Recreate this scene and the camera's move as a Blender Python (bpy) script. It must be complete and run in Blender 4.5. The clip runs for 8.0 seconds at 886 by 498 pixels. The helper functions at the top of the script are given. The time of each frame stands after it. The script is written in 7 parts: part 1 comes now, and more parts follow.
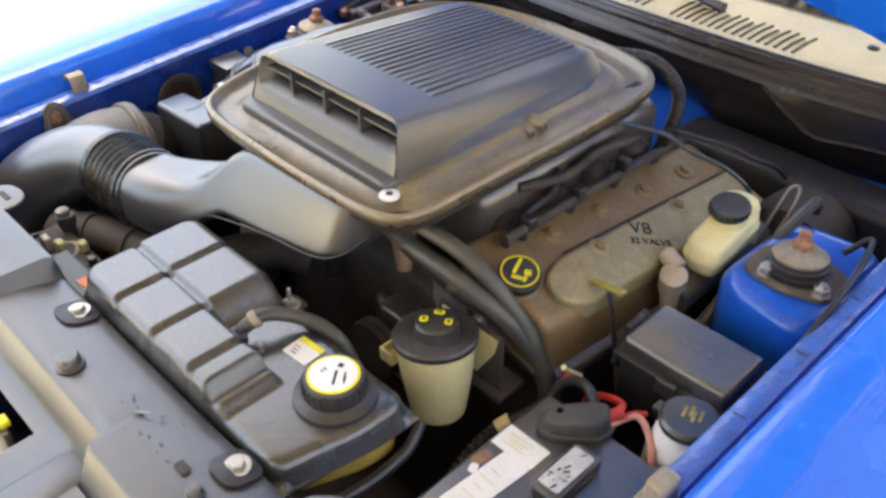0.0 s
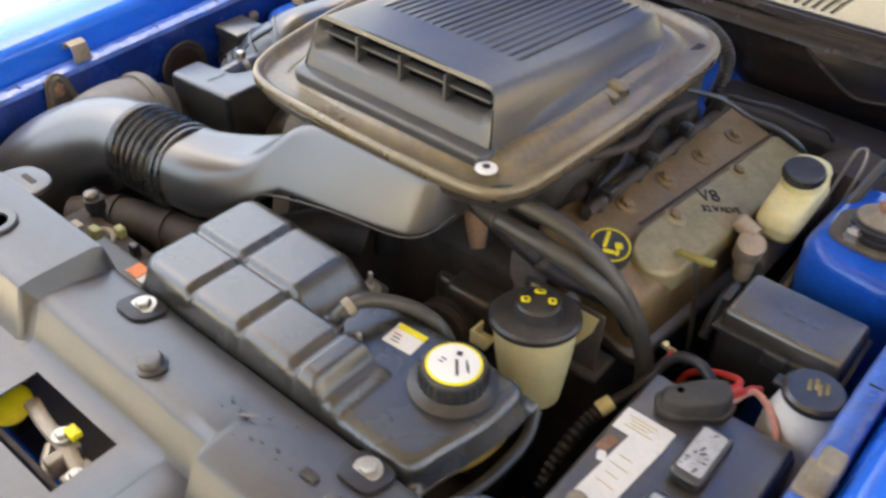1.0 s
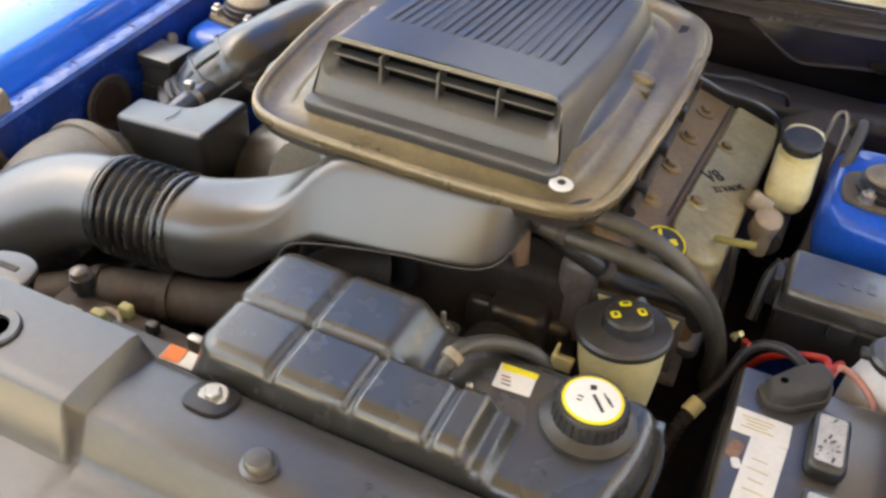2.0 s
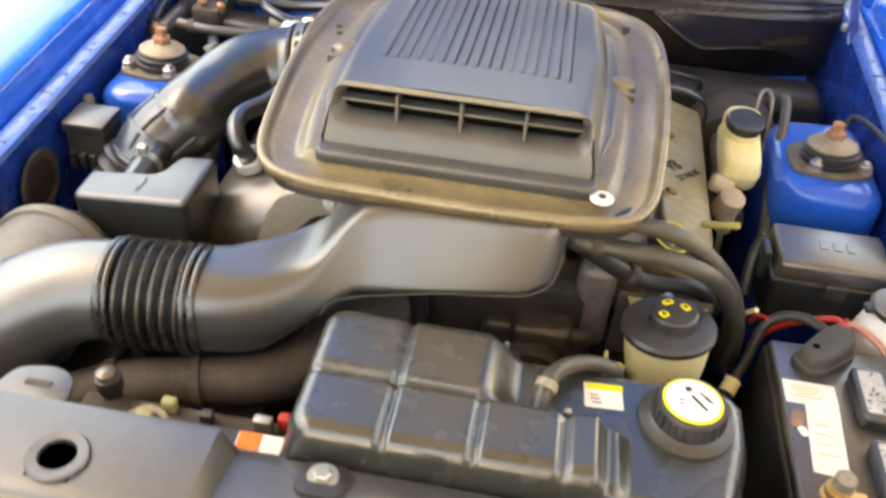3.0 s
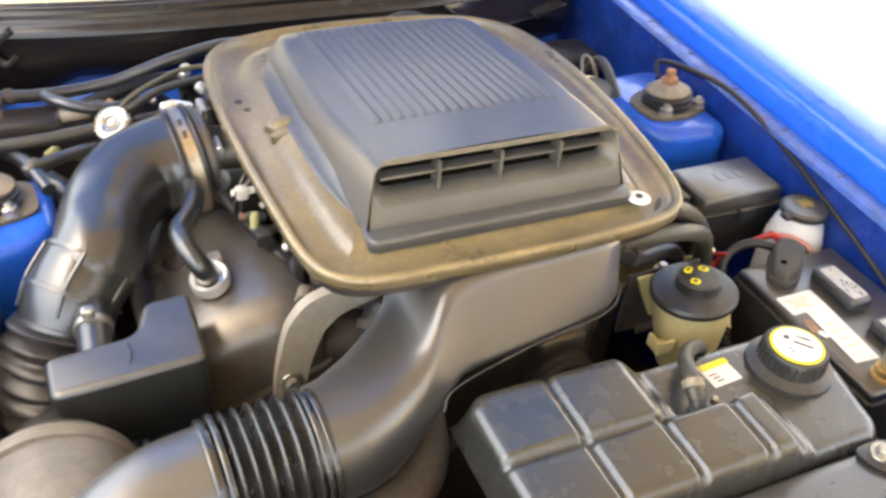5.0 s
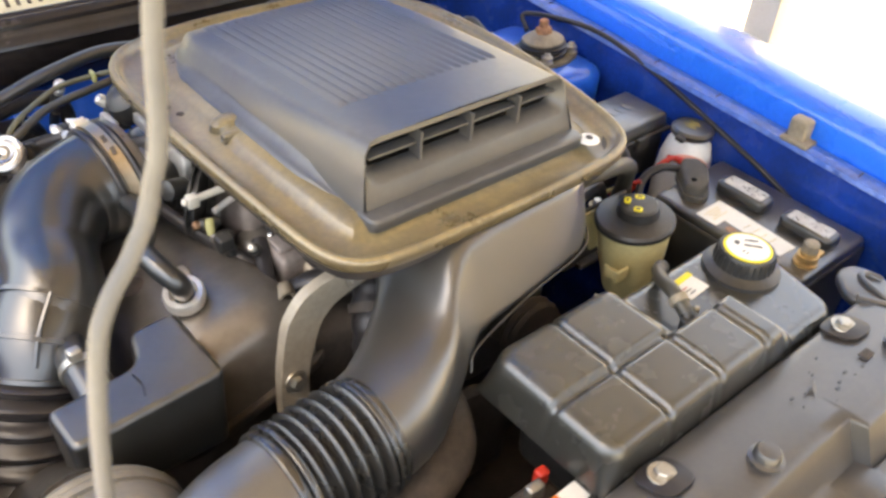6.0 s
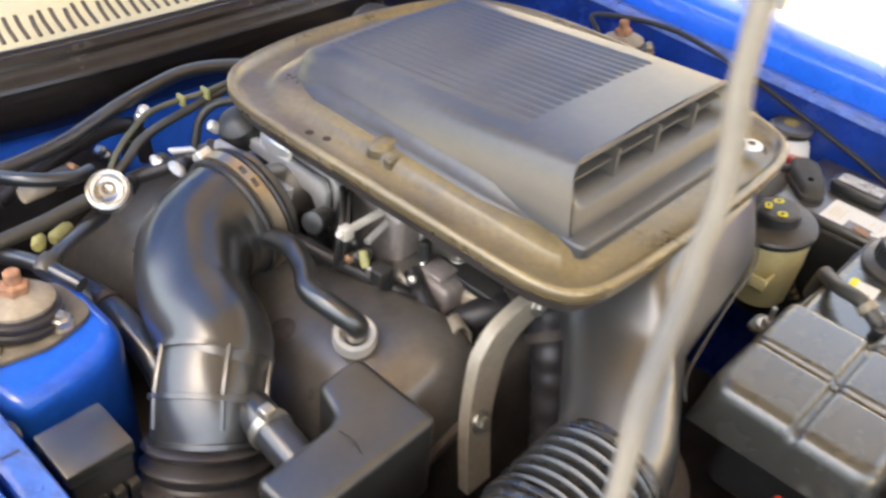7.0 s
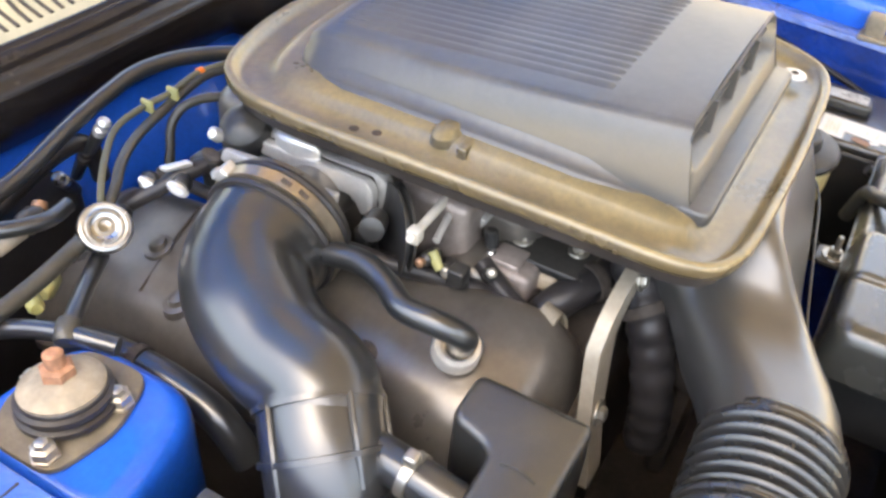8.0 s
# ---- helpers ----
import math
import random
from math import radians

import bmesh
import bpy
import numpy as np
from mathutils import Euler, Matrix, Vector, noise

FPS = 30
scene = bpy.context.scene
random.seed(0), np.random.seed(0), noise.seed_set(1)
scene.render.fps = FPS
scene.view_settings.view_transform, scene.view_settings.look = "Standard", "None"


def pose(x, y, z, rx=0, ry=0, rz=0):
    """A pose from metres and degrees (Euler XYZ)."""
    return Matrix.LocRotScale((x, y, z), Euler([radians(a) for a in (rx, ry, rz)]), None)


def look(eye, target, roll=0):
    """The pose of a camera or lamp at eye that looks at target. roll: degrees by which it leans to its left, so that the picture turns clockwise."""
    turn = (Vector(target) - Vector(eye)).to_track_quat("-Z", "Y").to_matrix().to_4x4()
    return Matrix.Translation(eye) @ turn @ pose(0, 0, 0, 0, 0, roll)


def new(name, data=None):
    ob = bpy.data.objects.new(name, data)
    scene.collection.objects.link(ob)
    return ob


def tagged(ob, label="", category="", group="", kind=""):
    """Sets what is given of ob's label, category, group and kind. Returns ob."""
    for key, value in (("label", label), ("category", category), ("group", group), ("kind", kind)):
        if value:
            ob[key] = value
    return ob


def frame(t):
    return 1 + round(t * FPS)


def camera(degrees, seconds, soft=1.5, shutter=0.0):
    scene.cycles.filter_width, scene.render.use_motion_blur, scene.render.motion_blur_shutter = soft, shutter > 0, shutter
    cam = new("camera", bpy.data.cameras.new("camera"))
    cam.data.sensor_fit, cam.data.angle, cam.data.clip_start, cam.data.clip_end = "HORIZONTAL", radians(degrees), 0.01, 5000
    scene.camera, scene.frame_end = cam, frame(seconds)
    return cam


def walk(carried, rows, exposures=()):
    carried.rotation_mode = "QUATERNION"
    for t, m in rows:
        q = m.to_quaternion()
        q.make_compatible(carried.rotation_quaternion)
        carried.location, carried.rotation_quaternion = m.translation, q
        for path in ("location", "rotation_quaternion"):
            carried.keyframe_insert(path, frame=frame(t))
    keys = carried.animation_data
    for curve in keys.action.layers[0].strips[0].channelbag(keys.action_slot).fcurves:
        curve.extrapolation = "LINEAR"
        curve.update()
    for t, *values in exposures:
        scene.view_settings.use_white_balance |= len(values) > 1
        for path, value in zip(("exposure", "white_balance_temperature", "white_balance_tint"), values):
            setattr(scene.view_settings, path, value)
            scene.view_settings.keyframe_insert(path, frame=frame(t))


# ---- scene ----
cam = camera(53.5, 8.0, 2.7, 0.4)
EXPOSURES = [(0.0, 2.78, 7150, 7), (0.7, 2.68, 7200, 7), (1.7, 2.66, 7600, 6), (3.0, 3.28, 8600, 5), (4.0, 3.33, 8600, 5), (5.0, 3.33, 8150, 6), (6.5, 2.93, 7900, 7), (8.0, 3.27, 7400, 7)]
PATH = [
    (0, (0.856, -1.002, 1.587), (-0.287, 0.106, 0.376), -0.3),
    (0.5, (0.774, -1.086, 1.575), (-0.245, 0.091, 0.319), 1.5),
    (1, (0.651, -1.107, 1.547), (-0.314, 0.107, 0.284), 2.5),
    (1.5, (0.505, -1.129, 1.535), (-0.334, 0.159, 0.255), 2.3),
    (1.7, (0.44, -1.149, 1.53), (-0.299, 0.195, 0.245), 3.0),
    (2.8, (0.132, -1.256, 1.523), (-0.1, 0.3, 0.288), 5.4),
    (3, (0.085, -1.234, 1.529), (-0.085, 0.324, 0.287), 4.9),
    (3.5, (-0.02, -1.195, 1.56), (-0.051, 0.421, 0.382), 4.0),
    (4, (-0.191, -1.194, 1.562), (0.042, 0.403, 0.38), 4.8),
    (4.5, (-0.342, -1.178, 1.552), (0.129, 0.343, 0.342), 5.8),
    (5, (-0.411, -1.08, 1.534), (0.309, 0.336, 0.318), 5.7),
    (5.2, (-0.432, -1.048, 1.532), (0.385, 0.315, 0.317), 5.5),
    (6.3, (-0.667, -0.95, 1.517), (0.476, 0.152, 0.3), 5.7),
    (6.5, (-0.706, -0.912, 1.515), (0.453, 0.181, 0.307), 6.0),
    (7, (-0.741, -0.755, 1.481), (0.462, 0.288, 0.27), 5.4),
    (7.5, (-0.746, -0.605, 1.464), (0.501, 0.313, 0.198), 4.6),
    (8, (-0.803, -0.498, 1.452), (0.553, 0.196, 0.155), 4.8),
]
walk(cam, [(t, look(eye, target, roll)) for t, eye, target, roll in PATH], EXPOSURES)

# ---- world, sun, exposure ----
world = bpy.data.worlds.new("sky")
scene.world = world
world.use_nodes = True
wn = world.node_tree.nodes
wl = world.node_tree.links
sky = wn.new("ShaderNodeTexSky")
sky.sky_type = "NISHITA"
sky.sun_disc = False
sky.sun_elevation = radians(82)
sky.sun_rotation = radians(260)
sky.air_density, sky.dust_density = 1.0, 6.0
wn["Background"].inputs["Strength"].default_value = 0.15
wl.new(sky.outputs["Color"], wn["Background"].inputs["Color"])

sun = new("sun", bpy.data.lights.new("sun", "SUN"))
sun.data.energy, sun.data.angle, sun.data.color = 4.2, radians(0.5), (1.0, 0.94, 0.84)
sun.matrix_world = look((-0.12 * 30, -0.06 * 30, 0.99 * 30), (0, 0, 0))

# ---- materials ----
def material(name, base, rough=0.5, metal=0.0, vary=0.25, scale=18.0, dust=None, dust_amount=0.4, dust_scale=9.0,
             bump=0.15, grain=420.0, coat=0.0, transmission=0.0, up_dust=False, rough_vary=0.05, specular=0.5, coat_ior=1.5, wave=0.0, wave_scale=30.0, coat_rough=0.16):
    """A procedural surface: base colour varied at two scales, settled dust or stain, fine relief."""
    m = bpy.data.materials.new(name)
    m.use_nodes = True
    n, l = m.node_tree.nodes, m.node_tree.links
    b = n["Principled BSDF"]
    co = n.new("ShaderNodeTexCoord")
    def noise_tex(s, detail=4.0, rough_=0.55):
        t = n.new("ShaderNodeTexNoise")
        t.inputs["Scale"].default_value = s
        t.inputs["Detail"].default_value = detail
        t.inputs["Roughness"].default_value = rough_
        l.new(co.outputs["Object"], t.inputs["Vector"])
        return t
    def ramp(src, lo, hi, a=0.22, c=0.78):
        r = n.new("ShaderNodeMapRange")
        r.interpolation_type = "SMOOTHSTEP"
        r.inputs["From Min"].default_value, r.inputs["From Max"].default_value = a, c
        r.inputs["To Min"].default_value, r.inputs["To Max"].default_value = lo, hi
        l.new(src, r.inputs["Value"])
        return r.outputs["Result"]
    big, fine = noise_tex(scale), noise_tex(grain * 0.35, 3.0)
    val = n.new("ShaderNodeMath")
    val.operation = "MULTIPLY"
    l.new(ramp(big.outputs["Fac"], 1 - vary, 1 + vary), val.inputs[0])
    l.new(ramp(fine.outputs["Fac"], 1 - vary * 0.5, 1 + vary * 0.5), val.inputs[1])
    hsv = n.new("ShaderNodeHueSaturation")
    hsv.inputs["Color"].default_value = (*base, 1)
    l.new(val.outputs[0], hsv.inputs["Value"])
    colour = hsv.outputs["Color"]
    rough_out = ramp(big.outputs["Fac"], max(rough - rough_vary, 0.02), min(rough + rough_vary, 1))
    if dust:
        d1, d2 = noise_tex(dust_scale, 6.0, 0.62), noise_tex(dust_scale * 11, 4.0, 0.6)
        add = n.new("ShaderNodeMath")
        add.operation = "MULTIPLY"
        l.new(ramp(d1.outputs["Fac"], 0.35, 1.0, 0.2, 0.8), add.inputs[0])
        l.new(ramp(d2.outputs["Fac"], 0.6, 1.0, 0.25, 0.75), add.inputs[1])
        fac = n.new("ShaderNodeMath")
        fac.operation = "MULTIPLY"
        l.new(add.outputs[0], fac.inputs[0])
        fac.inputs[1].default_value = dust_amount
        out = fac.outputs[0]
        if up_dust:
            g = n.new("ShaderNodeNewGeometry")
            s = n.new("ShaderNodeSeparateXYZ")
            l.new(g.outputs["Normal"], s.inputs[0])
            up = n.new("ShaderNodeMath")
            up.operation = "MULTIPLY"
            l.new(ramp(s.outputs["Z"], 0.12, 1.0, 0.1, 0.9), up.inputs[0])
            l.new(out, up.inputs[1])
            out = up.outputs[0]
        mix = n.new("ShaderNodeMix")
        mix.data_type = "RGBA"
        l.new(out, mix.inputs["Factor"])
        l.new(colour, mix.inputs["A"])
        mix.inputs["B"].default_value = (*dust, 1)
        colour = mix.outputs["Result"]
        rm = n.new("ShaderNodeMix")
        l.new(out, rm.inputs["Factor"])
        l.new(rough_out, rm.inputs["A"])
        rm.inputs["B"].default_value = min(rough + 0.12, 0.9)
        rough_out = rm.outputs["Result"]
    l.new(colour, b.inputs["Base Color"])
    l.new(rough_out, b.inputs["Roughness"])
    b.inputs["Metallic"].default_value = metal
    b.inputs["Specular IOR Level"].default_value = specular
    b.inputs["Coat Weight"].default_value = coat
    b.inputs["Coat Roughness"].default_value = coat_rough
    b.inputs["Coat IOR"].default_value = coat_ior
    b.inputs["Transmission Weight"].default_value = transmission
    if bump:
        bn = n.new("ShaderNodeBump")
        bn.inputs["Strength"].default_value = bump
        bn.inputs["Distance"].default_value = 0.0012
        g2 = noise_tex(grain, 2.0)
        l.new(g2.outputs["Fac"], bn.inputs["Height"])
        l.new(bn.outputs["Normal"], b.inputs["Normal"])
        if wave:
            bw = n.new("ShaderNodeBump")
            bw.inputs["Strength"].default_value = wave
            bw.inputs["Distance"].default_value = 0.004
            l.new(noise_tex(wave_scale, 2.0).outputs["Fac"], bw.inputs["Height"])
            l.new(bw.outputs["Normal"], bn.inputs["Normal"])
            l.new(bw.outputs["Normal"], b.inputs["Coat Normal"])
    return m


M_BLUE = material("blue_paint", (0.003, 0.155, 0.80), 0.28, vary=0.12, scale=6, coat=0.8, coat_ior=1.5, coat_rough=0.06, specular=0.35, bump=0.02, dust=(0.25, 0.27, 0.36), dust_amount=0.08, up_dust=True, rough_vary=0.06, wave=0.04, wave_scale=9)
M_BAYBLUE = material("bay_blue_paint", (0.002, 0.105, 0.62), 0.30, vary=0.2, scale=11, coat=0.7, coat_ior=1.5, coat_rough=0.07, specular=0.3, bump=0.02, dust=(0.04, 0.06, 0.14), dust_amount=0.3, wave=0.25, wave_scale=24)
M_SCOOP = material("satin_black_scoop", (0.048, 0.050, 0.055), 0.36, vary=0.10, dust=(0.28, 0.27, 0.24), dust_amount=0.26, up_dust=True, bump=0.05, grain=900, specular=0.8)
M_TRAY = material("dusty_black_tray", (0.066, 0.053, 0.032), 0.27, vary=0.15, scale=8, dust=(0.50, 0.385, 0.18), dust_amount=0.56, dust_scale=11, bump=0.06, up_dust=True, specular=1.0, wave=0.03, wave_scale=20)
M_DUCT = material("grey_black_duct", (0.036, 0.035, 0.034), 0.33, specular=1.0, vary=0.10, scale=14, dust=(0.24, 0.21, 0.16), dust_amount=0.08, up_dust=True, bump=0.02, grain=900, rough_vary=0.02, coat=0.7, coat_ior=1.7, coat_rough=0.34)
M_BLACK = material("black_plastic", (0.025, 0.025, 0.025), 0.34, vary=0.25, dust=(0.2, 0.17, 0.13), dust_amount=0.25, up_dust=True, bump=0.15, grain=600)
M_BOX = material("black_textured_plastic", (0.020, 0.020, 0.019), 0.33, vary=0.2, dust=(0.24, 0.21, 0.16), dust_amount=0.14, up_dust=True, bump=0.12, grain=900, coat=0.7, coat_ior=1.65, coat_rough=0.28)
M_RUBBER = material("black_rubber", (0.024, 0.022, 0.023), 0.36, specular=0.4, vary=0.25, dust=(0.12, 0.10, 0.085), dust_amount=0.12, bump=0.1)
M_HOSE = material("moulded_rubber_hose", (0.019, 0.020, 0.021), 0.30, specular=0.8, vary=0.06, dust=(0.13, 0.12, 0.10), dust_amount=0.04, bump=0.0, rough_vary=0.01, coat=0.5, coat_ior=1.65, coat_rough=0.24)
M_BELLOWS = material("black_rubber_bellows", (0.010, 0.010, 0.010), 0.26, specular=1.0, vary=0.2, dust=(0.16, 0.14, 0.12), dust_amount=0.12, bump=0.08)
M_DARK = material("grimy_black_metal", (0.044, 0.037, 0.033), 0.6, specular=0.3, vary=0.5, dust=(0.13, 0.10, 0.075), dust_amount=0.45, bump=0.4)
M_TANK = material("dusty_grey_tank", (0.026, 0.026, 0.023), 0.26, specular=0.7, vary=0.08, dust=(0.30, 0.27, 0.17), dust_amount=0.07, dust_scale=4, up_dust=True, bump=0.02, grain=700, wave=0.012, wave_scale=10, coat=0.8, coat_ior=1.6, coat_rough=0.30)
M_COVER = material("dusty_radiator_cover", (0.032, 0.031, 0.032), 0.36, specular=0.7, vary=0.2, scale=22, dust=(0.24, 0.21, 0.17), dust_amount=0.18, up_dust=True, bump=0.06, grain=600, coat=0.45, coat_ior=1.6, coat_rough=0.30)
M_ALU = material("cast_aluminium", (0.62, 0.60, 0.57), 0.42, metal=0.45, vary=0.25, dust=(0.22, 0.18, 0.13), dust_amount=0.4, bump=0.4, grain=300)
M_DULLALU = material("dirty_cast_aluminium", (0.195, 0.178, 0.156), 0.29, metal=0.55, vary=0.15, dust=(0.11, 0.085, 0.062), dust_amount=0.35, dust_scale=5, bump=0.06, grain=260)
M_VALVE = material("olive_grey_cast_cover", (0.42, 0.355, 0.18), 0.38, metal=0.2, vary=0.2, dust=(0.22, 0.14, 0.05), dust_amount=0.4, dust_scale=6, bump=0.2)
M_VALVEBROWN = material("browned_cast_cover", (0.29, 0.195, 0.090), 0.40, metal=0.15, vary=0.3, scale=10, dust=(0.20, 0.105, 0.035), dust_amount=0.5, dust_scale=9, bump=0.25)
M_CHROME = material("bright_metal", (0.64, 0.64, 0.63), 0.24, metal=1.0, vary=0.15, dust=(0.12, 0.10, 0.08), dust_amount=0.3, bump=0.05)
M_BRIGHT = material("polished_zinc", (0.78, 0.76, 0.72), 0.30, metal=0.6, vary=0.1, dust=(0.4, 0.34, 0.25), dust_amount=0.2, bump=0.1)
M_CAST = material("pinkish_grey_casting", (0.36, 0.305, 0.275), 0.45, metal=0.35, vary=0.25, scale=25, dust=(0.16, 0.12, 0.09), dust_amount=0.4, bump=0.3, grain=300)
M_STEEL = material("zinc_steel", (0.5, 0.48, 0.43), 0.38, metal=0.9, vary=0.25, dust=(0.3, 0.24, 0.15), dust_amount=0.4, bump=0.2)
M_CLAMP = material("bare_steel_band", (0.50, 0.43, 0.33), 0.32, metal=0.85, vary=0.15, dust=(0.35, 0.28, 0.19), dust_amount=0.3, bump=0.05)
M_RUST = material("rusty_steel", (0.30, 0.13, 0.065), 0.8, vary=0.45, scale=60, dust=(0.36, 0.26, 0.18), dust_amount=0.4, bump=0.6)
M_MOUNT = material("dull_mount_cap", (0.34, 0.30, 0.225), 0.6, metal=0.3, vary=0.3, scale=30, dust=(0.22, 0.15, 0.09), dust_amount=0.5, bump=0.3)
M_PLATE = material("rust_brown_plate", (0.085, 0.070, 0.050), 0.6, vary=0.4, scale=40, dust=(0.24, 0.20, 0.14), dust_amount=0.5, bump=0.3)
M_CREAM = material("yellowed_white_plastic", (0.88, 0.80, 0.42), 0.38, vary=0.1, dust=(0.55, 0.44, 0.2), dust_amount=0.25, bump=0.06)
M_WHITE = material("white_plastic", (0.80, 0.80, 0.78), 0.4, vary=0.06, dust=(0.5, 0.42, 0.25), dust_amount=0.2, bump=0.05)
M_PSBODY = material("aged_reservoir_plastic", (0.74, 0.66, 0.34), 0.42, vary=0.12, scale=12, dust=(0.52, 0.36, 0.13), dust_amount=0.5, dust_scale=14, bump=0.06)
M_VALVECREAM = material("stained_cream_fitting", (0.55, 0.46, 0.34), 0.5, vary=0.2, scale=25, dust=(0.3, 0.2, 0.11), dust_amount=0.4, bump=0.1)
M_LINK = material("aged_off_white_plastic", (0.66, 0.62, 0.54), 0.42, vary=0.15, scale=25, dust=(0.3, 0.22, 0.13), dust_amount=0.3, bump=0.1)
M_OLIVE = material("dull_yellow_plastic", (0.42, 0.36, 0.09), 0.5, vary=0.2, dust=(0.2, 0.16, 0.08), dust_amount=0.3, bump=0.1)
M_DUSTLID = material("tan_dusted_black_plastic", (0.028, 0.027, 0.023), 0.30, specular=0.9, vary=0.2, dust=(0.40, 0.35, 0.22), dust_amount=0.24, up_dust=True, bump=0.06, grain=800, coat=0.7, coat_ior=1.7, coat_rough=0.3)
M_BOOT = material("aged_rubber_boot", (0.040, 0.038, 0.033), 0.6, vary=0.2, dust=(0.16, 0.14, 0.11), dust_amount=0.3, bump=0.2)
M_BATTERY = material("scuffed_black_battery", (0.014, 0.013, 0.013), 0.36, specular=0.7, vary=0.3, scale=40, dust=(0.30, 0.27, 0.21), dust_amount=0.20, dust_scale=25, up_dust=True, bump=0.08, grain=600, coat=0.9, coat_ior=1.75, coat_rough=0.30)
# near-black with almost no gloss, standing in for shade in openings and creases
M_SHADE = material("shade_black", (0.003, 0.003, 0.003), 0.8, specular=0.02, bump=0.05)
# blue darkened to carry the inner wing's shade as well as dark grime
M_SHADEBLUE = material("crinkled_shade_blue", (0.002, 0.045, 0.33), 0.22, vary=0.3, scale=14, coat=0.5, coat_ior=1.5, coat_rough=0.10, specular=0.3, bump=0.04, dust=(0.02, 0.03, 0.08), dust_amount=0.6, wave=0.45, wave_scale=30)
M_FLANGE = material("worn_flange_paint", (0.02, 0.10, 0.45), 0.30, vary=0.4, scale=30, coat=0.6, coat_ior=1.6, bump=0.15, dust=(0.16, 0.24, 0.48), dust_amount=0.45, dust_scale=22, wave=0.7, wave_scale=45)
M_ELBOW = material("dusty_grey_elbow", (0.042, 0.041, 0.039), 0.34, specular=1.0, vary=0.2, scale=20, dust=(0.17, 0.15, 0.12), dust_amount=0.25, bump=0.06, grain=500, coat=0.7, coat_ior=1.7, coat_rough=0.32)
M_NECK = material("dust_caked_plastic", (0.085, 0.080, 0.068), 0.5, specular=0.5, vary=0.25, scale=24, dust=(0.24, 0.21, 0.165), dust_amount=0.6, dust_scale=12, bump=0.15, grain=300)
M_OLIVEHOSE = material("olive_grey_hose", (0.10, 0.095, 0.055), 0.45, vary=0.2, dust=(0.2, 0.18, 0.12), dust_amount=0.3, bump=0.05)
M_HOSEDUST = material("dusty_rubber_hose", (0.040, 0.038, 0.032), 0.40, specular=0.6, vary=0.2, dust=(0.15, 0.13, 0.09), dust_amount=0.3, bump=0.06)
M_SCUFF = material("scuffed_cover_plastic", (0.024, 0.023, 0.023), 0.42, specular=0.7, vary=0.2, bump=0.05, coat=0.35, coat_ior=1.6, coat_rough=0.3)
# darker than the scoop: shade between louvres put into the colour
M_GAPSHADE = material("louvre_gap_shade", (0.016, 0.016, 0.015), 0.6, bump=0.05)
M_YELLOWPLUG = material("pale_yellow_plastic", (0.62, 0.58, 0.20), 0.45, vary=0.15, bump=0.05)
M_LIME = material("lime_plastic", (0.42, 0.40, 0.16), 0.5, vary=0.2, dust=(0.12, 0.10, 0.06), dust_amount=0.4, bump=0.05)
M_AMBER = material("amber_tank_plastic", (0.52, 0.34, 0.06), 0.35, vary=0.25, scale=20, dust=(0.30, 0.2, 0.06), dust_amount=0.4, bump=0.06)
M_YELLOW = material("yellow_print", (0.85, 0.72, 0.02), 0.5, vary=0.1, bump=0.03)
M_LABEL = material("white_label", (0.80, 0.79, 0.73), 0.5, vary=0.06, dust=(0.5, 0.42, 0.28), dust_amount=0.15, bump=0.03)
M_PRINT = material("black_print", (0.03, 0.03, 0.03), 0.5, bump=0.0)
M_RED = material("red_cable", (0.48, 0.03, 0.018), 0.45, vary=0.15, bump=0.05)
M_PINK = material("faded_red_cable", (0.62, 0.30, 0.24), 0.5, vary=0.15, bump=0.05)
M_ORANGE = material("orange_label", (0.80, 0.20, 0.02), 0.5, vary=0.1, bump=0.03)
M_TAN = material("tan_painted_bracket", (0.40, 0.355, 0.28), 0.45, metal=0.25, vary=0.15, dust=(0.25, 0.17, 0.1), dust_amount=0.3, bump=0.15)
M_COWL = material("beige_cowl_grille", (0.56, 0.51, 0.35), 0.55, vary=0.12, scale=10, dust=(0.38, 0.33, 0.22), dust_amount=0.4, bump=0.2)
M_COWLBLACK = material("black_cowl_panel", (0.012, 0.010, 0.010), 0.20, vary=0.3, scale=8, dust=(0.10, 0.07, 0.055), dust_amount=0.12, specular=0.7, bump=0.08, wave=0.1, wave_scale=8)
M_SEAL = material("dark_rubber_seal", (0.020, 0.018, 0.019), 0.24, specular=0.45, vary=0.15, dust=(0.2, 0.17, 0.14), dust_amount=0.03, bump=0.03)
M_ROD = material("grey_prop_rod", (0.075, 0.080, 0.092), 0.55, metal=0.0, vary=0.12, bump=0.05)
M_BRASS = material("tarnished_brass", (0.58, 0.36, 0.12), 0.42, metal=0.6, vary=0.3, scale=40, dust=(0.45, 0.38, 0.28), dust_amount=0.35, bump=0.3)
M_COPPER = material("copper_terminal", (0.34, 0.17, 0.09), 0.45, metal=0.6, vary=0.3, dust=(0.35, 0.30, 0.22), dust_amount=0.4, bump=0.3)
M_CONCRETE = material("pale_concrete", (0.60, 0.53, 0.37), 0.85, vary=0.12, scale=1.2, dust=(0.46, 0.40, 0.28), dust_amount=0.3, dust_scale=0.5, bump=0.2, grain=60)
M_ROOF = material("unseen_roof_sheet", (0.34, 0.285, 0.21), 0.6, vary=0.06, scale=2, bump=0.05)
M_WALL = material("cream_render", (0.62, 0.55, 0.40), 0.85, vary=0.08, scale=3, dust=(0.45, 0.4, 0.3), dust_amount=0.2, dust_scale=1.5, bump=0.3, grain=120)
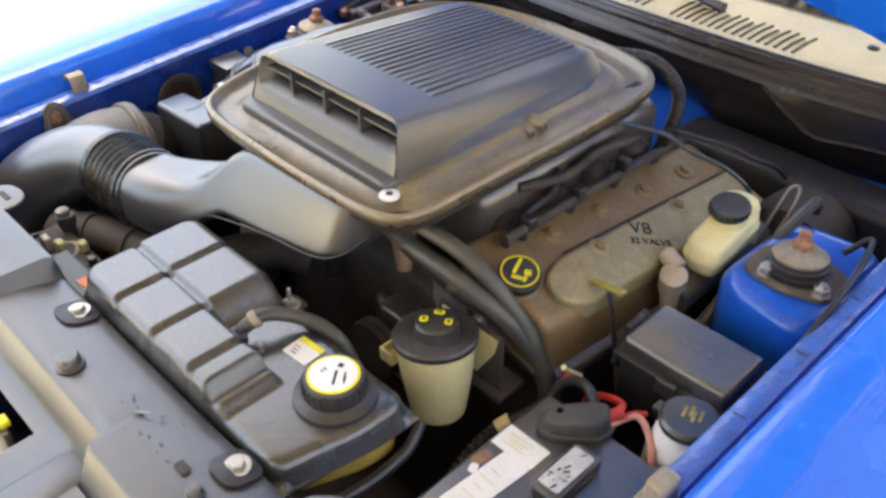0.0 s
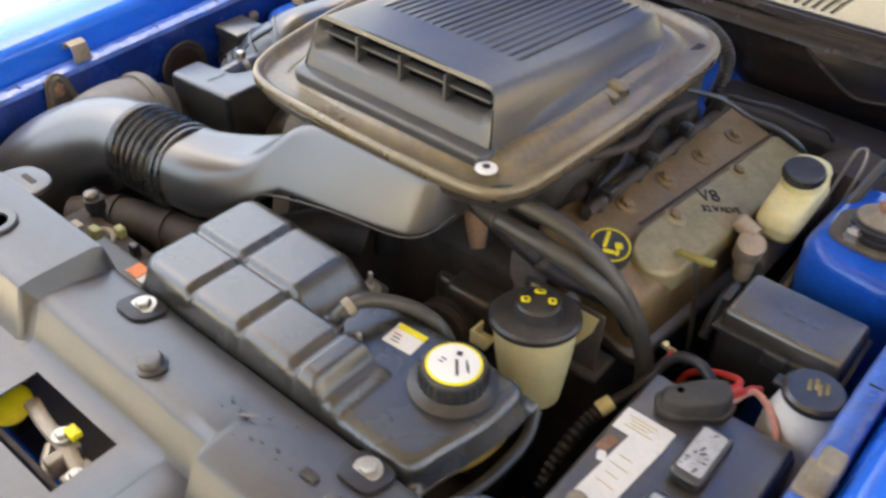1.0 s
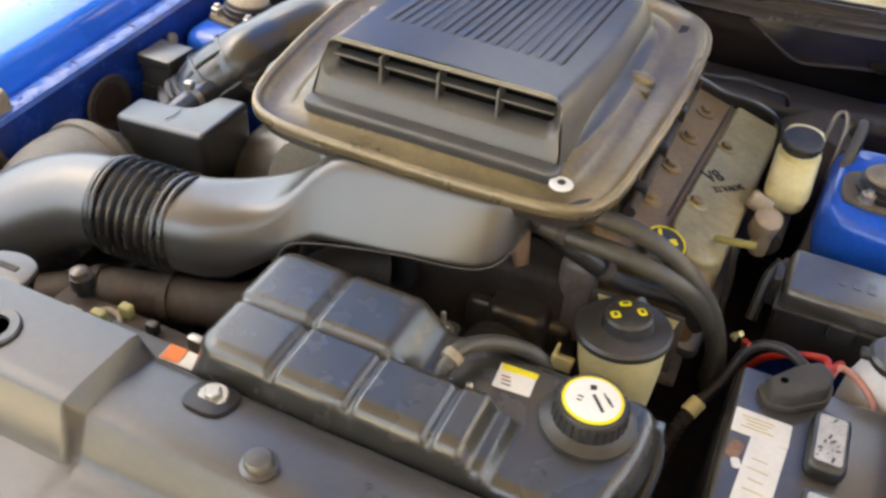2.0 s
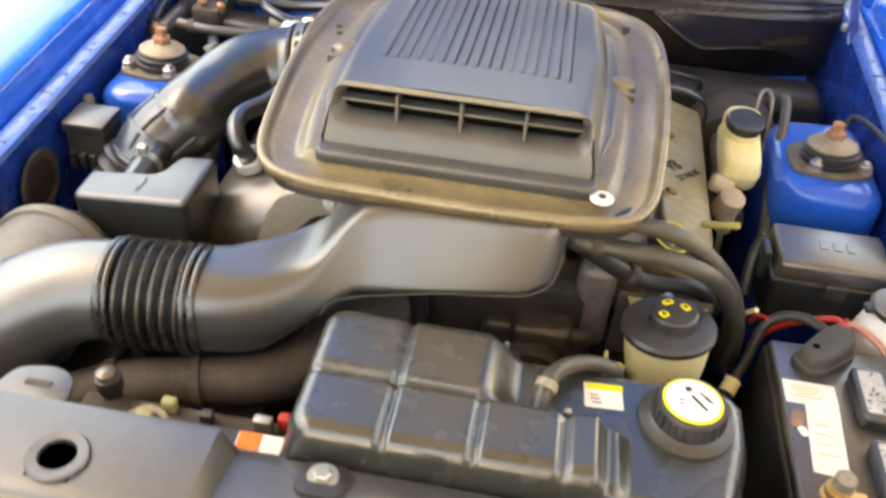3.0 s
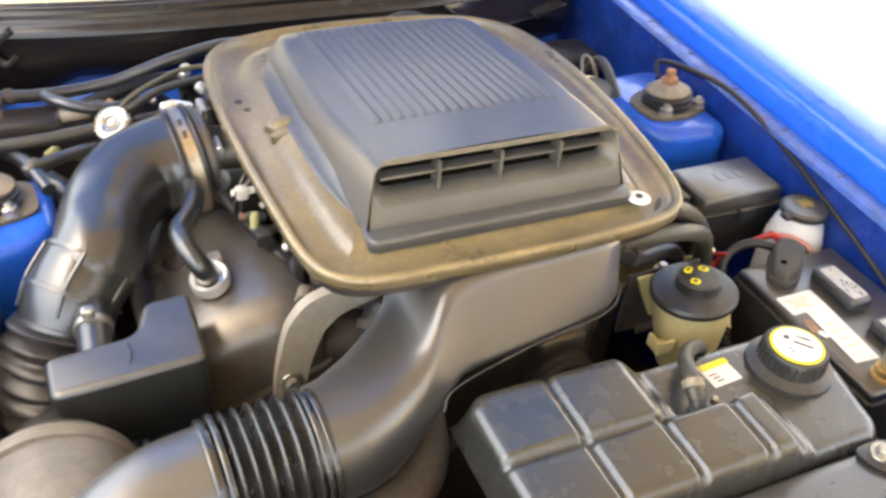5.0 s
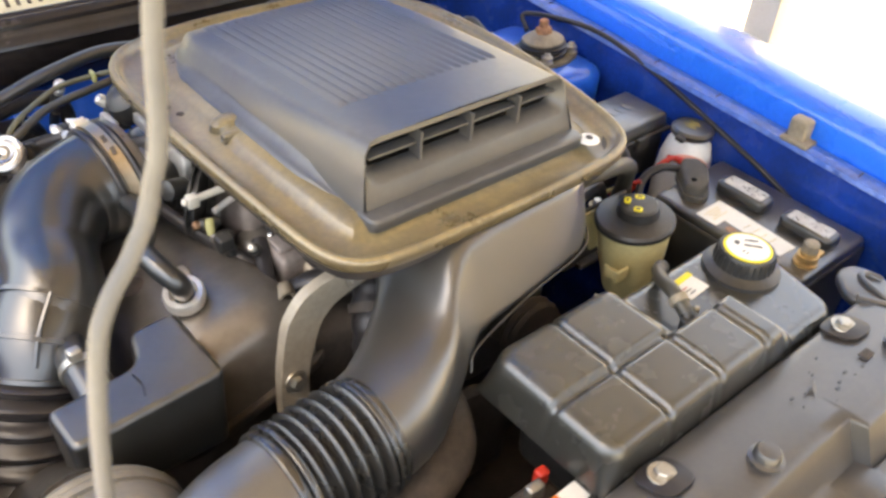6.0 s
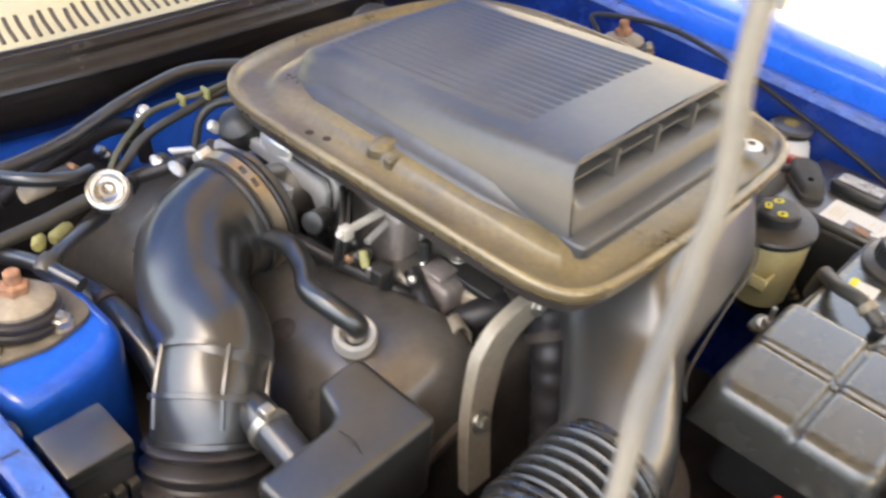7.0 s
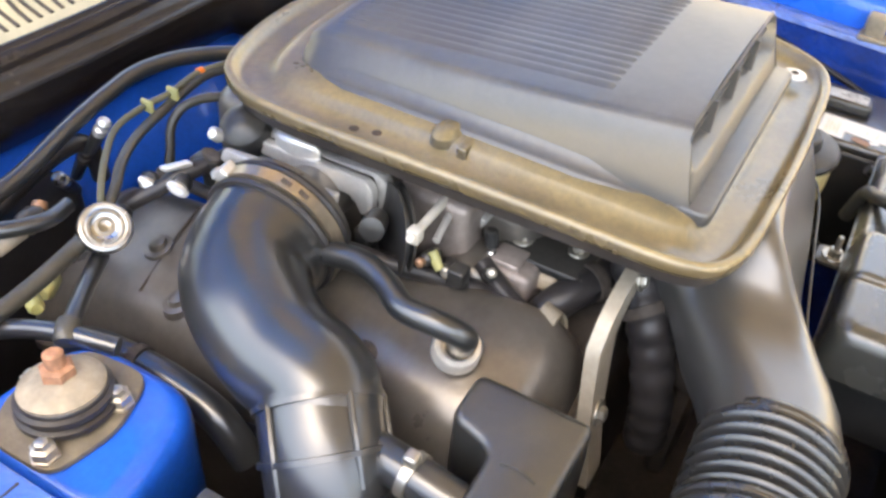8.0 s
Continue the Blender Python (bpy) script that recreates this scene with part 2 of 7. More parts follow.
M_HELPERWALL = material("dark_helper_wall", (0.20, 0.165, 0.125), 0.8, vary=0.25, scale=6, dust=(0.12, 0.10, 0.08), dust_amount=0.4, dust_scale=2, bump=0.3, grain=80)
M_POST = material("grey_post", (0.35, 0.35, 0.35), 0.5, vary=0.1, scale=4, bump=0.1)
M_TYRE = material("tyre_rubber", (0.02, 0.02, 0.02), 0.8, vary=0.2, bump=0.3)
M_GLASS = bpy.data.materials.new("windscreen_glass")
M_GLASS.use_nodes = True
_g = M_GLASS.node_tree.nodes["Principled BSDF"]
_g.inputs["Base Color"].default_value = (0.75, 0.82, 0.8, 1)
_g.inputs["Roughness"].default_value = 0.03
_g.inputs["Transmission Weight"].default_value = 1.0
_g.inputs["IOR"].default_value = 1.45

# ---- mesh tools ----
PLACE = {}


def thing(name, base, label="", category="", group="", kind=""):
    ob = new(name)
    ob.location = base
    ob.empty_display_size = 0.05
    PLACE[ob.name] = Vector(base)
    return tagged(ob, label, category, group, kind)


def part(name, bm, mat, parent=None, label="", smooth=35, kind="", category=""):
    """Links bm, drawn in world metres, as one mesh object under parent."""
    lo = Vector([min(v.co[i] for v in bm.verts) for i in range(3)])
    hi = Vector([max(v.co[i] for v in bm.verts) for i in range(3)])
    c = (lo + hi) / 2
    if parent is None:
        c.z = lo.z
    bmesh.ops.translate(bm, verts=bm.verts, vec=-c)
    bmesh.ops.recalc_face_normals(bm, faces=bm.faces)
    me = bpy.data.meshes.new(name)
    bm.to_mesh(me)
    bm.free()
    if smooth:
        # wide flat faces keep their own normal, so that rounded edges do not bend their shading
        areas = sorted(q.area for q in me.polygons)
        wide = 12 * areas[len(areas) // 2] if len(areas) < 220 else 1e9
        me.polygons.foreach_set("use_smooth", [len(q.vertices) <= 8 and q.area < wide for q in me.polygons])
        me.set_sharp_from_angle(angle=radians(smooth))
    me.materials.append(mat)
    ob = new(name, me)
    PLACE[ob.name] = c.copy()
    if parent:
        ob.parent = parent
        ob.location = c - PLACE[parent.name]
    else:
        ob.location = c
    return tagged(ob, label, category, "", kind)


def join(*bms):
    out = bmesh.new()
    for b in bms:
        me = bpy.data.meshes.new("tmp")
        b.to_mesh(me)
        b.free()
        out.from_mesh(me)
        bpy.data.meshes.remove(me)
    return out


def moved(bm, m):
    bmesh.ops.transform(bm, matrix=m, verts=bm.verts)
    return bm


def bent(bm, f):
    for v in bm.verts:
        v.co = Vector(f(*v.co))
    return bm


def box(x0, x1, y0, y1, z0, z1, bev=0.004, seg=3, taper=0.0):
    """A box with rounded edges; taper pulls the top in by that many metres on all sides."""
    bm = bmesh.new()
    bmesh.ops.create_cube(bm, size=1)
    for v in bm.verts:
        top = v.co.z > 0
        t = taper if top else 0
        v.co = Vector((x0 + t if v.co.x < 0 else x1 - t, y0 + t if v.co.y < 0 else y1 - t, z1 if top else z0))
    if bev:
        bmesh.ops.bevel(bm, geom=bm.edges[:], offset=bev, segments=seg, profile=0.5, affect="EDGES")
    return bm


def lathe(profile, segs=32, at=(0, 0, 0), axis=(0, 0, 1)):
    """Turns (radius, height) pairs round an axis through at."""
    bm = bmesh.new()
    rings = []
    for r, h in profile:
        rings.append([bm.verts.new((r * math.cos(2 * math.pi * i / segs), r * math.sin(2 * math.pi * i / segs), h)) for i in range(segs)])
    for a, b in zip(rings, rings[1:]):
        for i in range(segs):
            j = (i + 1) % segs
            bm.faces.new((a[i], a[j], b[j], b[i]))
    bm.faces.new(rings[0][::-1])
    bm.faces.new(rings[-1])
    q = Vector((0, 0, 1)).rotation_difference(Vector(axis).normalized()).to_matrix().to_4x4()
    return moved(bm, Matrix.Translation(at) @ q)


def spline(pts, n=8, closed=False):
    """Catmull-Rom through pts, n steps a span."""
    p = [Vector(q) for q in pts]
    out, m = [], len(p)
    for i in range(m if closed else m - 1):
        if closed:
            a, b, c, d = p[(i - 1) % m], p[i], p[(i + 1) % m], p[(i + 2) % m]
        else:
            b, c = p[i], p[i + 1]
            a = p[i - 1] if i else b * 2 - c
            d = p[i + 2] if i + 2 < m else c * 2 - b
        for k in range(n):
            t = k / n
            out.append(0.5 * ((2 * b) + (c - a) * t + (2 * a - 5 * b + 4 * c - d) * t * t + (3 * b - a - 3 * c + d) * t ** 3))
    if not closed:
        out.append(p[-1])
    return out


def tube(pts, r, segs=14, n=8, rings=None, flat=1.0):
    """A round hose along a smooth line. r: one radius or one for each point. rings: (count, depth) corrugations."""
    line = spline(pts, n)
    if isinstance(r, (int, float)):
        rad = [r] * len(line)
    else:
        rad = [v.x for v in spline([(q, 0, 0) for q in r], n)]
    if rings:
        count, depth = rings
        dense = []
        total = len(line) - 1
        steps = count * 10
        for k in range(steps + 1):
            f = k / steps * total
            i = min(int(f), total - 1)
            w = f - i
            dense.append((line[i].lerp(line[i + 1], w), rad[i] * (1 - w) + rad[i + 1] * w + depth * (0.5 - 0.5 * math.cos(2 * math.pi * k / 10)) ** 0.8))
        line, rad = [d[0] for d in dense], [d[1] for d in dense]
    bm = bmesh.new()
    side, loops = None, []
    for i, p in enumerate(line):
        t = (line[min(i + 1, len(line) - 1)] - line[max(i - 1, 0)]).normalized()
        if side is None:
            side = t.orthogonal().normalized() if abs(t.z) > 0.9 else t.cross(Vector((0, 0, 1))).normalized()
        side = (side - t * side.dot(t)).normalized()
        up = t.cross(side)
        loops.append([bm.verts.new(p + rad[i] * (math.cos(a) * side + flat * math.sin(a) * up)) for a in [2 * math.pi * k / segs for k in range(segs)]])
    for a, b in zip(loops, loops[1:]):
        for k in range(segs):
            j = (k + 1) % segs
            bm.faces.new((a[k], a[j], b[j], b[k]))
    bm.faces.new(loops[0][::-1])
    bm.faces.new(loops[-1])
    return bm


def loft(rings, cap=(True, True), closed=True):
    """Skins rings of equal length."""
    bm = bmesh.new()
    vs = [[bm.verts.new(p) for p in r] for r in rings]
    k = len(vs[0])
    for a, b in zip(vs, vs[1:]):
        for i in range(k if closed else k - 1):
            j = (i + 1) % k
            bm.faces.new((a[i], a[j], b[j], b[i]))
    if cap[0]:
        bm.faces.new(vs[0][::-1])
    if cap[1]:
        bm.faces.new(vs[-1])
    return bm


def rounded(corners, r, n=6):
    """A closed 2D outline with rounded corners; r: one radius or one for each corner."""
    out, m = [], len(corners)
    for i in range(m):
        p, a, b = Vector(corners[i]), Vector(corners[i - 1]), Vector(corners[(i + 1) % m])
        rr = r if isinstance(r, (int, float)) else r[i]
        s = p + (a - p).normalized() * min(rr, (a - p).length * 0.49)
        e = p + (b - p).normalized() * min(rr, (b - p).length * 0.49)
        for k in range(n):
            t = k / (n - 1)
            out.append(s * (1 - t) ** 2 + p * 2 * t * (1 - t) + e * t * t)
    return out


def prism(outline, z0, z1, bev=0.003, seg=3):
    """Extrudes a 2D outline upwards, with rounded top and bottom edges."""
    ring = [Vector(p) for p in outline]
    area = sum(ring[i - 1].x * ring[i].y - ring[i].x * ring[i - 1].y for i in range(len(ring)))
    sign = 1 if area > 0 else -1
    def inset(d):
        out = []
        for i, p in enumerate(ring):
            t = (ring[(i + 1) % len(ring)] - ring[i - 1]).normalized()
            out.append(p + Vector((-t.y, t.x)) * d * sign)
        return out
    turns = [math.pi / 2 * k / seg for k in range(seg + 1)]
    low = [[(q.x, q.y, z0 + bev * (1 - math.sin(a))) for q in inset(bev * (1 - math.cos(a)))] for a in turns[::-1]]
    high = [[(q.x, q.y, z1 - bev * (1 - math.sin(a))) for q in inset(bev * (1 - math.cos(a)))] for a in turns]
    return loft(low + high)


def strip(section, path_pts, n=6):
    """Sweeps an open (u, z) section, u sideways, along a line on the plan with given heights."""
    line = spline(path_pts, n)
    rings = []
    for i, p in enumerate(line):
        t = (line[min(i + 1, len(line) - 1)] - line[max(i - 1, 0)])
        t.z = 0
        t.normalize()
        s = Vector((t.y, -t.x, 0))
        rings.append([p + s * u + Vector((0, 0, h)) for u, h in section])
    return loft(rings, cap=(False, False), closed=False)


def bolt(parent, at, r=0.008, h=0.007, axis=(0, 0, 1), mat=None, name="bolt", washer=True):
    prof = [(r * 0.99, 0), (r, h * 0.15), (r, h * 0.8), (r * 0.8, h)]
    bm = lathe(prof, 6, at, axis)
    if washer:
        bm = join(bm, lathe([(r * 1.6, -0.001), (r * 1.7, 0.0005), (r * 1.6, 0.002)], 16, at, axis))
    return part(name, bm, mat or M_STEEL, parent, smooth=25)


def label_plate(name, at, sx, sy, mat, parent, turn=0.0, tilt=(0, 0, 1), thick=0.0008, r=0.002, label=""):
    o = rounded([(-sx / 2, -sy / 2), (sx / 2, -sy / 2), (sx / 2, sy / 2), (-sx / 2, sy / 2)], r, 4)
    bm = prism(o, 0, thick, 0.0002, 1)
    q = Vector((0, 0, 1)).rotation_difference(Vector(tilt).normalized()).to_matrix().to_4x4()
    return part(name, moved(bm, Matrix.Translation(at) @ q @ Matrix.Rotation(radians(turn), 4, "Z")), mat, parent, label)


def letters(text, size, at, rz, mat, parent, name="lettering", tilt=(0, 0, 1), depth=0.0006):
    cu = bpy.data.curves.new("letters", "FONT")
    cu.body, cu.size, cu.extrude, cu.align_x, cu.align_y = text, size, depth, "CENTER", "CENTER"
    tmp = bpy.data.objects.new("letters", cu)
    scene.collection.objects.link(tmp)
    me = bpy.data.meshes.new_from_object(tmp.evaluated_get(bpy.context.evaluated_depsgraph_get()))
    bm = bmesh.new()
    bm.from_mesh(me)
    bpy.data.objects.remove(tmp)
    bpy.data.meshes.remove(me)
    q = Vector((0, 0, 1)).rotation_difference(Vector(tilt).normalized()).to_matrix().to_4x4()
    return part(name, moved(bm, Matrix.Translation(at) @ q @ Matrix.Rotation(radians(rz), 4, "Z")), mat, parent, smooth=0)

# ---- the place: ground ----
part("ground", box(-400, 400, -400, 400, -0.3, 0.0, 0), M_CONCRETE, None, "pale sunlit concrete yard under the car", kind="structure", smooth=0)


def roof_sheet():
    rings = []
    for y in (-3.0, 1.85):
        rings.append([(-1.16 + k * 0.05, y, 2.62 + 0.012 * (1 if (k // 2) % 2 else -1)) for k in range(0, 65)])
    sheet = loft(rings, (False, False), closed=False)
    bmesh.ops.solidify(sheet, geom=sheet.faces[:], thickness=0.02)
    return sheet


# roof out of view, its edges and tone set to shape reflections in the bay
part("ceiling", roof_sheet(), M_ROOF, None, "unseen corrugated carport roof that shapes the light over the car", kind="structure", smooth=0)
# out of view, added to give the bay a warm reflection from this side
part("wall_east_helper", box(5.5, 5.7, -14, 14, 0.0, 2.4, 0.004), M_WALL, None, "unseen cream wall added across the yard for warm reflections", kind="structure")
# out of view, added so front-facing parts reflect something dark
part("wall_south_helper", box(0.4, 5.48, -5.2, -5.0, 0.0, 3.2, 0.004), M_HELPERWALL, None, "unseen dark brown wall added to darken reflections in front of the car", kind="structure")
for px, py in ((-1.11, -2.9), (-1.11, 1.75), (1.95, -2.5), (1.95, -1.1), (1.95, 0.3), (1.95, 1.75)):
    part("trim", box(px - 0.05, px + 0.05, py - 0.05, py + 0.05, 0.0, 2.60, 0.006), M_POST, None, "unseen grey square carport post", kind="structure")

# ---- the car body ----
car = thing("car", (0, 0, 0), "bright blue car with its hood propped open", "car")


def rise(y):
    return 0.034 * (y + 0.6) / 0.8


def side_line(x, z, side, y0=-1.02, y1=1.1):
    return [(side * (x + 0.018 * (y + 0.6) / 0.8), y, z + rise(y)) for y in (y0, -0.8, -0.6, -0.3, 0.0, 0.2, 0.45, 0.75, y1)]


def swept(section, side, y0=-1.02, y1=1.1):
    """Sweeps a list of (x, z) points along the car's side."""
    cols = [spline(side_line(x, z, side, y0, y1), 3) for x, z in section]
    return loft([[c[i] for c in cols] for i in range(len(cols[0]))], (False, False), closed=False)


def thick(bm, t):
    bmesh.ops.recalc_face_normals(bm, faces=bm.faces)
    bmesh.ops.solidify(bm, geom=bm.faces[:], thickness=t)
    return bm


for side in (1, -1):
    apron = thick(swept([(0.580, 0.20), (0.585, 0.40), (0.592, 0.60), (0.598, 0.80), (0.600, 0.845), (0.603, 0.853), (0.610, 0.857), (0.622, 0.858), (0.626, 0.855), (0.627, 0.846), (0.629, 0.838)], side, -1.0, 0.46), 0.002)
    ap = part("inner_apron", apron, M_SHADEBLUE, car, "blue inner wing wall darkened for shade, with a spot-welded flange")
    fl = [(0.594, 0.8520), (0.597, 0.8590), (0.604, 0.8622), (0.613, 0.8628), (0.620, 0.8636), (0.6245, 0.8615), (0.6265, 0.8520)]
    part("welded_flange", swept(fl, side, -0.98, 0.45), M_FLANGE, ap, "worn pale blue welded flange")
    for k in range(14):
        y = -0.93 + k * 0.098
        part("spot_weld", lathe([(0.0052, -0.001), (0.0045, 0.0008), (0.002, 0.0003)], 10, (side * (0.611 + 0.018 * (y + 0.6) / 0.8), y, 0.8632 + rise(y))), M_FLANGE, ap)
    for k in range(9):
        y = -0.85 + k * 0.13
        part("weld_seam", box(side * (0.611 + 0.018 * (y + 0.6) / 0.8) - 0.008, side * (0.611 + 0.018 * (y + 0.6) / 0.8) + 0.008, y - 0.0010, y + 0.0010, 0.8600 + rise(y), 0.8640 + rise(y), 0.0005, 1), M_DARK, ap)
    fend = thick(swept([(0.629, 0.840), (0.631, 0.852), (0.634, 0.870), (0.639, 0.893), (0.6435, 0.902), (0.652, 0.908), (0.69, 0.911), (0.75, 0.905), (0.81, 0.885), (0.86, 0.85), (0.895, 0.79), (0.915, 0.70), (0.92, 0.55), (0.91, 0.38), (0.90, 0.22)], side), 0.002)
    part("fender", fend, M_BLUE, car, "glossy bright blue front wing")
    # hood stop on the flange: a rubber-topped pad on one wing, a bent sheet hook on the other
    y = -0.478
    if side > 0:
        part("hood_bumper", join(box(0.606, 0.630, y - 0.016, y + 0.016, 0.860 + rise(y), 0.898 + rise(y), 0.006), box(0.598, 0.630, y - 0.028, y + 0.02, 0.858 + rise(y), 0.866 + rise(y), 0.003)), M_MOUNT, car, "greyed rubber hood stop")
    else:
        hook = bent(loft([[(px, yy, pz) for px, pz in ((-0.604, 0.862), (-0.604, 0.880), (-0.610, 0.890), (-0.622, 0.893), (-0.634, 0.888), (-0.637, 0.878))] for yy in (y - 0.014, y + 0.014)], (False, False), closed=False), lambda a, b, c: (a, b, c + rise(y)))
        part("hood_hook", thick(hook, 0.003), M_MOUNT, car, "greyed bent steel hood hook")
    # suspension tower
    back = 0.12 if side > 0 else 0.062
    ring = rounded([(side * (0.445 if side > 0 else 0.452), -0.10), (side * 0.60, -0.125), (side * 0.60, back), (side * 0.452, back - 0.012)], 0.05, 7)
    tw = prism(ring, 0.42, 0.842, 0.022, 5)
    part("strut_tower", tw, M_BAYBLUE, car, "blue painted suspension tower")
    # wheel below
    wheel = part("wheel", lathe([(0.20, -0.09), (0.215, -0.085), (0.215, 0.085), (0.20, 0.09)], 32, (side * 0.78, -0.05, 0.32), (1, 0, 0)), M_DULLALU, car, "front wheel under the wing")
    part("tyre", lathe([(0.216, -0.10), (0.30, -0.11), (0.32, -0.09), (0.32, 0.09), (0.30, 0.11), (0.216, 0.10)], 36, (side * 0.78, -0.05, 0.32), (1, 0, 0)), M_TYRE, wheel)

# floor of the bay
part("undertray", box(-0.60, 0.60, -0.98, 0.56, 0.22, 0.26, 0.004), M_DARK, car, "black undertray below the engine")
# blue firewall, stepped, behind the engine
part("bulkhead", box(-0.60, 0.60, 0.52, 0.54, 0.26, 0.70, 0.004), M_DARK, car, "grimy lower bulkhead")


def cowl_y(x):
    return 0.355 + 0.10 * (abs(x) / 0.6) ** 2.5


def cowl_z(x):
    return 0.938 - 0.018 * (abs(x) / 0.6) ** 2


def cowl_strip(section, x0=-0.615, x1=0.615, n=25):
    xs = [x0 + (x1 - x0) * k / (n - 1) for k in range(n)]
    return loft([[(x, cowl_y(x) + u, cowl_z(x) + h) for u, h in section] for x in xs], (False, False), closed=False)


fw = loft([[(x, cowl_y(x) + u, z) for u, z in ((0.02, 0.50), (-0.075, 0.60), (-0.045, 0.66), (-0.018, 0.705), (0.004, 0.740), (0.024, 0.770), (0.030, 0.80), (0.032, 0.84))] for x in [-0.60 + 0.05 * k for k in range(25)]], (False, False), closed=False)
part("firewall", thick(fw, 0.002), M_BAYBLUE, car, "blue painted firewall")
def panel_row(x):
    """The panel reaches lower at its ends than over the middle of the firewall."""
    f = max(0.0, min(1.0, (x + 0.47) / 0.09, (0.20 - x) / 0.09))
    low = 0.044 * f * f * (3 - 2 * f)
    return [(x, cowl_y(x) + u, cowl_z(x) + h + low * max(0.0, (-0.03 - h) / 0.138)) for u, h in ((-0.012, -0.004), (-0.018, -0.03), (-0.020, -0.05), (-0.016, -0.085), (-0.008, -0.12), (0.004, -0.150), (0.012, -0.168))]


part("cowl_panel", thick(loft([panel_row(-0.615 + 1.23 * k / 48) for k in range(49)], (False, False), closed=False), 0.003), M_COWLBLACK, car, "glossy black plastic cowl panel")
SEAL_SECTION = []
for k in range(25):
    a = k / 24
    # an arched strip with four ridges along it
    ridge = 0.0022 * abs(math.sin(a * 4 * math.pi))
    SEAL_SECTION.append((-0.030 + 0.046 * a - ridge * (1 - a), -0.034 + 0.040 * math.sin(a * math.pi / 2) + ridge * a))
part("cowl_seal", thick(cowl_strip(SEAL_SECTION), 0.002), M_SEAL, car, "ribbed grey rubber hood seal")
# recessed pocket and gusset on the cowl panel
for side in (1, -1):
    if side < 0:
        part("cowl_rib", tube([(x, cowl_y(x) - 0.024, z) for x, z in ((-0.603, 0.903), (-0.563, 0.868), (-0.518, 0.866), (-0.471, 0.905))], 0.007, 8, 5), M_SEAL, car)
        part("cowl_hook", tube([(x, cowl_y(x) - 0.028, z) for x, z in ((-0.505, 0.880), (-0.500, 0.856), (-0.488, 0.847), (-0.470, 0.862))], 0.006, 8, 5), M_SEAL, car)
# stepped-out end of the panel with a folded edge
step_low = spline([(0.262, 0.896, 0), (0.300, 0.868, 0), (0.350, 0.836, 0), (0.385, 0.832, 0), (0.46, 0.836, 0), (0.585, 0.826, 0)], 5)
step_rows = []
for p in step_low:
    y = cowl_y(p.x) - 0.020
    step_rows.append([(p.x, y + 0.004, p.y - 0.006), (p.x, y - 0.006, p.y - 0.004), (p.x, y - 0.0105, p.y + 0.001), (p.x, y - 0.0105, p.y + 0.006), (p.x + 0.002, y - 0.006, 0.5 * (p.y + 0.906) + 0.003), (p.x + 0.004, y + 0.001, 0.908)])
# thin lighter tube added as the highlight on the folded edge
part("fold_highlight", tube([(p.x, cowl_y(p.x) - 0.0305, p.y + 0.002) for p in step_low[::3]], 0.0034, 8, 4), M_SEAL, car, "thin highlight tube along the cowl panel fold")
part("cowl_step", loft(step_rows, (False, False), closed=False), M_COWLBLACK, car, "stepped end of the cowl panel with a folded edge", smooth=60)
# beige cowl grille with slots
grille_pts = [(0.020, -0.006), (0.030, -0.002), (0.06, 0.004), (0.10, 0.010), (0.15, 0.014), (0.20, 0.012)]
gr = thick(cowl_strip(grille_pts, -0.66, 0.66, 41), 0.003)
grille = part("cowl_grille", gr, M_COWL, car, "dusty beige plastic cowl grille with slots")

# added shade slabs on wing wall and firewall, gusset at the other cowl end
part("shade_slab", box(-0.592, -0.245, 0.288, 0.360, 0.46, 0.788, 0.02), M_RUBBER, car, "black slab added as shade at the firewall")
part("shade_slab", box(0.14, 0.592, 0.262, 0.360, 0.46, 0.798, 0.02), M_RUBBER, car, "black slab added as shade at the firewall")
part("side_shade_slab", box(-0.604, -0.570, 0.118, 0.42, 0.46, 0.852, 0.012), M_RUBBER, car, "black slab added as shade on the inner wing")
part("cowl_gusset", loft([[(0.47, cowl_y(0.47) - 0.020, 0.852), (0.56, cowl_y(0.56) - 0.020, 0.862), (0.575, cowl_y(0.575) - 0.022, 0.812)], [(0.475, cowl_y(0.47) - 0.045, 0.848), (0.56, cowl_y(0.56) - 0.055, 0.856), (0.572, cowl_y(0.575) - 0.05, 0.815)]]), M_COWLBLACK, car, "black triangular gusset")

# slots of the grille: each a dark recessed channel
for k in range(66):
    x = -0.52 + k * 0.016
    if -0.035 < x < 0.015 or x < -0.47 or x > 0.268:
        continue
    long_slot = 0.062 if k % 3 else 0.05
    y0 = cowl_y(x) + 0.045
    bm = tube([(x, y0, cowl_z(x) + 0.0022), (x + 0.004, y0 + long_slot * 0.5, cowl_z(x) + 0.0076), (x + 0.011, y0 + long_slot, cowl_z(x) + 0.0115)], 0.0032, 6, 3, flat=0.5)
    part("slot", bm, M_DARK, grille)
for x, d in ((-0.40, 0.13), (0.36, 0.13)):
    part("screw", lathe([(0.011, 0), (0.012, 0.004), (0.008, 0.008), (0.003, 0.009)], 14, (x, cowl_y(x) + d, cowl_z(x) + 0.008)), M_SEAL, grille)
part("wiper_hump", bent(lathe([(0.07, 0), (0.066, 0.008), (0.045, 0.018), (0.015, 0.021)], 24, (0, 0, 0)), lambda x, y, z: (x + 0.47, y * 0.55 + cowl_y(0.47) + 0.085, z + cowl_z(0.47) + 0.002)), M_COWL, grille)

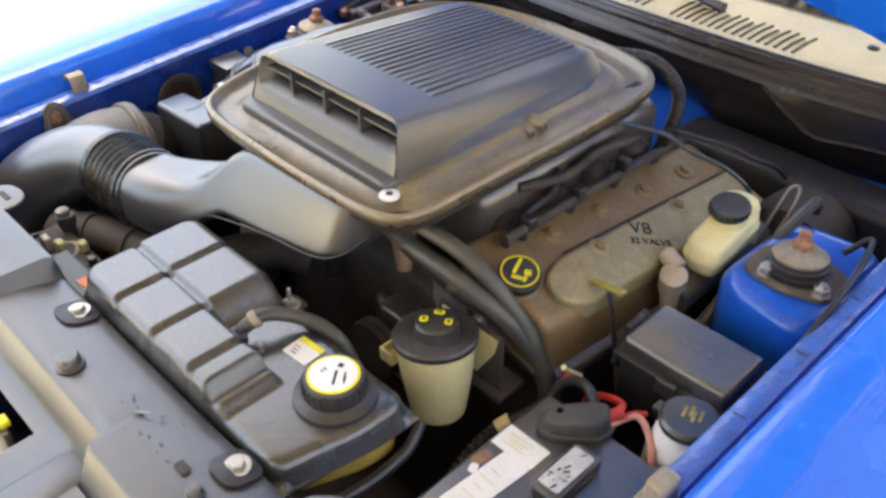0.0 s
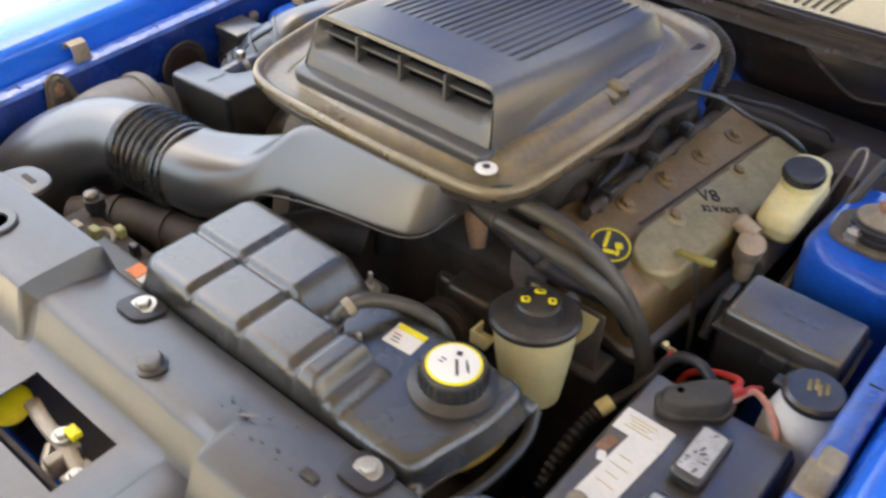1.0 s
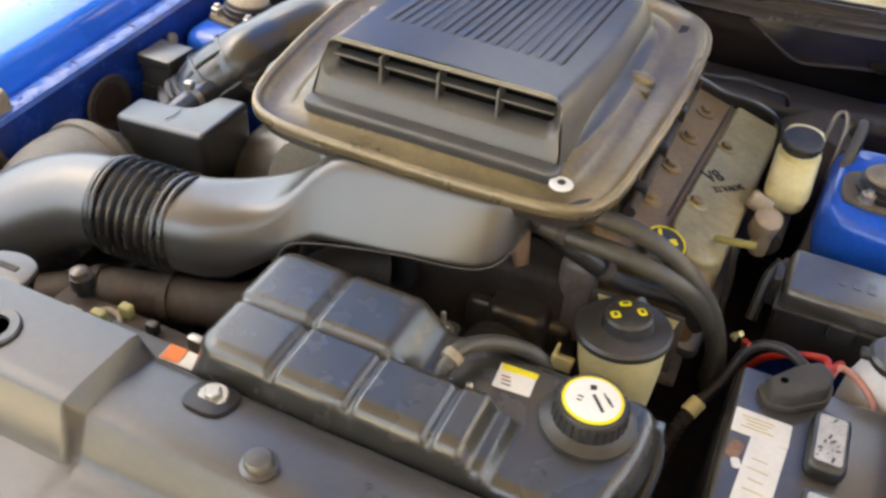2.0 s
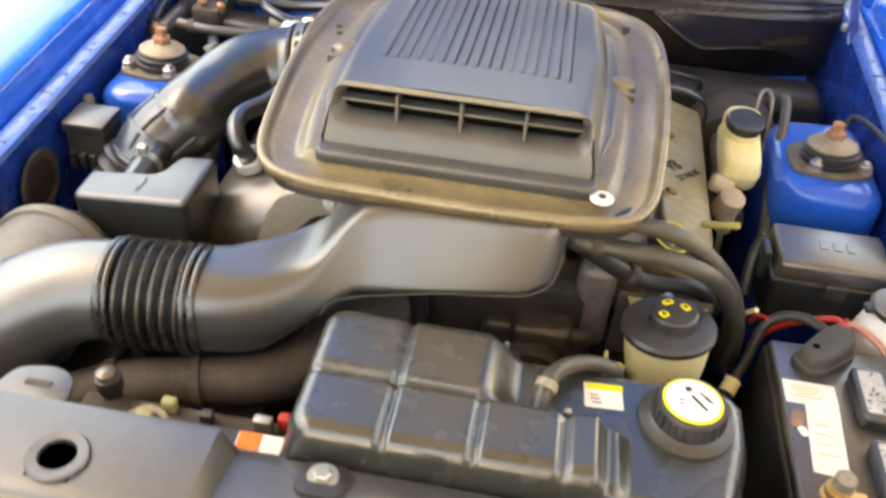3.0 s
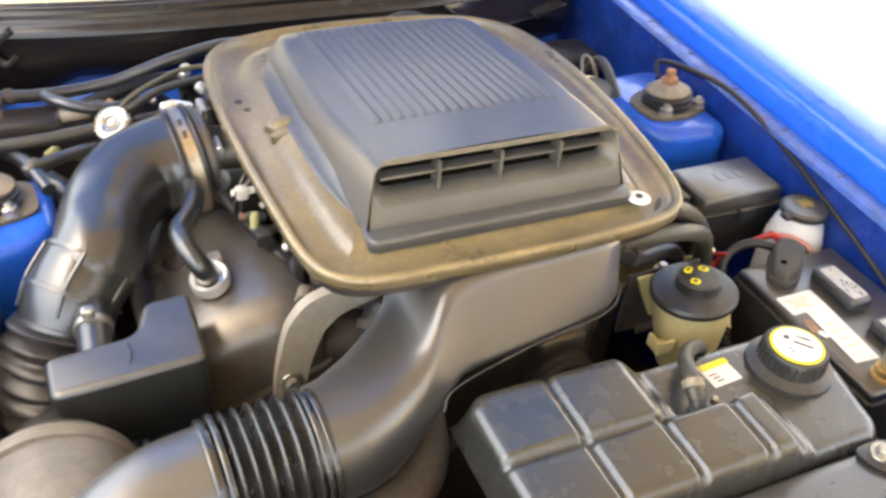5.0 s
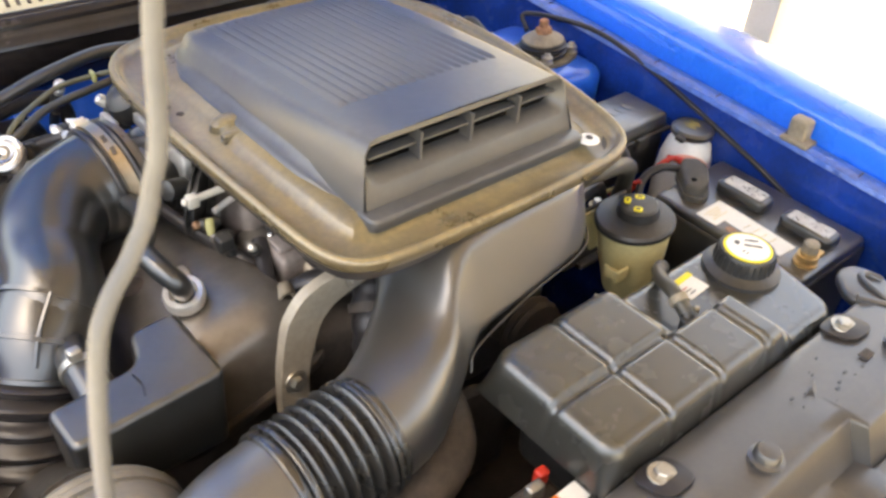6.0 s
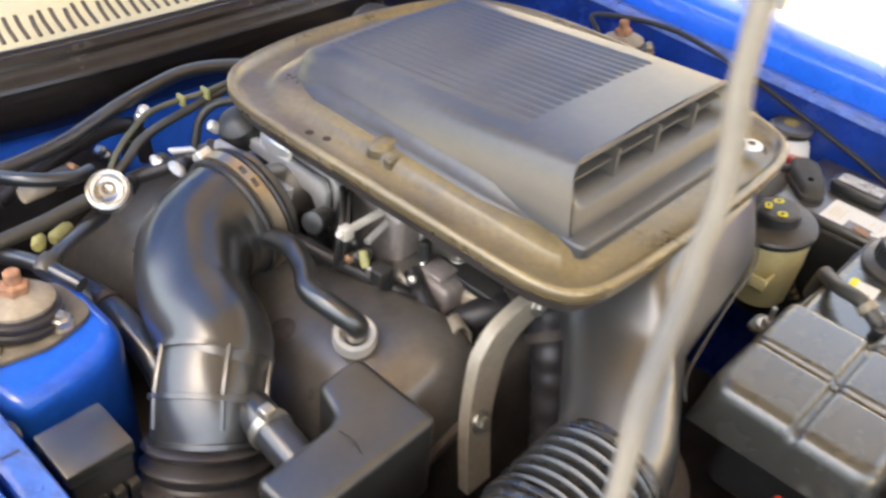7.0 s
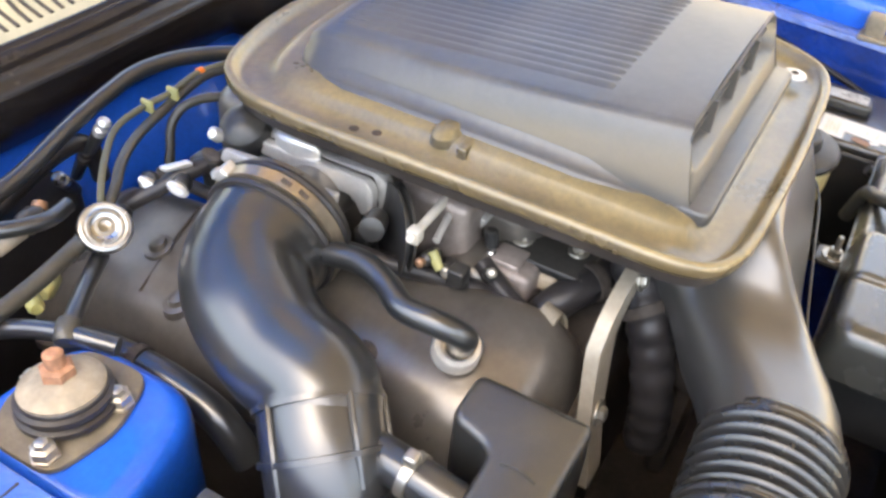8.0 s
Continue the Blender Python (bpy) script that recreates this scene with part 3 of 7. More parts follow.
# windscreen
ws = []
for k in range(13):
    x = -0.66 + 1.32 * k / 12
    y = cowl_y(x) + 0.17
    ws.append([(x, y, cowl_z(x) + 0.0), (x * 0.93, y + 0.40, cowl_z(x) + 0.24), (x * 0.86, y + 0.75, cowl_z(x) + 0.40)])
shield = part("windscreen", thick(loft(ws, (False, False), closed=False), 0.004), M_GLASS, car, "clear windscreen above the cowl")
shield.visible_shadow = False
part("dashboard", box(-0.64, 0.64, 0.66, 1.15, 0.55, 0.93, 0.03), M_BOX, car, "dark dashboard behind the windscreen")
wiper = part("wiper_arm", tube([(0.10, cowl_y(0.1) + 0.10, 0.957), (-0.05, cowl_y(0) + 0.118, 0.968), (-0.35, cowl_y(0.35) + 0.17, 0.985)], [0.010, 0.007, 0.005], 8, 6), M_BLACK, car, "black wiper arm")

# hood, standing open on its hinges, with an opening for the scoop
HINGE = Vector((0, 0.430, 0.926))
LIFT = radians(68)


def hood_point(x, s, h=0.0):
    a = LIFT
    return (x, HINGE.y - s * math.cos(a) + h * math.sin(a), HINGE.z + s * math.sin(a) + h * math.cos(a))


def hood_sheet():
    bm = bmesh.new()
    nx, ns = 29, 31
    grid = {}
    for i in range(nx):
        u = -1 + 2 * i / (nx - 1)
        s0 = 0.13 * (1 - abs(u) ** 2.0)
        for j in range(ns):
            s = s0 + (1.22 - 0.05 * u * u - s0) * j / (ns - 1)
            half = 0.655 - 0.03 * s
            x = u * half
            crown = 0.03 * (1 - u * u)
            grid[i, j] = bm.verts.new(hood_point(x, s, crown))
    for i in range(nx - 1):
        for j in range(ns - 1):
            um = -1 + 2 * (i + 0.5) / (nx - 1)
            if abs(um) < 0.39 and 7 <= j <= 22:
                continue
            bm.faces.new((grid[i, j], grid[i + 1, j], grid[i + 1, j + 1], grid[i, j + 1]))
    return thick(bm, 0.012)


hood = part("hood", hood_sheet(), M_BLUE, car, "raised blue hood with an opening for the scoop")
for side in (1, -1):
    x = side * 0.618
    hinge = part("hood_hinge", tube([(x, 0.33, 0.885), (x, 0.39, 0.93), hood_point(x, 0.05, -0.012), hood_point(x, 0.16, -0.012)], 0.010, 8, 5, flat=0.5), M_SHADEBLUE, car, "blue hood hinge arm")
    part("hinge_bolt", lathe([(0.009, 0), (0.009, 0.006), (0.006, 0.008)], 6, (x - side * 0.012, 0.36, 0.905), (-side, 0, 0)), M_STEEL, hinge)

# nose below the radiator cover
part("bumper_cover", thick(loft([[(x, y - 0.10 * (1 - (x / 0.9) ** 2), z) for x in (-0.88, -0.6, -0.3, 0, 0.3, 0.6, 0.88)] for y, z in ((-0.99, 0.80), (-1.06, 0.76), (-1.10, 0.66), (-1.10, 0.45), (-1.04, 0.22))], (False, False), closed=False), 0.003), M_BLUE, car, "blue front bumper")

# radiator support bar and radiator under the cover
support = part("radiator_support", join(box(-0.60, 0.60, -0.80, -0.735, 0.79, 0.842, 0.008), box(-0.60, -0.55, -0.80, -0.735, 0.26, 0.80, 0.006), box(0.55, 0.60, -0.80, -0.735, 0.26, 0.80, 0.006)), M_DARK, car, "grimy radiator support bar")
part("radiator", box(-0.42, 0.42, -0.79, -0.745, 0.30, 0.785, 0.006), M_DARK, car, "dark radiator")

# ---- radiator cover of dusty grey plastic ----
rc = thing("radiator_cover", (0, -0.80, 0.843), "dusty dark grey plastic radiator cover panel", "panel")


def cover_sheet():
    """A pressed sheet: back deck, raised pad, fold and lower deck with a cutout."""
    bm = bmesh.new()
    xs = [-0.60, -0.54, -0.48, -0.42, -0.36, -0.305, -0.265, -0.235, -0.18, -0.164, -0.161, -0.154, -0.147, -0.144, -0.13, -0.10, -0.075, -0.05, 0.0, 0.05, 0.098, 0.104, 0.108, 0.15, 0.155, 0.16, 0.20, 0.25, 0.30, 0.35, 0.36]
    rows = [(-0.728, 0.840, 0.850), (-0.730, 0.847, 0.866), (-0.734, 0.851, 0.880), (-0.745, 0.8525, 0.884), (-0.785, 0.8635, 0.885), (-0.812, 0.866, 0.885), (-0.825, 0.8645, 0.8835), (-0.829, 0.861, 0.880), (-0.845, 0.825, 0.826), (-0.850, 0.818, 0.818), (-0.870, 0.816, 0.816), (-0.945, 0.814, 0.814), (-0.985, 0.806, 0.806), (-0.995, 0.785, 0.785)]
    grid = {}
    for i, x in enumerate(xs):
        f = min(1, max(0, (-0.146 - x) / 0.015))
        f = f * f * (3 - 2 * f)
        for j, (y, za, zb) in enumerate(rows):
            dy = 0.0
            if x > 0.152 and -0.87 < y < -0.80:
                dy = -0.018
            if x > 0.1 and y < -0.85:
                za, zb = za + 0.006 * min(1, (x - 0.1) / 0.006), zb
            grid[i, j] = bm.verts.new((x, y + dy - 0.010 * f * (1 if y < -0.80 else 0), za + (zb - za) * f))
    for i in range(len(xs) - 1):
        for j in range(len(rows) - 1):
            xm, ym = (xs[i] + xs[i + 1]) / 2, (rows[j][0] + rows[j + 1][0]) / 2
            if -0.105 < xm < 0.05 and -0.945 < ym < -0.87:
                continue
            if -0.305 < xm < -0.265 and -0.812 < ym < -0.785:
                continue
            bm.faces.new((grid[i, j], grid[i + 1, j], grid[i + 1, j + 1], grid[i, j + 1]))
    bmesh.ops.recalc_face_normals(bm, faces=bm.faces)
    bmesh.ops.solidify(bm, geom=bm.faces[:], thickness=0.003)
    return bm


part("panel", cover_sheet(), M_COVER, rc, smooth=50)
ring = lathe([(0.026, 0.0), (0.028, 0.002), (0.026, 0.0045), (0.017, 0.004), (0.0150, -0.004), (0.0150, -0.02), (0.019, -0.02), (0.02, 0.0)], 24, (-0.285, -0.7985, 0.8855))
part("hole_rim", ring, M_COVER, rc)
for x, y, r in ((0.030, -0.804, 0.014), (0.295, -0.800, 0.009), (-0.43, -0.79, 0.014)):
    z = 0.8655 if x > -0.1 else 0.8855
    part("push_pin", lathe([(r * 1.25, 0), (r * 1.3, 0.003), (r * 1.0, 0.005), (r * 0.95, 0.012), (r * 0.8, 0.0145), (r * 0.3, 0.015)], 20, (x, y, z)), M_COVER, rc, "round plastic push pin")
for x, y in ((-0.060, -0.751), (0.285, -0.746)):
    tab = rounded([(x - 0.024, y - 0.026), (x + 0.024, y - 0.026), (x + 0.026, y + 0.02), (x - 0.026, y + 0.02)], 0.018, 6)
    part("mount_tab", bent(prism(tab, 0.8555, 0.8590, 0.0012, 2), lambda a, b, c: (a, b, c - 0.25 * (b - y))), M_RUBBER, rc)
    bolt(rc, (x, y, 0.8592), 0.009, 0.008)
# rounded lug at the end of the panel with a raised rib
lug = part("end_lug", prism(rounded([(0.352, -0.81), (0.402, -0.81), (0.430, -0.725), (0.424, -0.688), (0.388, -0.680), (0.356, -0.712)], [0.01, 0.02, 0.03, 0.02, 0.02, 0.012], 6), 0.836, 0.850, 0.005, 3), M_COVER, rc, "rounded dark lug of the cover")
part("lug_rib", tube([(0.385, -0.752, 0.850), (0.392, -0.722, 0.852), (0.402, -0.708, 0.852), (0.414, -0.712, 0.851), (0.420, -0.728, 0.849)], 0.0045, 10, 6), M_COVER, lug)
part("lug_rib", tube([(0.356, -0.728, 0.851), (0.374, -0.760, 0.852)], 0.006, 10, 3), M_COVER, lug)
# dirt scuffs and a small hole
part("vent_hole", box(0.243, 0.262, -0.795, -0.784, 0.8655, 0.8668, 0.0005, 1), M_DARK, rc)
# light ear at the end of the cover
ear = prism(rounded([(-0.392, -0.738), (-0.312, -0.738), (-0.318, -0.702), (-0.345, -0.692), (-0.380, -0.70)], 0.014, 6), 0.872, 0.880, 0.003, 2)
e_ = part("cover_ear", ear, M_COVER, rc, "rounded ear of the cover")
part("ear_slot", box(-0.362, -0.335, -0.722, -0.714, 0.879, 0.8815, 0.001, 1), M_DARK, e_)
# dark scuffs on the cover
random.seed(7)
for k in range(16):
    cx, cy, a_ = 0.12 + 0.13 * random.random(), -0.815 + 0.06 * random.random(), random.random() * 3
    rr = 0.0008 + 0.0022 * random.random()
    part("scuff", prism(rounded([(cx + rr * 1.8 * math.cos(a_ + q), cy + rr * math.sin(a_ + q)) for q in (0, 1.2, 2.4, 3.6, 5.0)], rr * 0.3, 3), 0.8640, 0.8649, 0.0001, 1), M_SCUFF, rc)
# latch under the cutout
la = thing("hood_latch", (-0.03, -0.905, 0.74), "zinc hood latch with yellow tags below the cover", "latch")
part("latch_plate", box(-0.105, 0.055, -0.938, -0.930, 0.725, 0.795, 0.003), M_DARK, la)
part("latch_bar", tube([(-0.095, -0.888, 0.785), (-0.05, -0.896, 0.79), (0.0, -0.900, 0.788), (0.042, -0.908, 0.780)], 0.009, 10, 5, flat=0.6), M_TAN, la, "tan zinc bar")
part("latch_bar", tube([(-0.03, -0.905, 0.78), (-0.01, -0.925, 0.775), (0.02, -0.935, 0.77)], 0.007, 10, 5), M_STEEL, la)
part("latch_jaw", join(box(-0.012, 0.002, -0.925, -0.885, 0.765, 0.792, 0.003), box(0.018, 0.030, -0.925, -0.890, 0.765, 0.788, 0.003), box(-0.012, 0.030, -0.897, -0.886, 0.76, 0.772, 0.002)), M_TAN, la)
bolt(la, (-0.018, -0.895, 0.797), 0.007, 0.007)
bolt(la, (0.030, -0.912, 0.788), 0.006, 0.006)
part("tag", box(-0.018, 0.0, -0.893, -0.880, 0.797, 0.806, 0.002), M_YELLOW, la, "yellow tag")
part("tag", lathe([(0.026, 0), (0.027, 0.004), (0.02, 0.008)], 20, (-0.118, -0.905, 0.775), (0.2, -0.1, 1)), M_YELLOW, la)
part("crossmember", box(-0.60, 0.60, -0.985, -0.90, 0.62, 0.70, 0.01), M_BLUE, car, "blue front crossmember")

# ---- hood scoop on its tray ----
scoop = thing("hood_scoop", (0, -0.17, 0.965), "satin black shaker hood scoop on a dusty tray", "scoop")
TRAY_HALF = [(0, -0.472), (0.10, -0.470), (0.165, -0.466), (0.205, -0.452), (0.226, -0.42), (0.236, -0.36), (0.246, -0.23), (0.248, -0.10), (0.240, 0.0), (0.216, 0.062), (0.172, 0.102), (0.09, 0.126), (0, 0.132)]


def tray_z(y):
    return 0.984 + 0.020 * (1 - ((y + 0.17) / 0.30) ** 2)


def tray_ring(d, dz, step=5):
    full = TRAY_HALF + [(-x, y) for x, y in TRAY_HALF[-2:0:-1]]
    line = spline([(x, y, 0) for x, y in full], step, closed=True)
    out = []
    for i, p in enumerate(line):
        t = (line[(i + 1) % len(line)] - line[i - 1]).normalized()
        q = p + Vector((-t.y, t.x, 0)) * d
        out.append((q.x, q.y, tray_z(q.y) + dz))
    return out


rim = [(0.006, -0.016), (0.001, -0.014), (0.000, -0.010), (0.000, -0.003), (0.0015, 0.000), (0.005, 0.0012), (0.008, 0.000), (0.0105, -0.004), (0.014, -0.010), (0.020, -0.0125), (0.040, -0.014), (0.048, -0.012), (0.053, -0.006), (0.058, -0.003), (0.066, -0.002), (0.080, -0.001)]
tray = part("tray", loft([tray_ring(d, h) for d, h in rim], (True, True)), M_TRAY, scoop, "dusty brown-black tray with a rolled rim", smooth=60)
part("rim_seal", loft([tray_ring(d, h) for d, h in ((0.020, -0.036), (0.013, -0.034), (0.010, -0.018), (0.016, -0.015))], (True, True)), M_RUBBER, scoop, "black rubber seal under the rim")


def scoop_w(y):
    return 0.156 + 0.010 * math.sin(math.pi * min(1, max(0, (y + 0.40) / 0.44)))


def scoop_top(y):
    return 1.0635 - 0.080 * (y + 0.385)


def scoop_section(y, top, w, base, lean=0.014, r=0.014, lift=0.004):
    """Half-open arch of a scoop section from one foot to the other."""
    half = [(w, base), (w - lean * 0.45, base + (top - base) * 0.45), (w - lean * 0.85, top - r)]
    for k in range(1, 6):
        a = math.pi / 2 * k / 5
        half.append((w - lean - r + r * math.cos(a), top - r + r * math.sin(a)))
    half += [(w * 0.60, top + lift * 0.6), (w * 0.3, top + lift * 0.95), (0, top + lift)]
    return half + [(-x, z) for x, z in half[-2::-1]]


def scoop_shell():
    secs = []
    for y in (-0.385, -0.382, -0.36, -0.30, -0.24, -0.18, -0.12, -0.06, -0.02):
        w, top, base = scoop_w(y), scoop_top(y), tray_z(y) - 0.004
        pts = scoop_section(y, top, w, base)
        secs.append([(x, y - (0.020 * (1 - (z - base) / (top - base)) if y < -0.37 else 0), z) for x, z in pts])
    # rounded tail
    for k, y in enumerate((0.005, 0.022, 0.032, 0.037)):
        f = (0.10, 0.28, 0.60, 0.95)[k]
        base = tray_z(y) - 0.004
        top = scoop_top(y) * (1 - f) + (base + 0.004) * f
        w = scoop_w(y) - (0.003, 0.010, 0.022, 0.034)[k]
        secs.append([(x, y, z) for x, z in scoop_section(y, top, w, base, r=min(0.014, (top - base) * 0.4), lift=0.004 * (1 - f))])
    return secs


secs = scoop_shell()
shell = loft(secs, (False, True), closed=False)
# front face round the slot
face_y = lambda z: -0.385 - 0.020 * max(0, (1.0635 - z)) / 0.075


def slot_point(t, half, z0, z1, r):
    """Point on a rounded slot at turn t: 0 is the middle of the bottom, 0.5 the middle of the top."""
    path = rounded([(0, z0), (half, z0), (half, z1), (0, z1), (-half, z1), (-half, z0)], [0.0005, r, r, 0.0005, r, r], 9)
    path.append(path[0])
    L = [0]
    for a, b in zip(path, path[1:]):
        L.append(L[-1] + (b - a).length)
    d = t * L[-1]
    for i in range(len(path) - 1):
        if L[i + 1] >= d:
            w = (d - L[i]) / max(L[i + 1] - L[i], 1e-9)
            return path[i].lerp(path[i + 1], w)
    return path[-1]


count = 96
face_out = []
base_f = tray_z(-0.405) - 0.004
for k in range(count):
    p = slot_point(k / count, 0.1545, base_f, 1.0665, 0.016)
    x = p.x * (1 - 0.085 * max(0, (p.y - base_f)) / 0.075)
    face_out.append((x, face_y(p.y), p.y))
# the mouth: a proud lip, a sloping sill, the slot set back behind them and the throat
LIP_EDGE = [slot_point(k / count, 0.1465, 1.0165, 1.0610, 0.015) for k in range(count)]
LIP_IN = [slot_point(k / count, 0.1445, 1.0185, 1.0590, 0.014) for k in range(count)]
SLOT_EDGE = [slot_point(k / count, 0.1395, 1.0245, 1.0560, 0.011) for k in range(count)]
THROAT = [slot_point(k / count, 0.1345, 1.0260, 1.0540, 0.010) for k in range(count)]
rows = [face_out,
        [(p.x, face_y(p.y) - 0.0005, p.y) for p in LIP_EDGE],
        [(p.x, face_y(p.y) + 0.0015, p.y) for p in LIP_IN],
        [(p.x, face_y(p.y) + 0.0125, p.y) for p in SLOT_EDGE],
        [(p.x, face_y(p.y) + 0.018, p.y) for p in THROAT],
        [(p.x * 0.98, face_y(p.y) + 0.11, p.y) for p in THROAT]]
face = loft(rows, (False, True))
body = part("scoop_body", join(shell, face), M_SCOOP, scoop, "satin dark grey moulded scoop with a front slot", smooth=38)
part("front_ledge", prism(rounded([(-0.160, -0.424), (0.160, -0.424), (0.158, -0.385), (-0.158, -0.385)], 0.014, 5), tray_z(-0.41) - 0.012, tray_z(-0.41) + 0.0045, 0.004, 3), M_SCOOP, scoop)
for x in (-0.072, 0.0, 0.072):
    part("slot_fin", box(x - 0.0017, x + 0.0017, -0.390, -0.362, 1.0235, 1.0570, 0.0006, 1), M_SCOOP, body)
part("slot_vane", box(-0.136, 0.136, -0.384, -0.352, 1.0410, 1.0440, 0.001, 2), M_SCOOP, body)
# near-black sheets across the throat stand in for its shade
part("throat_shade", box(-0.1350, 0.1350, -0.3715, -0.3685, 1.0250, 1.0405, 0.0005, 1), M_SHADE, body, "near-black sheet for the shade inside the slot")
part("throat_shade", box(-0.1345, 0.1345, -0.3700, -0.3670, 1.0445, 1.0542, 0.0005, 1), M_SHADE, body)
# flared foot where the scoop meets the tray
for side in (1, -1):
    foot_rows = []
    for k in range(19):
        y = -0.400 + 0.420 * k / 18
        w, z = scoop_w(y) - 0.004, tray_z(y)
        near = min(1, k / 4, (18 - k) / 3)
        foot_rows.append([(side * (w + u * near), y, z + h * near - 0.004 * (1 - near)) for u, h in ((0.0, 0.012), (0.005, 0.0045), (0.012, 0.0022), (0.0165, 0.0008), (0.018, -0.005))])
    part("foot_flange", loft(foot_rows, (False, False), closed=False), M_SCOOP, body, smooth=60)

# louvre ribs on the roof of the scoop


def rib():
    """One louvre: a long gentle slope and a steep drop on the far side."""
    rings = []
    for y, h in ((-0.304, 0.0005), (-0.300, 0.0026), (-0.29, 0.0032), (-0.2, 0.0032), (-0.1, 0.0032), (-0.03, 0.0032), (-0.012, 0.0024), (-0.004, 0.0005)):
        z = scoop_top(y) - 0.0008
        rings.append([(-0.0068, y, z), (-0.0040, y, z + h * 0.34), (0.0, y, z + h * 0.72), (0.0030, y, z + h * 0.97), (0.0040, y, z + h), (0.0046, y, z + h * 0.9), (0.0052, y, z)])
    return loft(rings)


first = None
for k in range(17):
    x = (k - 8) * 0.0136
    lift = 0.004 * (1 - (abs(x) / 0.155) ** 1.6)
    if first is None:
        first = part("louvre", rib(), M_SCOOP, body, smooth=50)
        home = first.location.copy()
        ob = first
    else:
        ob = first.copy()
        scene.collection.objects.link(ob)
    ob.location = home + Vector((x, 0, lift))
# a dark strip at the foot of each drop, standing in for its shade
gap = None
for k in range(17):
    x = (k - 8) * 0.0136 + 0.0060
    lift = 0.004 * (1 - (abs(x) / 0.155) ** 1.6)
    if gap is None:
        gap = part("louvre_shade_strip", loft([[(-0.0011, y, scoop_top(y) + 0.0004), (0.0011, y, scoop_top(y) + 0.0002), (0.0011, y, scoop_top(y) - 0.002), (-0.0011, y, scoop_top(y) - 0.002)] for y in (-0.298, -0.15, -0.012)]), M_GAPSHADE, body, smooth=0)
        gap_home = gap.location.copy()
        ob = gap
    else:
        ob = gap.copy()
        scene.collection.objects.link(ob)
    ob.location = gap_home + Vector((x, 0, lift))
# bumps, screw and marks of the tray
screw = part("screw", lathe([(0.010, 0.000), (0.0135, 0.001), (0.013, 0.003), (0.010, 0.0042), (0.004, 0.004), (0.0035, 0.002), (0.0005, 0.002)], 20, (0.166, -0.424, tray_z(-0.424) - 0.004)), M_WHITE, scoop, "white round screw washer")
part("screw_recess", lathe([(0.0045, 0.0), (0.0045, 0.0008), (0.001, 0.0010)], 12, (0.166, -0.424, tray_z(-0.424) + 0.0002)), M_DARK, screw)
for side in (1, -1):
    part("tray_lug", bent(lathe([(0.022, 0), (0.02, 0.008), (0.013, 0.013), (0.004, 0.014)], 18, (0, 0, 0)), lambda x, y, z: (side * 0.182 + x, -0.175 + y * 0.7, tray_z(-0.175) - 0.010 + z)), M_TRAY, tray)
    part("tray_lug", box(side * 0.19 - 0.012, side * 0.19 + 0.012, -0.205, -0.195, tray_z(-0.2) - 0.014, tray_z(-0.2) - 0.002, 0.002), M_TRAY, tray)
for dx, dy in ((0.0, 0.0), (0.006, -0.022)):
    part("tray_hole", lathe([(0.0048, 0.0), (0.005, 0.0008), (0.0042, 0.0012)], 12, (-0.215 + dx, -0.091 + dy, tray_z(-0.1) - 0.0135)), M_DARK, tray)
part("tray_slot", box(0.188, 0.200, 0.015, 0.055, tray_z(0.03) - 0.015, tray_z(0.03) - 0.0135, 0.0005, 1), M_DARK, tray)
# dark worn patch near the screw
part("bare_patch", bent(prism(rounded([(0.175, -0.445), (0.214, -0.438), (0.222, -0.405), (0.190, -0.425)], 0.006, 4), 0, 0.0008, 0.0002, 1), lambda x, y, z: (x, y, tray_z(y) - 0.0135 + z)), M_BLACK, tray, "bare black patch")

# ---- intake duct with its bellows and elbow ----
duct = thing("intake_duct", (-0.10, -0.50, 0.83), "dark grey plastic intake duct with a ribbed bellows", "duct")


def duct_ring(x, yf_b, yf_t, yb, zb, zt, r):
    return [(x, p.x, p.y) for p in rounded([(yf_b, zb), (yf_t, zt), (yb, zt), (yb, zb)], r, 8)]


duct_rows = [(-0.262, -0.600, -0.600, -0.487, 0.799, 0.911, 0.055), (-0.235, -0.596, -0.595, -0.478, 0.803, 0.908, 0.051), (-0.205, -0.592, -0.584, -0.460, 0.806, 0.906, 0.046),
             (-0.180, -0.583, -0.569, -0.442, 0.811, 0.905, 0.040), (-0.158, -0.572, -0.551, -0.425, 0.826, 0.907, 0.035), (-0.140, -0.562, -0.535, -0.41, 0.839, 0.913, 0.031),
             (-0.126, -0.553, -0.518, -0.39, 0.850, 0.924, 0.028), (-0.114, -0.545, -0.502, -0.37, 0.860, 0.939, 0.025), (-0.102, -0.537, -0.489, -0.35, 0.869, 0.953, 0.022),
             (-0.088, -0.528, -0.478, -0.33, 0.877, 0.963, 0.019), (-0.070, -0.524, -0.472, -0.32, 0.880, 0.968, 0.016), (-0.04, -0.519, -0.468, -0.31, 0.882, 0.969, 0.014), (0.0, -0.514, -0.466, -0.31, 0.884, 0.969, 0.013), (0.06, -0.504, -0.465, -0.31, 0.886, 0.969, 0.013),
             (0.10, -0.496, -0.464, -0.31, 0.888, 0.969, 0.013), (0.122, -0.482, -0.460, -0.315, 0.894, 0.969, 0.013), (0.133, -0.462, -0.446, -0.325, 0.902, 0.968, 0.013), (0.137, -0.440, -0.430, -0.34, 0.910, 0.966, 0.013)]
part("plenum", loft([duct_ring(*r) for r in duct_rows]), M_DUCT, duct, "smooth flat plenum of the duct", smooth=70)
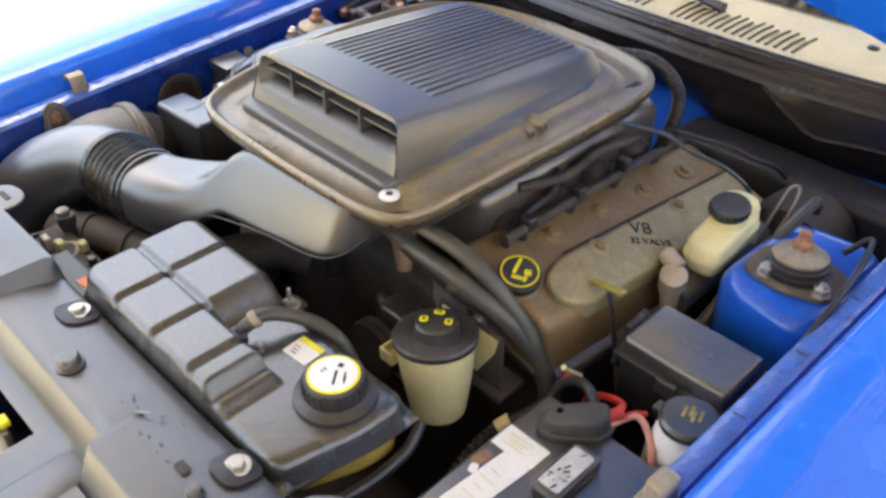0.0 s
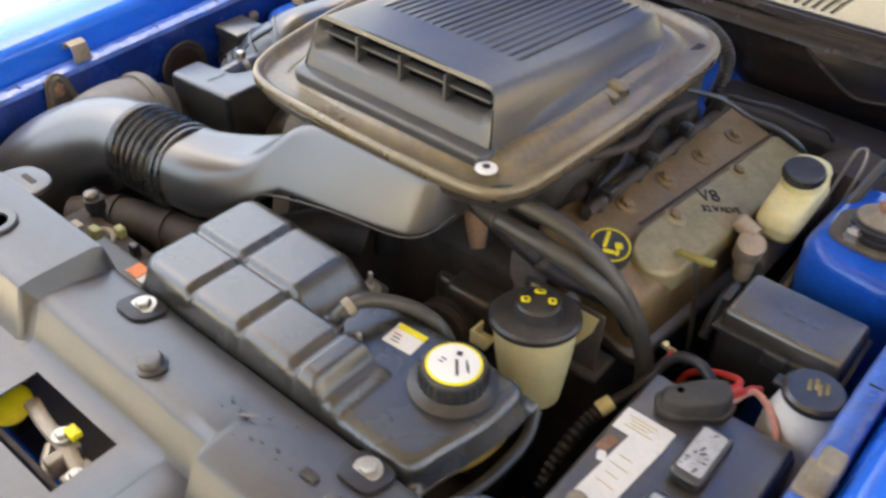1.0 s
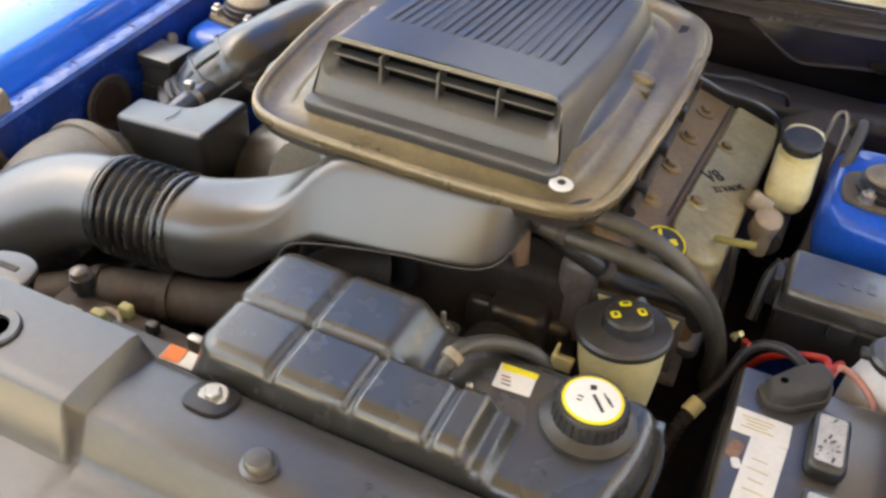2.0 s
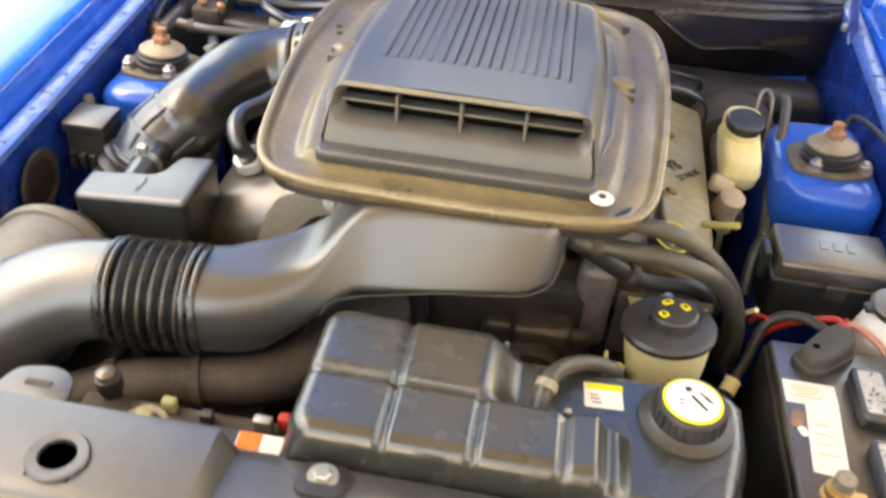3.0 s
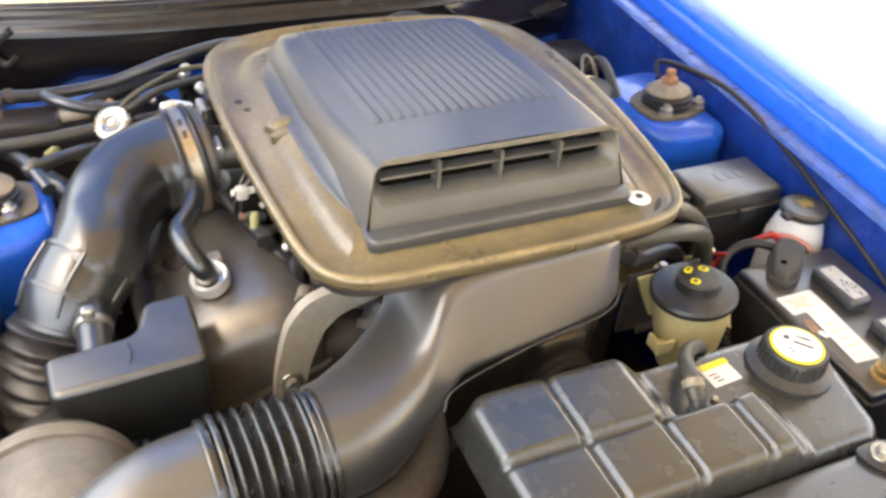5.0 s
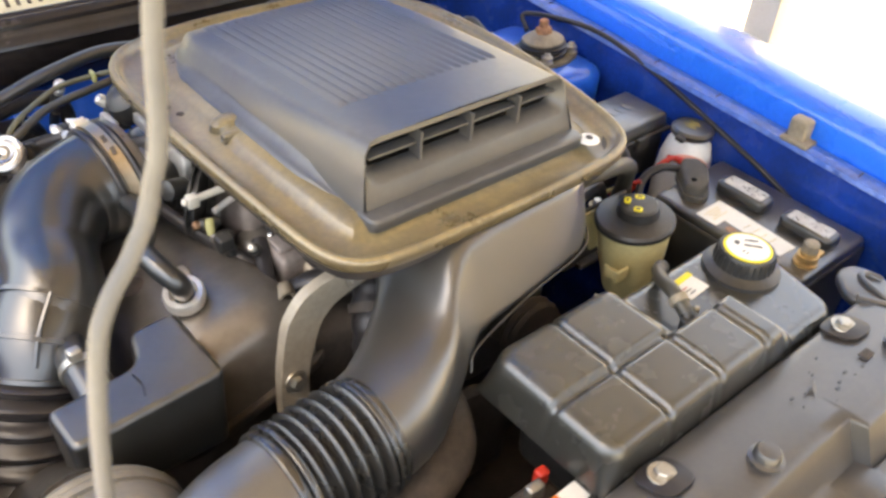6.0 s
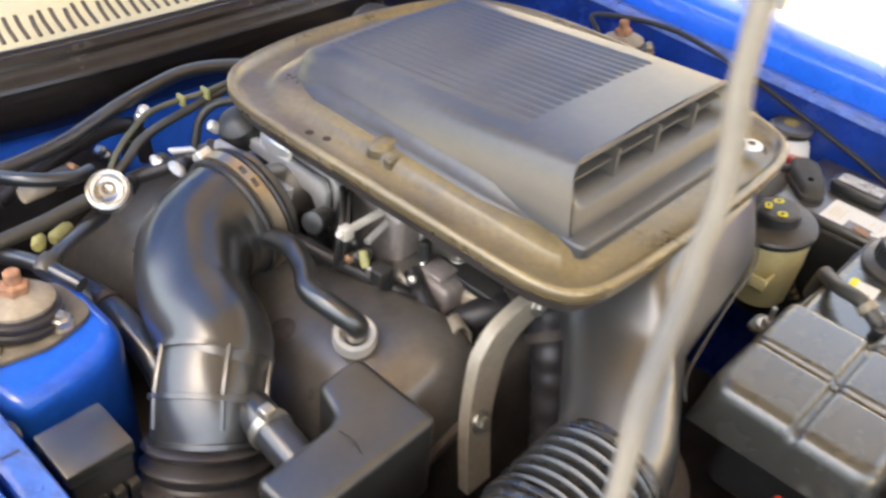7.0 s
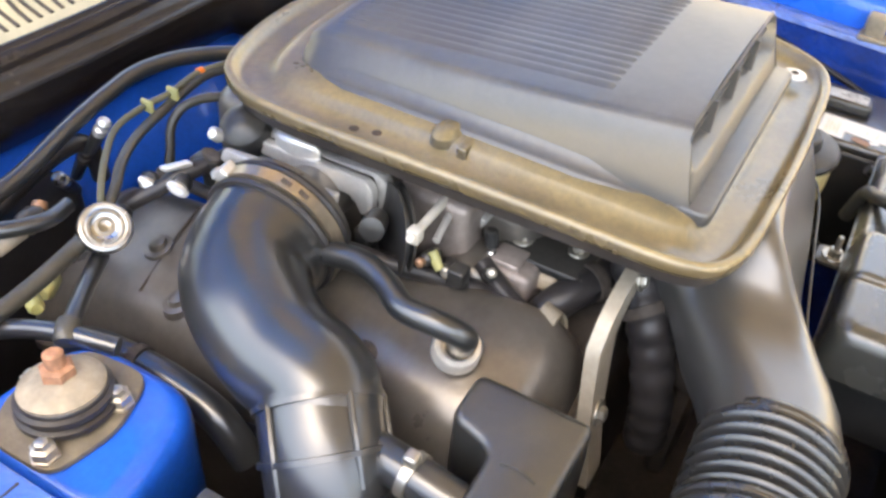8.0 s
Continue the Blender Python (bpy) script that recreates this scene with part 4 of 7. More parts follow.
part("seam", tube([(-0.12, -0.546, 0.862), (-0.10, -0.533, 0.878), (0.0, -0.514, 0.891), (0.09, -0.499, 0.893), (0.124, -0.480, 0.900), (0.137, -0.44, 0.915)], 0.0014, 6, 6), M_BLACK, duct)
part("bellows", tube([(-0.340, -0.547, 0.852), (-0.30, -0.545, 0.853), (-0.258, -0.5435, 0.854)], 0.0530, 48, 4, rings=(6, 0.0105)), M_BELLOWS, duct, "black rubber bellows with six folds")
for xa, xb, ra in ((-0.262, -0.254, 0.0635), (-0.254, -0.244, 0.0610), (-0.347, -0.339, 0.0635), (-0.358, -0.347, 0.0610)):
    part("cuff", lathe([(ra - 0.006, 0), (ra - 0.001, 0.0012), (ra, 0.003), (ra, xb - xa - 0.003), (ra - 0.001, xb - xa - 0.0012), (ra - 0.006, xb - xa)], 44, (xa, -0.547 + 0.04 * (xa + 0.352), 0.852 + 0.02 * (xa + 0.352)), (1, 0.05, 0.03)), M_BELLOWS, duct, "rubber cuff")
elbow = part("elbow", tube([(-0.350, -0.547, 0.852), (-0.400, -0.556, 0.848), (-0.446, -0.576, 0.832), (-0.490, -0.608, 0.800), (-0.524, -0.642, 0.755), (-0.545, -0.662, 0.69)], [0.057, 0.058, 0.061, 0.065, 0.067, 0.067], 40, 8), M_ELBOW, duct, "dusty curved elbow")
part("neck", tube([(-0.490, -0.455, 0.786), (-0.486, -0.50, 0.796), (-0.478, -0.545, 0.796), (-0.474, -0.585, 0.785)], [0.078, 0.079, 0.076, 0.066], 40, 8), M_NECK, elbow, "dusty domed neck of the elbow")
part("neck_ring", lathe([(0.072, -0.010), (0.0835, -0.0095), (0.0855, -0.004), (0.083, 0.0), (0.0855, 0.004), (0.0835, 0.0095), (0.072, 0.010)], 40, (-0.490, -0.462, 0.788), (0.04, 0.96, -0.18)), M_NECK, duct, "dull grey clamp ring of the air meter")
meter = part("air_meter", lathe([(0.070, 0.0), (0.070, 0.03), (0.065, 0.08), (0.065, 0.14)], 28, (-0.490, -0.450, 0.784), (0.0, 0.75, -0.60)), M_BLACK, duct)

# ---- L-shaped resonator box ----
res = thing("resonator_box", (-0.40, -0.36, 0.77), "black L-shaped plastic resonator box", "box")
outline = rounded([(-0.482, -0.405), (-0.326, -0.410), (-0.326, -0.300), (-0.378, -0.300), (-0.390, -0.345), (-0.484, -0.345)], [0.012, 0.012, 0.012, 0.012, 0.016, 0.012], 6)
bm = bent(prism(outline, 0.775, 0.880, 0.008, 4), lambda x, y, z: (x + (0.88 - z) * 0.06 * (1 if x < -0.40 else -0.25), y, z - (x + 0.33) * -0.10 * (1 if z > 0.83 else 0.3)))
part("box_body", bm, M_BOX, res)
for ox in (-0.355,):
    part("lid_mark", tube([(-0.40, -0.358, 0.8745), (-0.398, -0.375, 0.8748), (-0.402, -0.39, 0.8744)], 0.0006, 5, 3), M_SEAL, res)

# ---- throttle hose: bend, bands, bellows and side pipe ----
th = thing("throttle_hose", (-0.40, -0.20, 0.80), "black moulded rubber hose to the throttle body", "hose")
B1 = Vector((-0.420, -0.196, 0.860))
RING, RAX = Vector((-0.277, -0.041, 0.885)), Vector((1, 0.075, 0.14)).normalized()
part("bend", tube([RING + RAX * 0.014, RING - RAX * 0.02, (-0.325, -0.049, 0.881), (-0.353, -0.064, 0.881), (-0.377, -0.094, 0.878), (-0.397, -0.136, 0.871), B1 + Vector((0.010, 0.009, 0.009)), B1 + Vector((-0.008, -0.008, -0.008))], [0.069, 0.069, 0.066, 0.062, 0.0585, 0.0555, 0.0535, 0.0535], 36, 8), M_HOSE, th)
B2, B3 = Vector((-0.446, -0.221, 0.838)), Vector((-0.462, -0.238, 0.810))
sleeve = part("sleeve", tube([B1 + (B1 - B2) * 0.2, B1, B2, B3], 0.0535, 32, 5), M_HOSE, th, "smooth banded sleeve")
for c, d in ((B1, B2 - B1), (B2, B3 - B1), (B3, B3 - B2)):
    part("band", lathe([(0.053, -0.003), (0.0572, -0.0025), (0.0572, 0.0025), (0.053, 0.003)], 36, c, d), M_HOSE, sleeve)
q = Vector((0, 0, 1)).rotation_difference((B2 - B1).normalized()).to_matrix()
for a in (20, 95, 170, 245, 320):
    u = q @ Vector((math.cos(radians(a)), math.sin(radians(a)), 0)) * 0.0555
    part("rib", tube([B1 + u, B2 + u, B3 + u], 0.0028, 6, 3), M_HOSE, sleeve)
part("bellows", tube([(-0.461, -0.237, 0.814), (-0.474, -0.250, 0.785), (-0.484, -0.260, 0.75), (-0.490, -0.266, 0.71), (-0.492, -0.268, 0.67)], [0.050, 0.052, 0.054, 0.055, 0.055], 32, 5, rings=(8, 0.011)), M_RUBBER, th, "ribbed rubber bellows")
for d_, r_ in ((0.013, 0.0755), (-0.0135, 0.0745)):
    part("hose_lip", lathe([(0.066, -0.004), (r_ - 0.0015, -0.0035), (r_, 0.0), (r_ - 0.0015, 0.0035), (0.066, 0.004)], 44, RING + RAX * d_, RAX), M_RUBBER, th)
clamp = part("clamp", lathe([(0.070, -0.0075), (0.0752, -0.007), (0.0748, 0.0), (0.0752, 0.007), (0.070, 0.0075)], 44, RING, RAX), M_CLAMP, th, "bare steel worm-drive clamp")
QR = Vector((1, 0, 0)).rotation_difference(RAX).to_matrix()
for k in range(2):
    a_ = radians(58 + 15 * k)
    part("clamp_slot", bent(box(-0.0028, 0.0028, -0.0055, 0.0055, -0.0005, 0.0005, 0.0003, 1), lambda x, y, z: tuple(RING + QR @ Vector((x + y * 0.12, -(0.0753 + z) * math.cos(a_) + y * math.sin(a_), (0.0753 + z) * math.sin(a_) + y * math.cos(a_))))), M_DARK, clamp)
part("clamp_screw", bent(join(box(-0.009, 0.009, -0.010, 0.008, -0.004, 0.007, 0.002), lathe([(0.0065, 0), (0.0065, 0.008), (0.004, 0.010)], 6, (0, 0.008, 0.003), (0, 1, 0))), lambda x, y, z: tuple(RING + QR @ Vector((x, 0.051 + y * 0.72 + z * 0.70, 0.0555 + z * 0.72 - y * 0.70)))), M_BRIGHT, clamp)
part("side_pipe", tube([(-0.424, -0.235, 0.842), (-0.428, -0.265, 0.848), (-0.431, -0.305, 0.848), (-0.433, -0.352, 0.842)], 0.0190, 20, 5), M_HOSE, th)
clip = part("spring_clip", lathe([(0.0190, -0.005), (0.0212, -0.0045), (0.0212, 0.0045), (0.0190, 0.005)], 24, (-0.4305, -0.297, 0.8482), (-0.1, -0.97, -0.05)), M_STEEL, th, "dull spring clip")
part("clip_ear", box(-0.440, -0.426, -0.303, -0.291, 0.868, 0.880, 0.003), M_STEEL, clip)

# ---- air filter box low in the corner of the bay ----
af = thing("air_filter_box", (-0.53, -0.46, 0.47), "black plastic air filter box low beside the wing", "box")
part("box_body", box(-0.590, -0.405, -0.66, -0.27, 0.47, 0.66, 0.02), M_BLACK, af)
part("lid", box(-0.593, -0.402, -0.663, -0.267, 0.655, 0.690, 0.012), M_BOX, af)
for yy in (-0.60, -0.46, -0.32):
    part("lid_clip", box(-0.404, -0.397, yy - 0.012, yy + 0.012, 0.63, 0.682, 0.002), M_STEEL, af)

# ---- coolant tank ----
ct = thing("coolant_tank", (0.12, -0.65, 0.76), "dusty dark grey blow-moulded coolant tank", "tank")


def ease(a, b, v):
    f = min(1, max(0, (v - a) / (b - a)))
    return f * f * (3 - 2 * f)


def tank_height(x, y, right):
    """Top of the blow-moulded shell: two rows of pillows, valleys between, a rib and a flat filler deck."""
    back = ease(-0.646, -0.640, y)
    front_top = 0.888 - 0.020 * ease(0.182, 0.200, x) - 0.011 * ease(0.205, 0.222, x)
    back_top = 0.891 - 0.034 * ease(0.066, 0.112, x)
    z = front_top * (1 - back) + back_top * back
    def valley(d, w, depth):
        q = abs(d) / (w * (1.5 if d < 0 else 1.0))
        return depth * (1 - q * q) ** 2 if q < 1 else 0.0
    z -= valley(x + 0.013, 0.0065, 0.0060)
    z -= max(valley(x - 0.073, 0.0065, 0.0060), valley(x - 0.156, 0.0070, 0.0060)) * (1 - back)
    z -= valley(y + 0.643, 0.0065, 0.0055) * (1 - ease(0.155, 0.20, x))
    # rounded shoulders at the outer edges
    r, c = 0.017, 0.026
    dx, dy = min(x + 0.106, right - x), min(y + 0.724, -0.552 - y)
    e = min(dx, dy) if max(dx, dy) > c or min(dx, dy) > c else c - math.hypot(max(0, c - dx), max(0, c - dy))
    if e < r:
        k = (r - max(e, 0)) / r
        z -= r * (1 - math.sqrt(max(0, 1 - k * k))) - 3.0 * min(e, 0)
    # the pillows sink a little towards the outer side
    return max(z, 0.842 - 0.010 * ease(0.10, 0.26, x))


def tank_shell():
    nx, ny = 190, 76
    rows = []
    for j in range(ny + 1):
        y = -0.724 + 0.172 * j / ny
        right = 0.320 + 0.020 * ease(-0.724, -0.60, y)
        rows.append([(-0.106 + (right + 0.106) * i / nx, y, tank_height(-0.106 + (right + 0.106) * i / nx, y, right)) for i in range(nx + 1)])
    bm = loft(rows, (False, False), closed=False)
    rim_ = [e for e in bm.edges if e.is_boundary]
    out = bmesh.ops.extrude_edge_only(bm, edges=rim_)
    for v in out["geom"]:
        if isinstance(v, bmesh.types.BMVert):
            v.co.x += 0.007 * (1 if v.co.x > 0.25 else (-1 if v.co.x < -0.09 else 0))
            v.co.y += 0.005 * (1 if v.co.y > -0.57 else (-1 if v.co.y < -0.71 else 0))
            v.co.z = 0.836 - 0.010 * ease(0.10, 0.26, v.co.x)
    return bm


part("tank_shell", tank_shell(), M_TANK, ct, "dusty pillowed upper shell of the tank", smooth=80)
rim_sheet = prism(rounded([(-0.111, -0.729), (0.02, -0.7293), (0.10, -0.7294), (0.18, -0.7296), (0.26, -0.7298), (0.326, -0.730), (0.347, -0.60), (0.347, -0.546), (0.26, -0.546), (0.18, -0.546), (0.10, -0.546), (-0.111, -0.546)], 0.014, 4), 0.832, 0.838, 0.003, 2)
part("flange", bent(rim_sheet, lambda x, y, z: (x, y, z - 0.010 * ease(0.10, 0.26, x))), M_TANK, ct)
part("lower_tank", prism(rounded([(0.205, -0.698), (0.296, -0.698), (0.330, -0.61), (0.330, -0.56), (0.205, -0.56)], 0.026, 6), 0.768, 0.8235, 0.014, 4), M_AMBER, ct, "amber translucent lower half")
part("lower_tank", prism(rounded([(-0.06, -0.700), (0.198, -0.712), (0.198, -0.56), (-0.06, -0.57)], 0.02, 6), 0.715, 0.818, 0.012, 3), M_BLACK, ct)
part("bottom_strap", tube([(0.340, -0.540, 0.805), (0.350, -0.575, 0.790), (0.343, -0.640, 0.776), (0.318, -0.700, 0.768), (0.26, -0.722, 0.762)], 0.0075, 10, 6), M_BLACK, ct, "black strap round the lower tank")
cap = part("filler_cap", lathe([(0.047, -0.006), (0.049, -0.002), (0.048, 0.004), (0.040, 0.007), (0.0365, 0.010), (0.0350, 0.029), (0.0335, 0.0315), (0.0290, 0.032)], 40, (0.277, -0.610, 0.858)), M_BLACK, ct, "round black filler cap")
for k in range(28):
    a = 2 * math.pi * k / 28
    ca, sa = math.cos(a), math.sin(a)
    part("grip_rib", tube([(0.277 + 0.0365 * ca, -0.610 + 0.0365 * sa, 0.869), (0.277 + 0.0353 * ca, -0.610 + 0.0353 * sa, 0.886)], 0.0014, 5, 1), M_BLACK, cap)
ring_label = part("cap_label", lathe([(0.0300, 0), (0.0300, 0.0008), (0.0285, 0.001)], 36, (0.277, -0.610, 0.8898)), M_YELLOW, cap, "yellow-edged white cap label")
part("label_face", lathe([(0.0268, 0), (0.0268, 0.0006), (0.0255, 0.0008)], 36, (0.277, -0.610, 0.8908)), M_LABEL, ring_label)
for dx, dy, w, h, r in ((0.006, -0.003, 0.003, 0.022, 40), (-0.004, 0.014, 0.006, 0.006, 20), (0.012, 0.006, 0.0016, 0.014, 40), (0.016, 0.003, 0.0016, 0.012, 40), (-0.012, -0.002, 0.006, 0.0014, 0), (-0.012, -0.007, 0.005, 0.0014, 0)):
    label_plate("print_bar", (0.277 + dx, -0.610 + dy, 0.8915), w, h, M_PRINT, ring_label, r, r=0.0004)
st = label_plate("sticker", (0.194, -0.592, 0.8572), 0.040, 0.034, M_LABEL, ct, 4, label="white and yellow warning sticker")
label_plate("sticker_band", (0.195, -0.580, 0.8582), 0.038, 0.008, M_YELLOW, st, 4, r=0.0008)
for k in range(3):
    label_plate("print_bar", (0.184 + 0.002 * k, -0.593 - 0.005 * k, 0.8582), 0.010, 0.0012, M_RED if k == 0 else M_PRINT, st, 4, r=0.0003)
part("stud", lathe([(0.004, 0), (0.004, 0.010), (0.002, 0.012)], 8, (0.158, -0.628, 0.857)), M_STEEL, ct)
# outlet and small hose
part("outlet", tube([(0.128, -0.636, 0.852), (0.128, -0.637, 0.868), (0.131, -0.627, 0.880)], 0.0085, 12, 5), M_BLACK, ct)
part("overflow_hose", tube([(0.129, -0.632, 0.876), (0.136, -0.606, 0.886), (0.152, -0.578, 0.878), (0.178, -0.556, 0.866), (0.206, -0.545, 0.848), (0.222, -0.535, 0.80)], 0.0088, 14, 7), M_HOSEDUST, ct, "dusty black overflow hose")
part("hose_clip", lathe([(0.0088, -0.005), (0.0115, -0.0045), (0.0115, 0.0045), (0.0088, 0.005)], 16, (0.133, -0.616, 0.8835), (0.25, 0.85, 0.35)), M_MOUNT, ct)
part("connector", box(0.116, 0.142, -0.652, -0.632, 0.862, 0.876, 0.003), M_BLACK, ct)
bolt(ct, (0.088, -0.537, 0.830), 0.008, 0.010)
part("stud", lathe([(0.0035, 0), (0.0035, 0.022), (0.002, 0.024)], 8, (0.088, -0.537, 0.834)), M_STEEL, ct)
part("stud_lug", prism(rounded([(0.070, -0.555), (0.105, -0.555), (0.105, -0.518), (0.070, -0.518)], 0.010, 5), 0.824, 0.830, 0.002, 2), M_BLACK, ct)

# ---- power steering reservoir ----
ps = thing("steering_fluid_reservoir", (0.29, -0.46, 0.72), "yellowed white fluid reservoir with a black lid", "reservoir")
LEAN = Vector((-0.10, 0.06, 0.99)).normalized()
P0 = Vector((0.271, -0.449, 0.838))
part("reservoir_body", lathe([(0.030, -0.118), (0.036, -0.114), (0.040, -0.09), (0.047, -0.045), (0.0505, -0.008), (0.051, 0.0)], 40, P0, LEAN), M_PSBODY, ps, "aged white plastic body")
lid = part("lid", lathe([(0.052, -0.003), (0.0548, -0.002), (0.055, 0.004), (0.052, 0.0075), (0.040, 0.010), (0.024, 0.0115)], 44, P0, LEAN), M_BLACK, ps, "wide black lid")
PC = P0 + Vector((0.004, -0.001, 0.000))
pc = part("cap", lathe([(0.029, 0.007), (0.0295, 0.011), (0.029, 0.013), (0.0275, 0.024), (0.0245, 0.0265), (0.012, 0.027)], 14, PC, LEAN), M_BLACK, ps, "small faceted black cap with yellow marks")
for a, w, h in ((35, 0.013, 0.010), (120, 0.014, 0.009), (215, 0.012, 0.011)):
    u = Vector((math.cos(radians(a)), math.sin(radians(a)), 0)) * 0.0155
    mk = label_plate("cap_mark", PC + LEAN * 0.0272 + u, w, h, M_YELLOW, pc, a - 90, LEAN, r=0.004)
    label_plate("mark_core", PC + LEAN * 0.0281 + u, w * 0.45, h * 0.35, M_BLACK, mk, a - 90, LEAN, r=0.001)
part("mounting_ear", loft([[(0.226, y, 0.828), (0.324, y + 0.004, 0.826), (0.318, y + 0.004, 0.800), (0.292, y, 0.755), (0.262, y, 0.755), (0.238, y, 0.80)] for y in (-0.3905, -0.3945)]), M_PSBODY, ps, "flat mounting ear of the reservoir")
part("foot", join(box(0.204, 0.228, -0.486, -0.482, 0.780, 0.800, 0.001), box(0.204, 0.208, -0.484, -0.462, 0.780, 0.800, 0.001), box(0.204, 0.228, -0.484, -0.462, 0.780, 0.784, 0.001)), M_PSBODY, ps, "open square mounting foot")
bolt(ps, (0.276, -0.379, 0.820), 0.007, 0.010)
part("bracket", join(box(0.215, 0.33, -0.390, -0.384, 0.73, 0.832, 0.003), box(0.24, 0.34, -0.402, -0.35, 0.73, 0.74, 0.003)), M_DARK, ps, "black mounting bracket")

# ---- brake fluid reservoir ----
br = thing("brake_fluid_reservoir", (0.40, 0.0, 0.76), "cream translucent brake fluid reservoir with black cap", "reservoir")


def oblong(w, y0, y1, z, r=0.020):
    """A rounded oblong ring of half width w, rising to the rear."""
    o = rounded([(0.400 - w, y0), (0.400 + w, y0), (0.400 + w * 1.08, y1), (0.400 - w * 1.02, y1)], r, 7)
    return [(p.x, p.y, z + 0.22 * (p.y - y0)) for p in o]


part("reservoir_body", loft([oblong(0.020, -0.040, 0.045, 0.786), oblong(0.026, -0.050, 0.055, 0.789), oblong(0.0285, -0.054, 0.060, 0.796), oblong(0.0292, -0.056, 0.061, 0.806), oblong(0.031, -0.057, 0.062, 0.811), oblong(0.031, -0.057, 0.062, 0.8145),
                             oblong(0.0292, -0.056, 0.061, 0.818), oblong(0.0285, -0.054, 0.060, 0.829), oblong(0.026, -0.049, 0.058, 0.8365), oblong(0.020, -0.040, 0.052, 0.840)]), M_CREAM, br, "yellowed oblong body with a moulded seam", smooth=60)
part("neck", lathe([(0.028, -0.026), (0.028, 0.0), (0.0265, 0.006)], 28, (0.399, 0.016, 0.860), (0.0, -0.18, 1)), M_CREAM, br)
part("rear_dome", bent(lathe([(0.029, 0.0), (0.029, 0.016), (0.025, 0.024), (0.014, 0.027)], 24, (0, 0, 0)), lambda x, y, z: (0.400 + x, 0.043 + y * 0.75, 0.850 + z)), M_CREAM, br, smooth=60)
cp = part("cap", lathe([(0.0275, 0), (0.0285, 0.003), (0.0285, 0.013), (0.026, 0.0155), (0.020, 0.0145), (0.012, 0.0150)], 32, (0.399, 0.014, 0.864), (0.0, -0.18, 1)), M_BLACK, br, "black screw cap")
for k in range(20):
    a = 2 * math.pi * k / 20
    part("grip_rib", tube([(0.399 + 0.0287 * math.cos(a), 0.014 + 0.0287 * math.sin(a) - 0.0007, 0.8665 + 0.005 * math.sin(a)), (0.399 + 0.0287 * math.cos(a), 0.014 + 0.0287 * math.sin(a) - 0.0022, 0.8755 + 0.005 * math.sin(a))], 0.0011, 5, 1), M_BLACK, cp)
part("master_cylinder", tube([(0.392, -0.09, 0.758), (0.396, 0.0, 0.764), (0.402, 0.12, 0.776)], 0.024, 20, 4), M_DULLALU, br, "cast metal cylinder below the reservoir")
part("valve_body", join(lathe([(0.017, -0.02), (0.020, -0.014), (0.020, 0.018), (0.014, 0.022)], 20, (0.386, -0.088, 0.785), (0.15, -0.3, 1)), lathe([(0.013, 0), (0.0135, 0.03), (0.010, 0.033)], 16, (0.386, -0.075, 0.803), (-0.9, 0.15, 0.25)), lathe([(0.012, 0), (0.014, 0.02), (0.012, 0.045)], 16, (0.388, -0.092, 0.740), (0, 0, 1))), M_VALVECREAM, br, "stained cream valve fitting")
part("brake_booster", lathe([(0.05, 0), (0.080, 0.012), (0.085, 0.05), (0.08, 0.10), (0.05, 0.13)], 36, (0.43, 0.16, 0.720), (0, 1, 0.05)), M_DARK, br, "black brake booster drum")
part("brake_pipe", tube([(0.424, 0.07, 0.79), (0.432, 0.105, 0.852), (0.437, 0.120, 0.874), (0.448, 0.122, 0.877), (0.454, 0.10, 0.858), (0.450, 0.05, 0.80)], 0.0032, 8, 6), M_DULLALU, br, "thin bent metal brake pipe")
part("brake_pipe", tube([(0.470, 0.15, 0.835), (0.476, 0.12, 0.866), (0.470, 0.06, 0.848), (0.455, -0.02, 0.80), (0.445, -0.12, 0.74)], 0.0085, 8, 6), M_HOSEDUST, br, "dusty rubber servo hose")

# ---- battery ----
bt = thing("battery", (0.49, -0.52, 0.585), "black car battery with worn white labels", "battery")
case = part("case", box(0.402, 0.582, -0.648, -0.385, 0.585, 0.785, 0.008), M_BLACK, bt)
part("top_cover", box(0.404, 0.580, -0.646, -0.387, 0.780, 0.797, 0.006, 3, taper=0.003), M_BATTERY, bt, "scuffed black battery top")
lb = label_plate("label", (0.441, -0.478, 0.7976), 0.060, 0.036, M_LABEL, bt, 0, label="torn white label")
lb2 = label_plate("label", (0.448, -0.545, 0.7976), 0.038, 0.100, M_LABEL, bt, -4, label="torn white label")
label_plate("label_scrap", (0.420, -0.520, 0.7975), 0.014, 0.026, M_COPPER, bt, -14, r=0.005)
label_plate("label_scrap", (0.424, -0.538, 0.7977), 0.010, 0.014, M_LABEL, bt, 20, r=0.004)
for k in range(4):
    label_plate("print_bar", (0.436 + 0.001 * (k % 2), -0.470 - 0.005 * k, 0.7986), 0.034 - 0.006 * (k % 3), 0.0012, M_PSBODY, lb, 0, r=0.0003)
for k in range(4):
    label_plate("print_bar", (0.446, -0.525 - 0.014 * k, 0.7986), 0.016 + 0.006 * (k % 2), 0.0008, M_PSBODY, lb2, -4, r=0.0003)
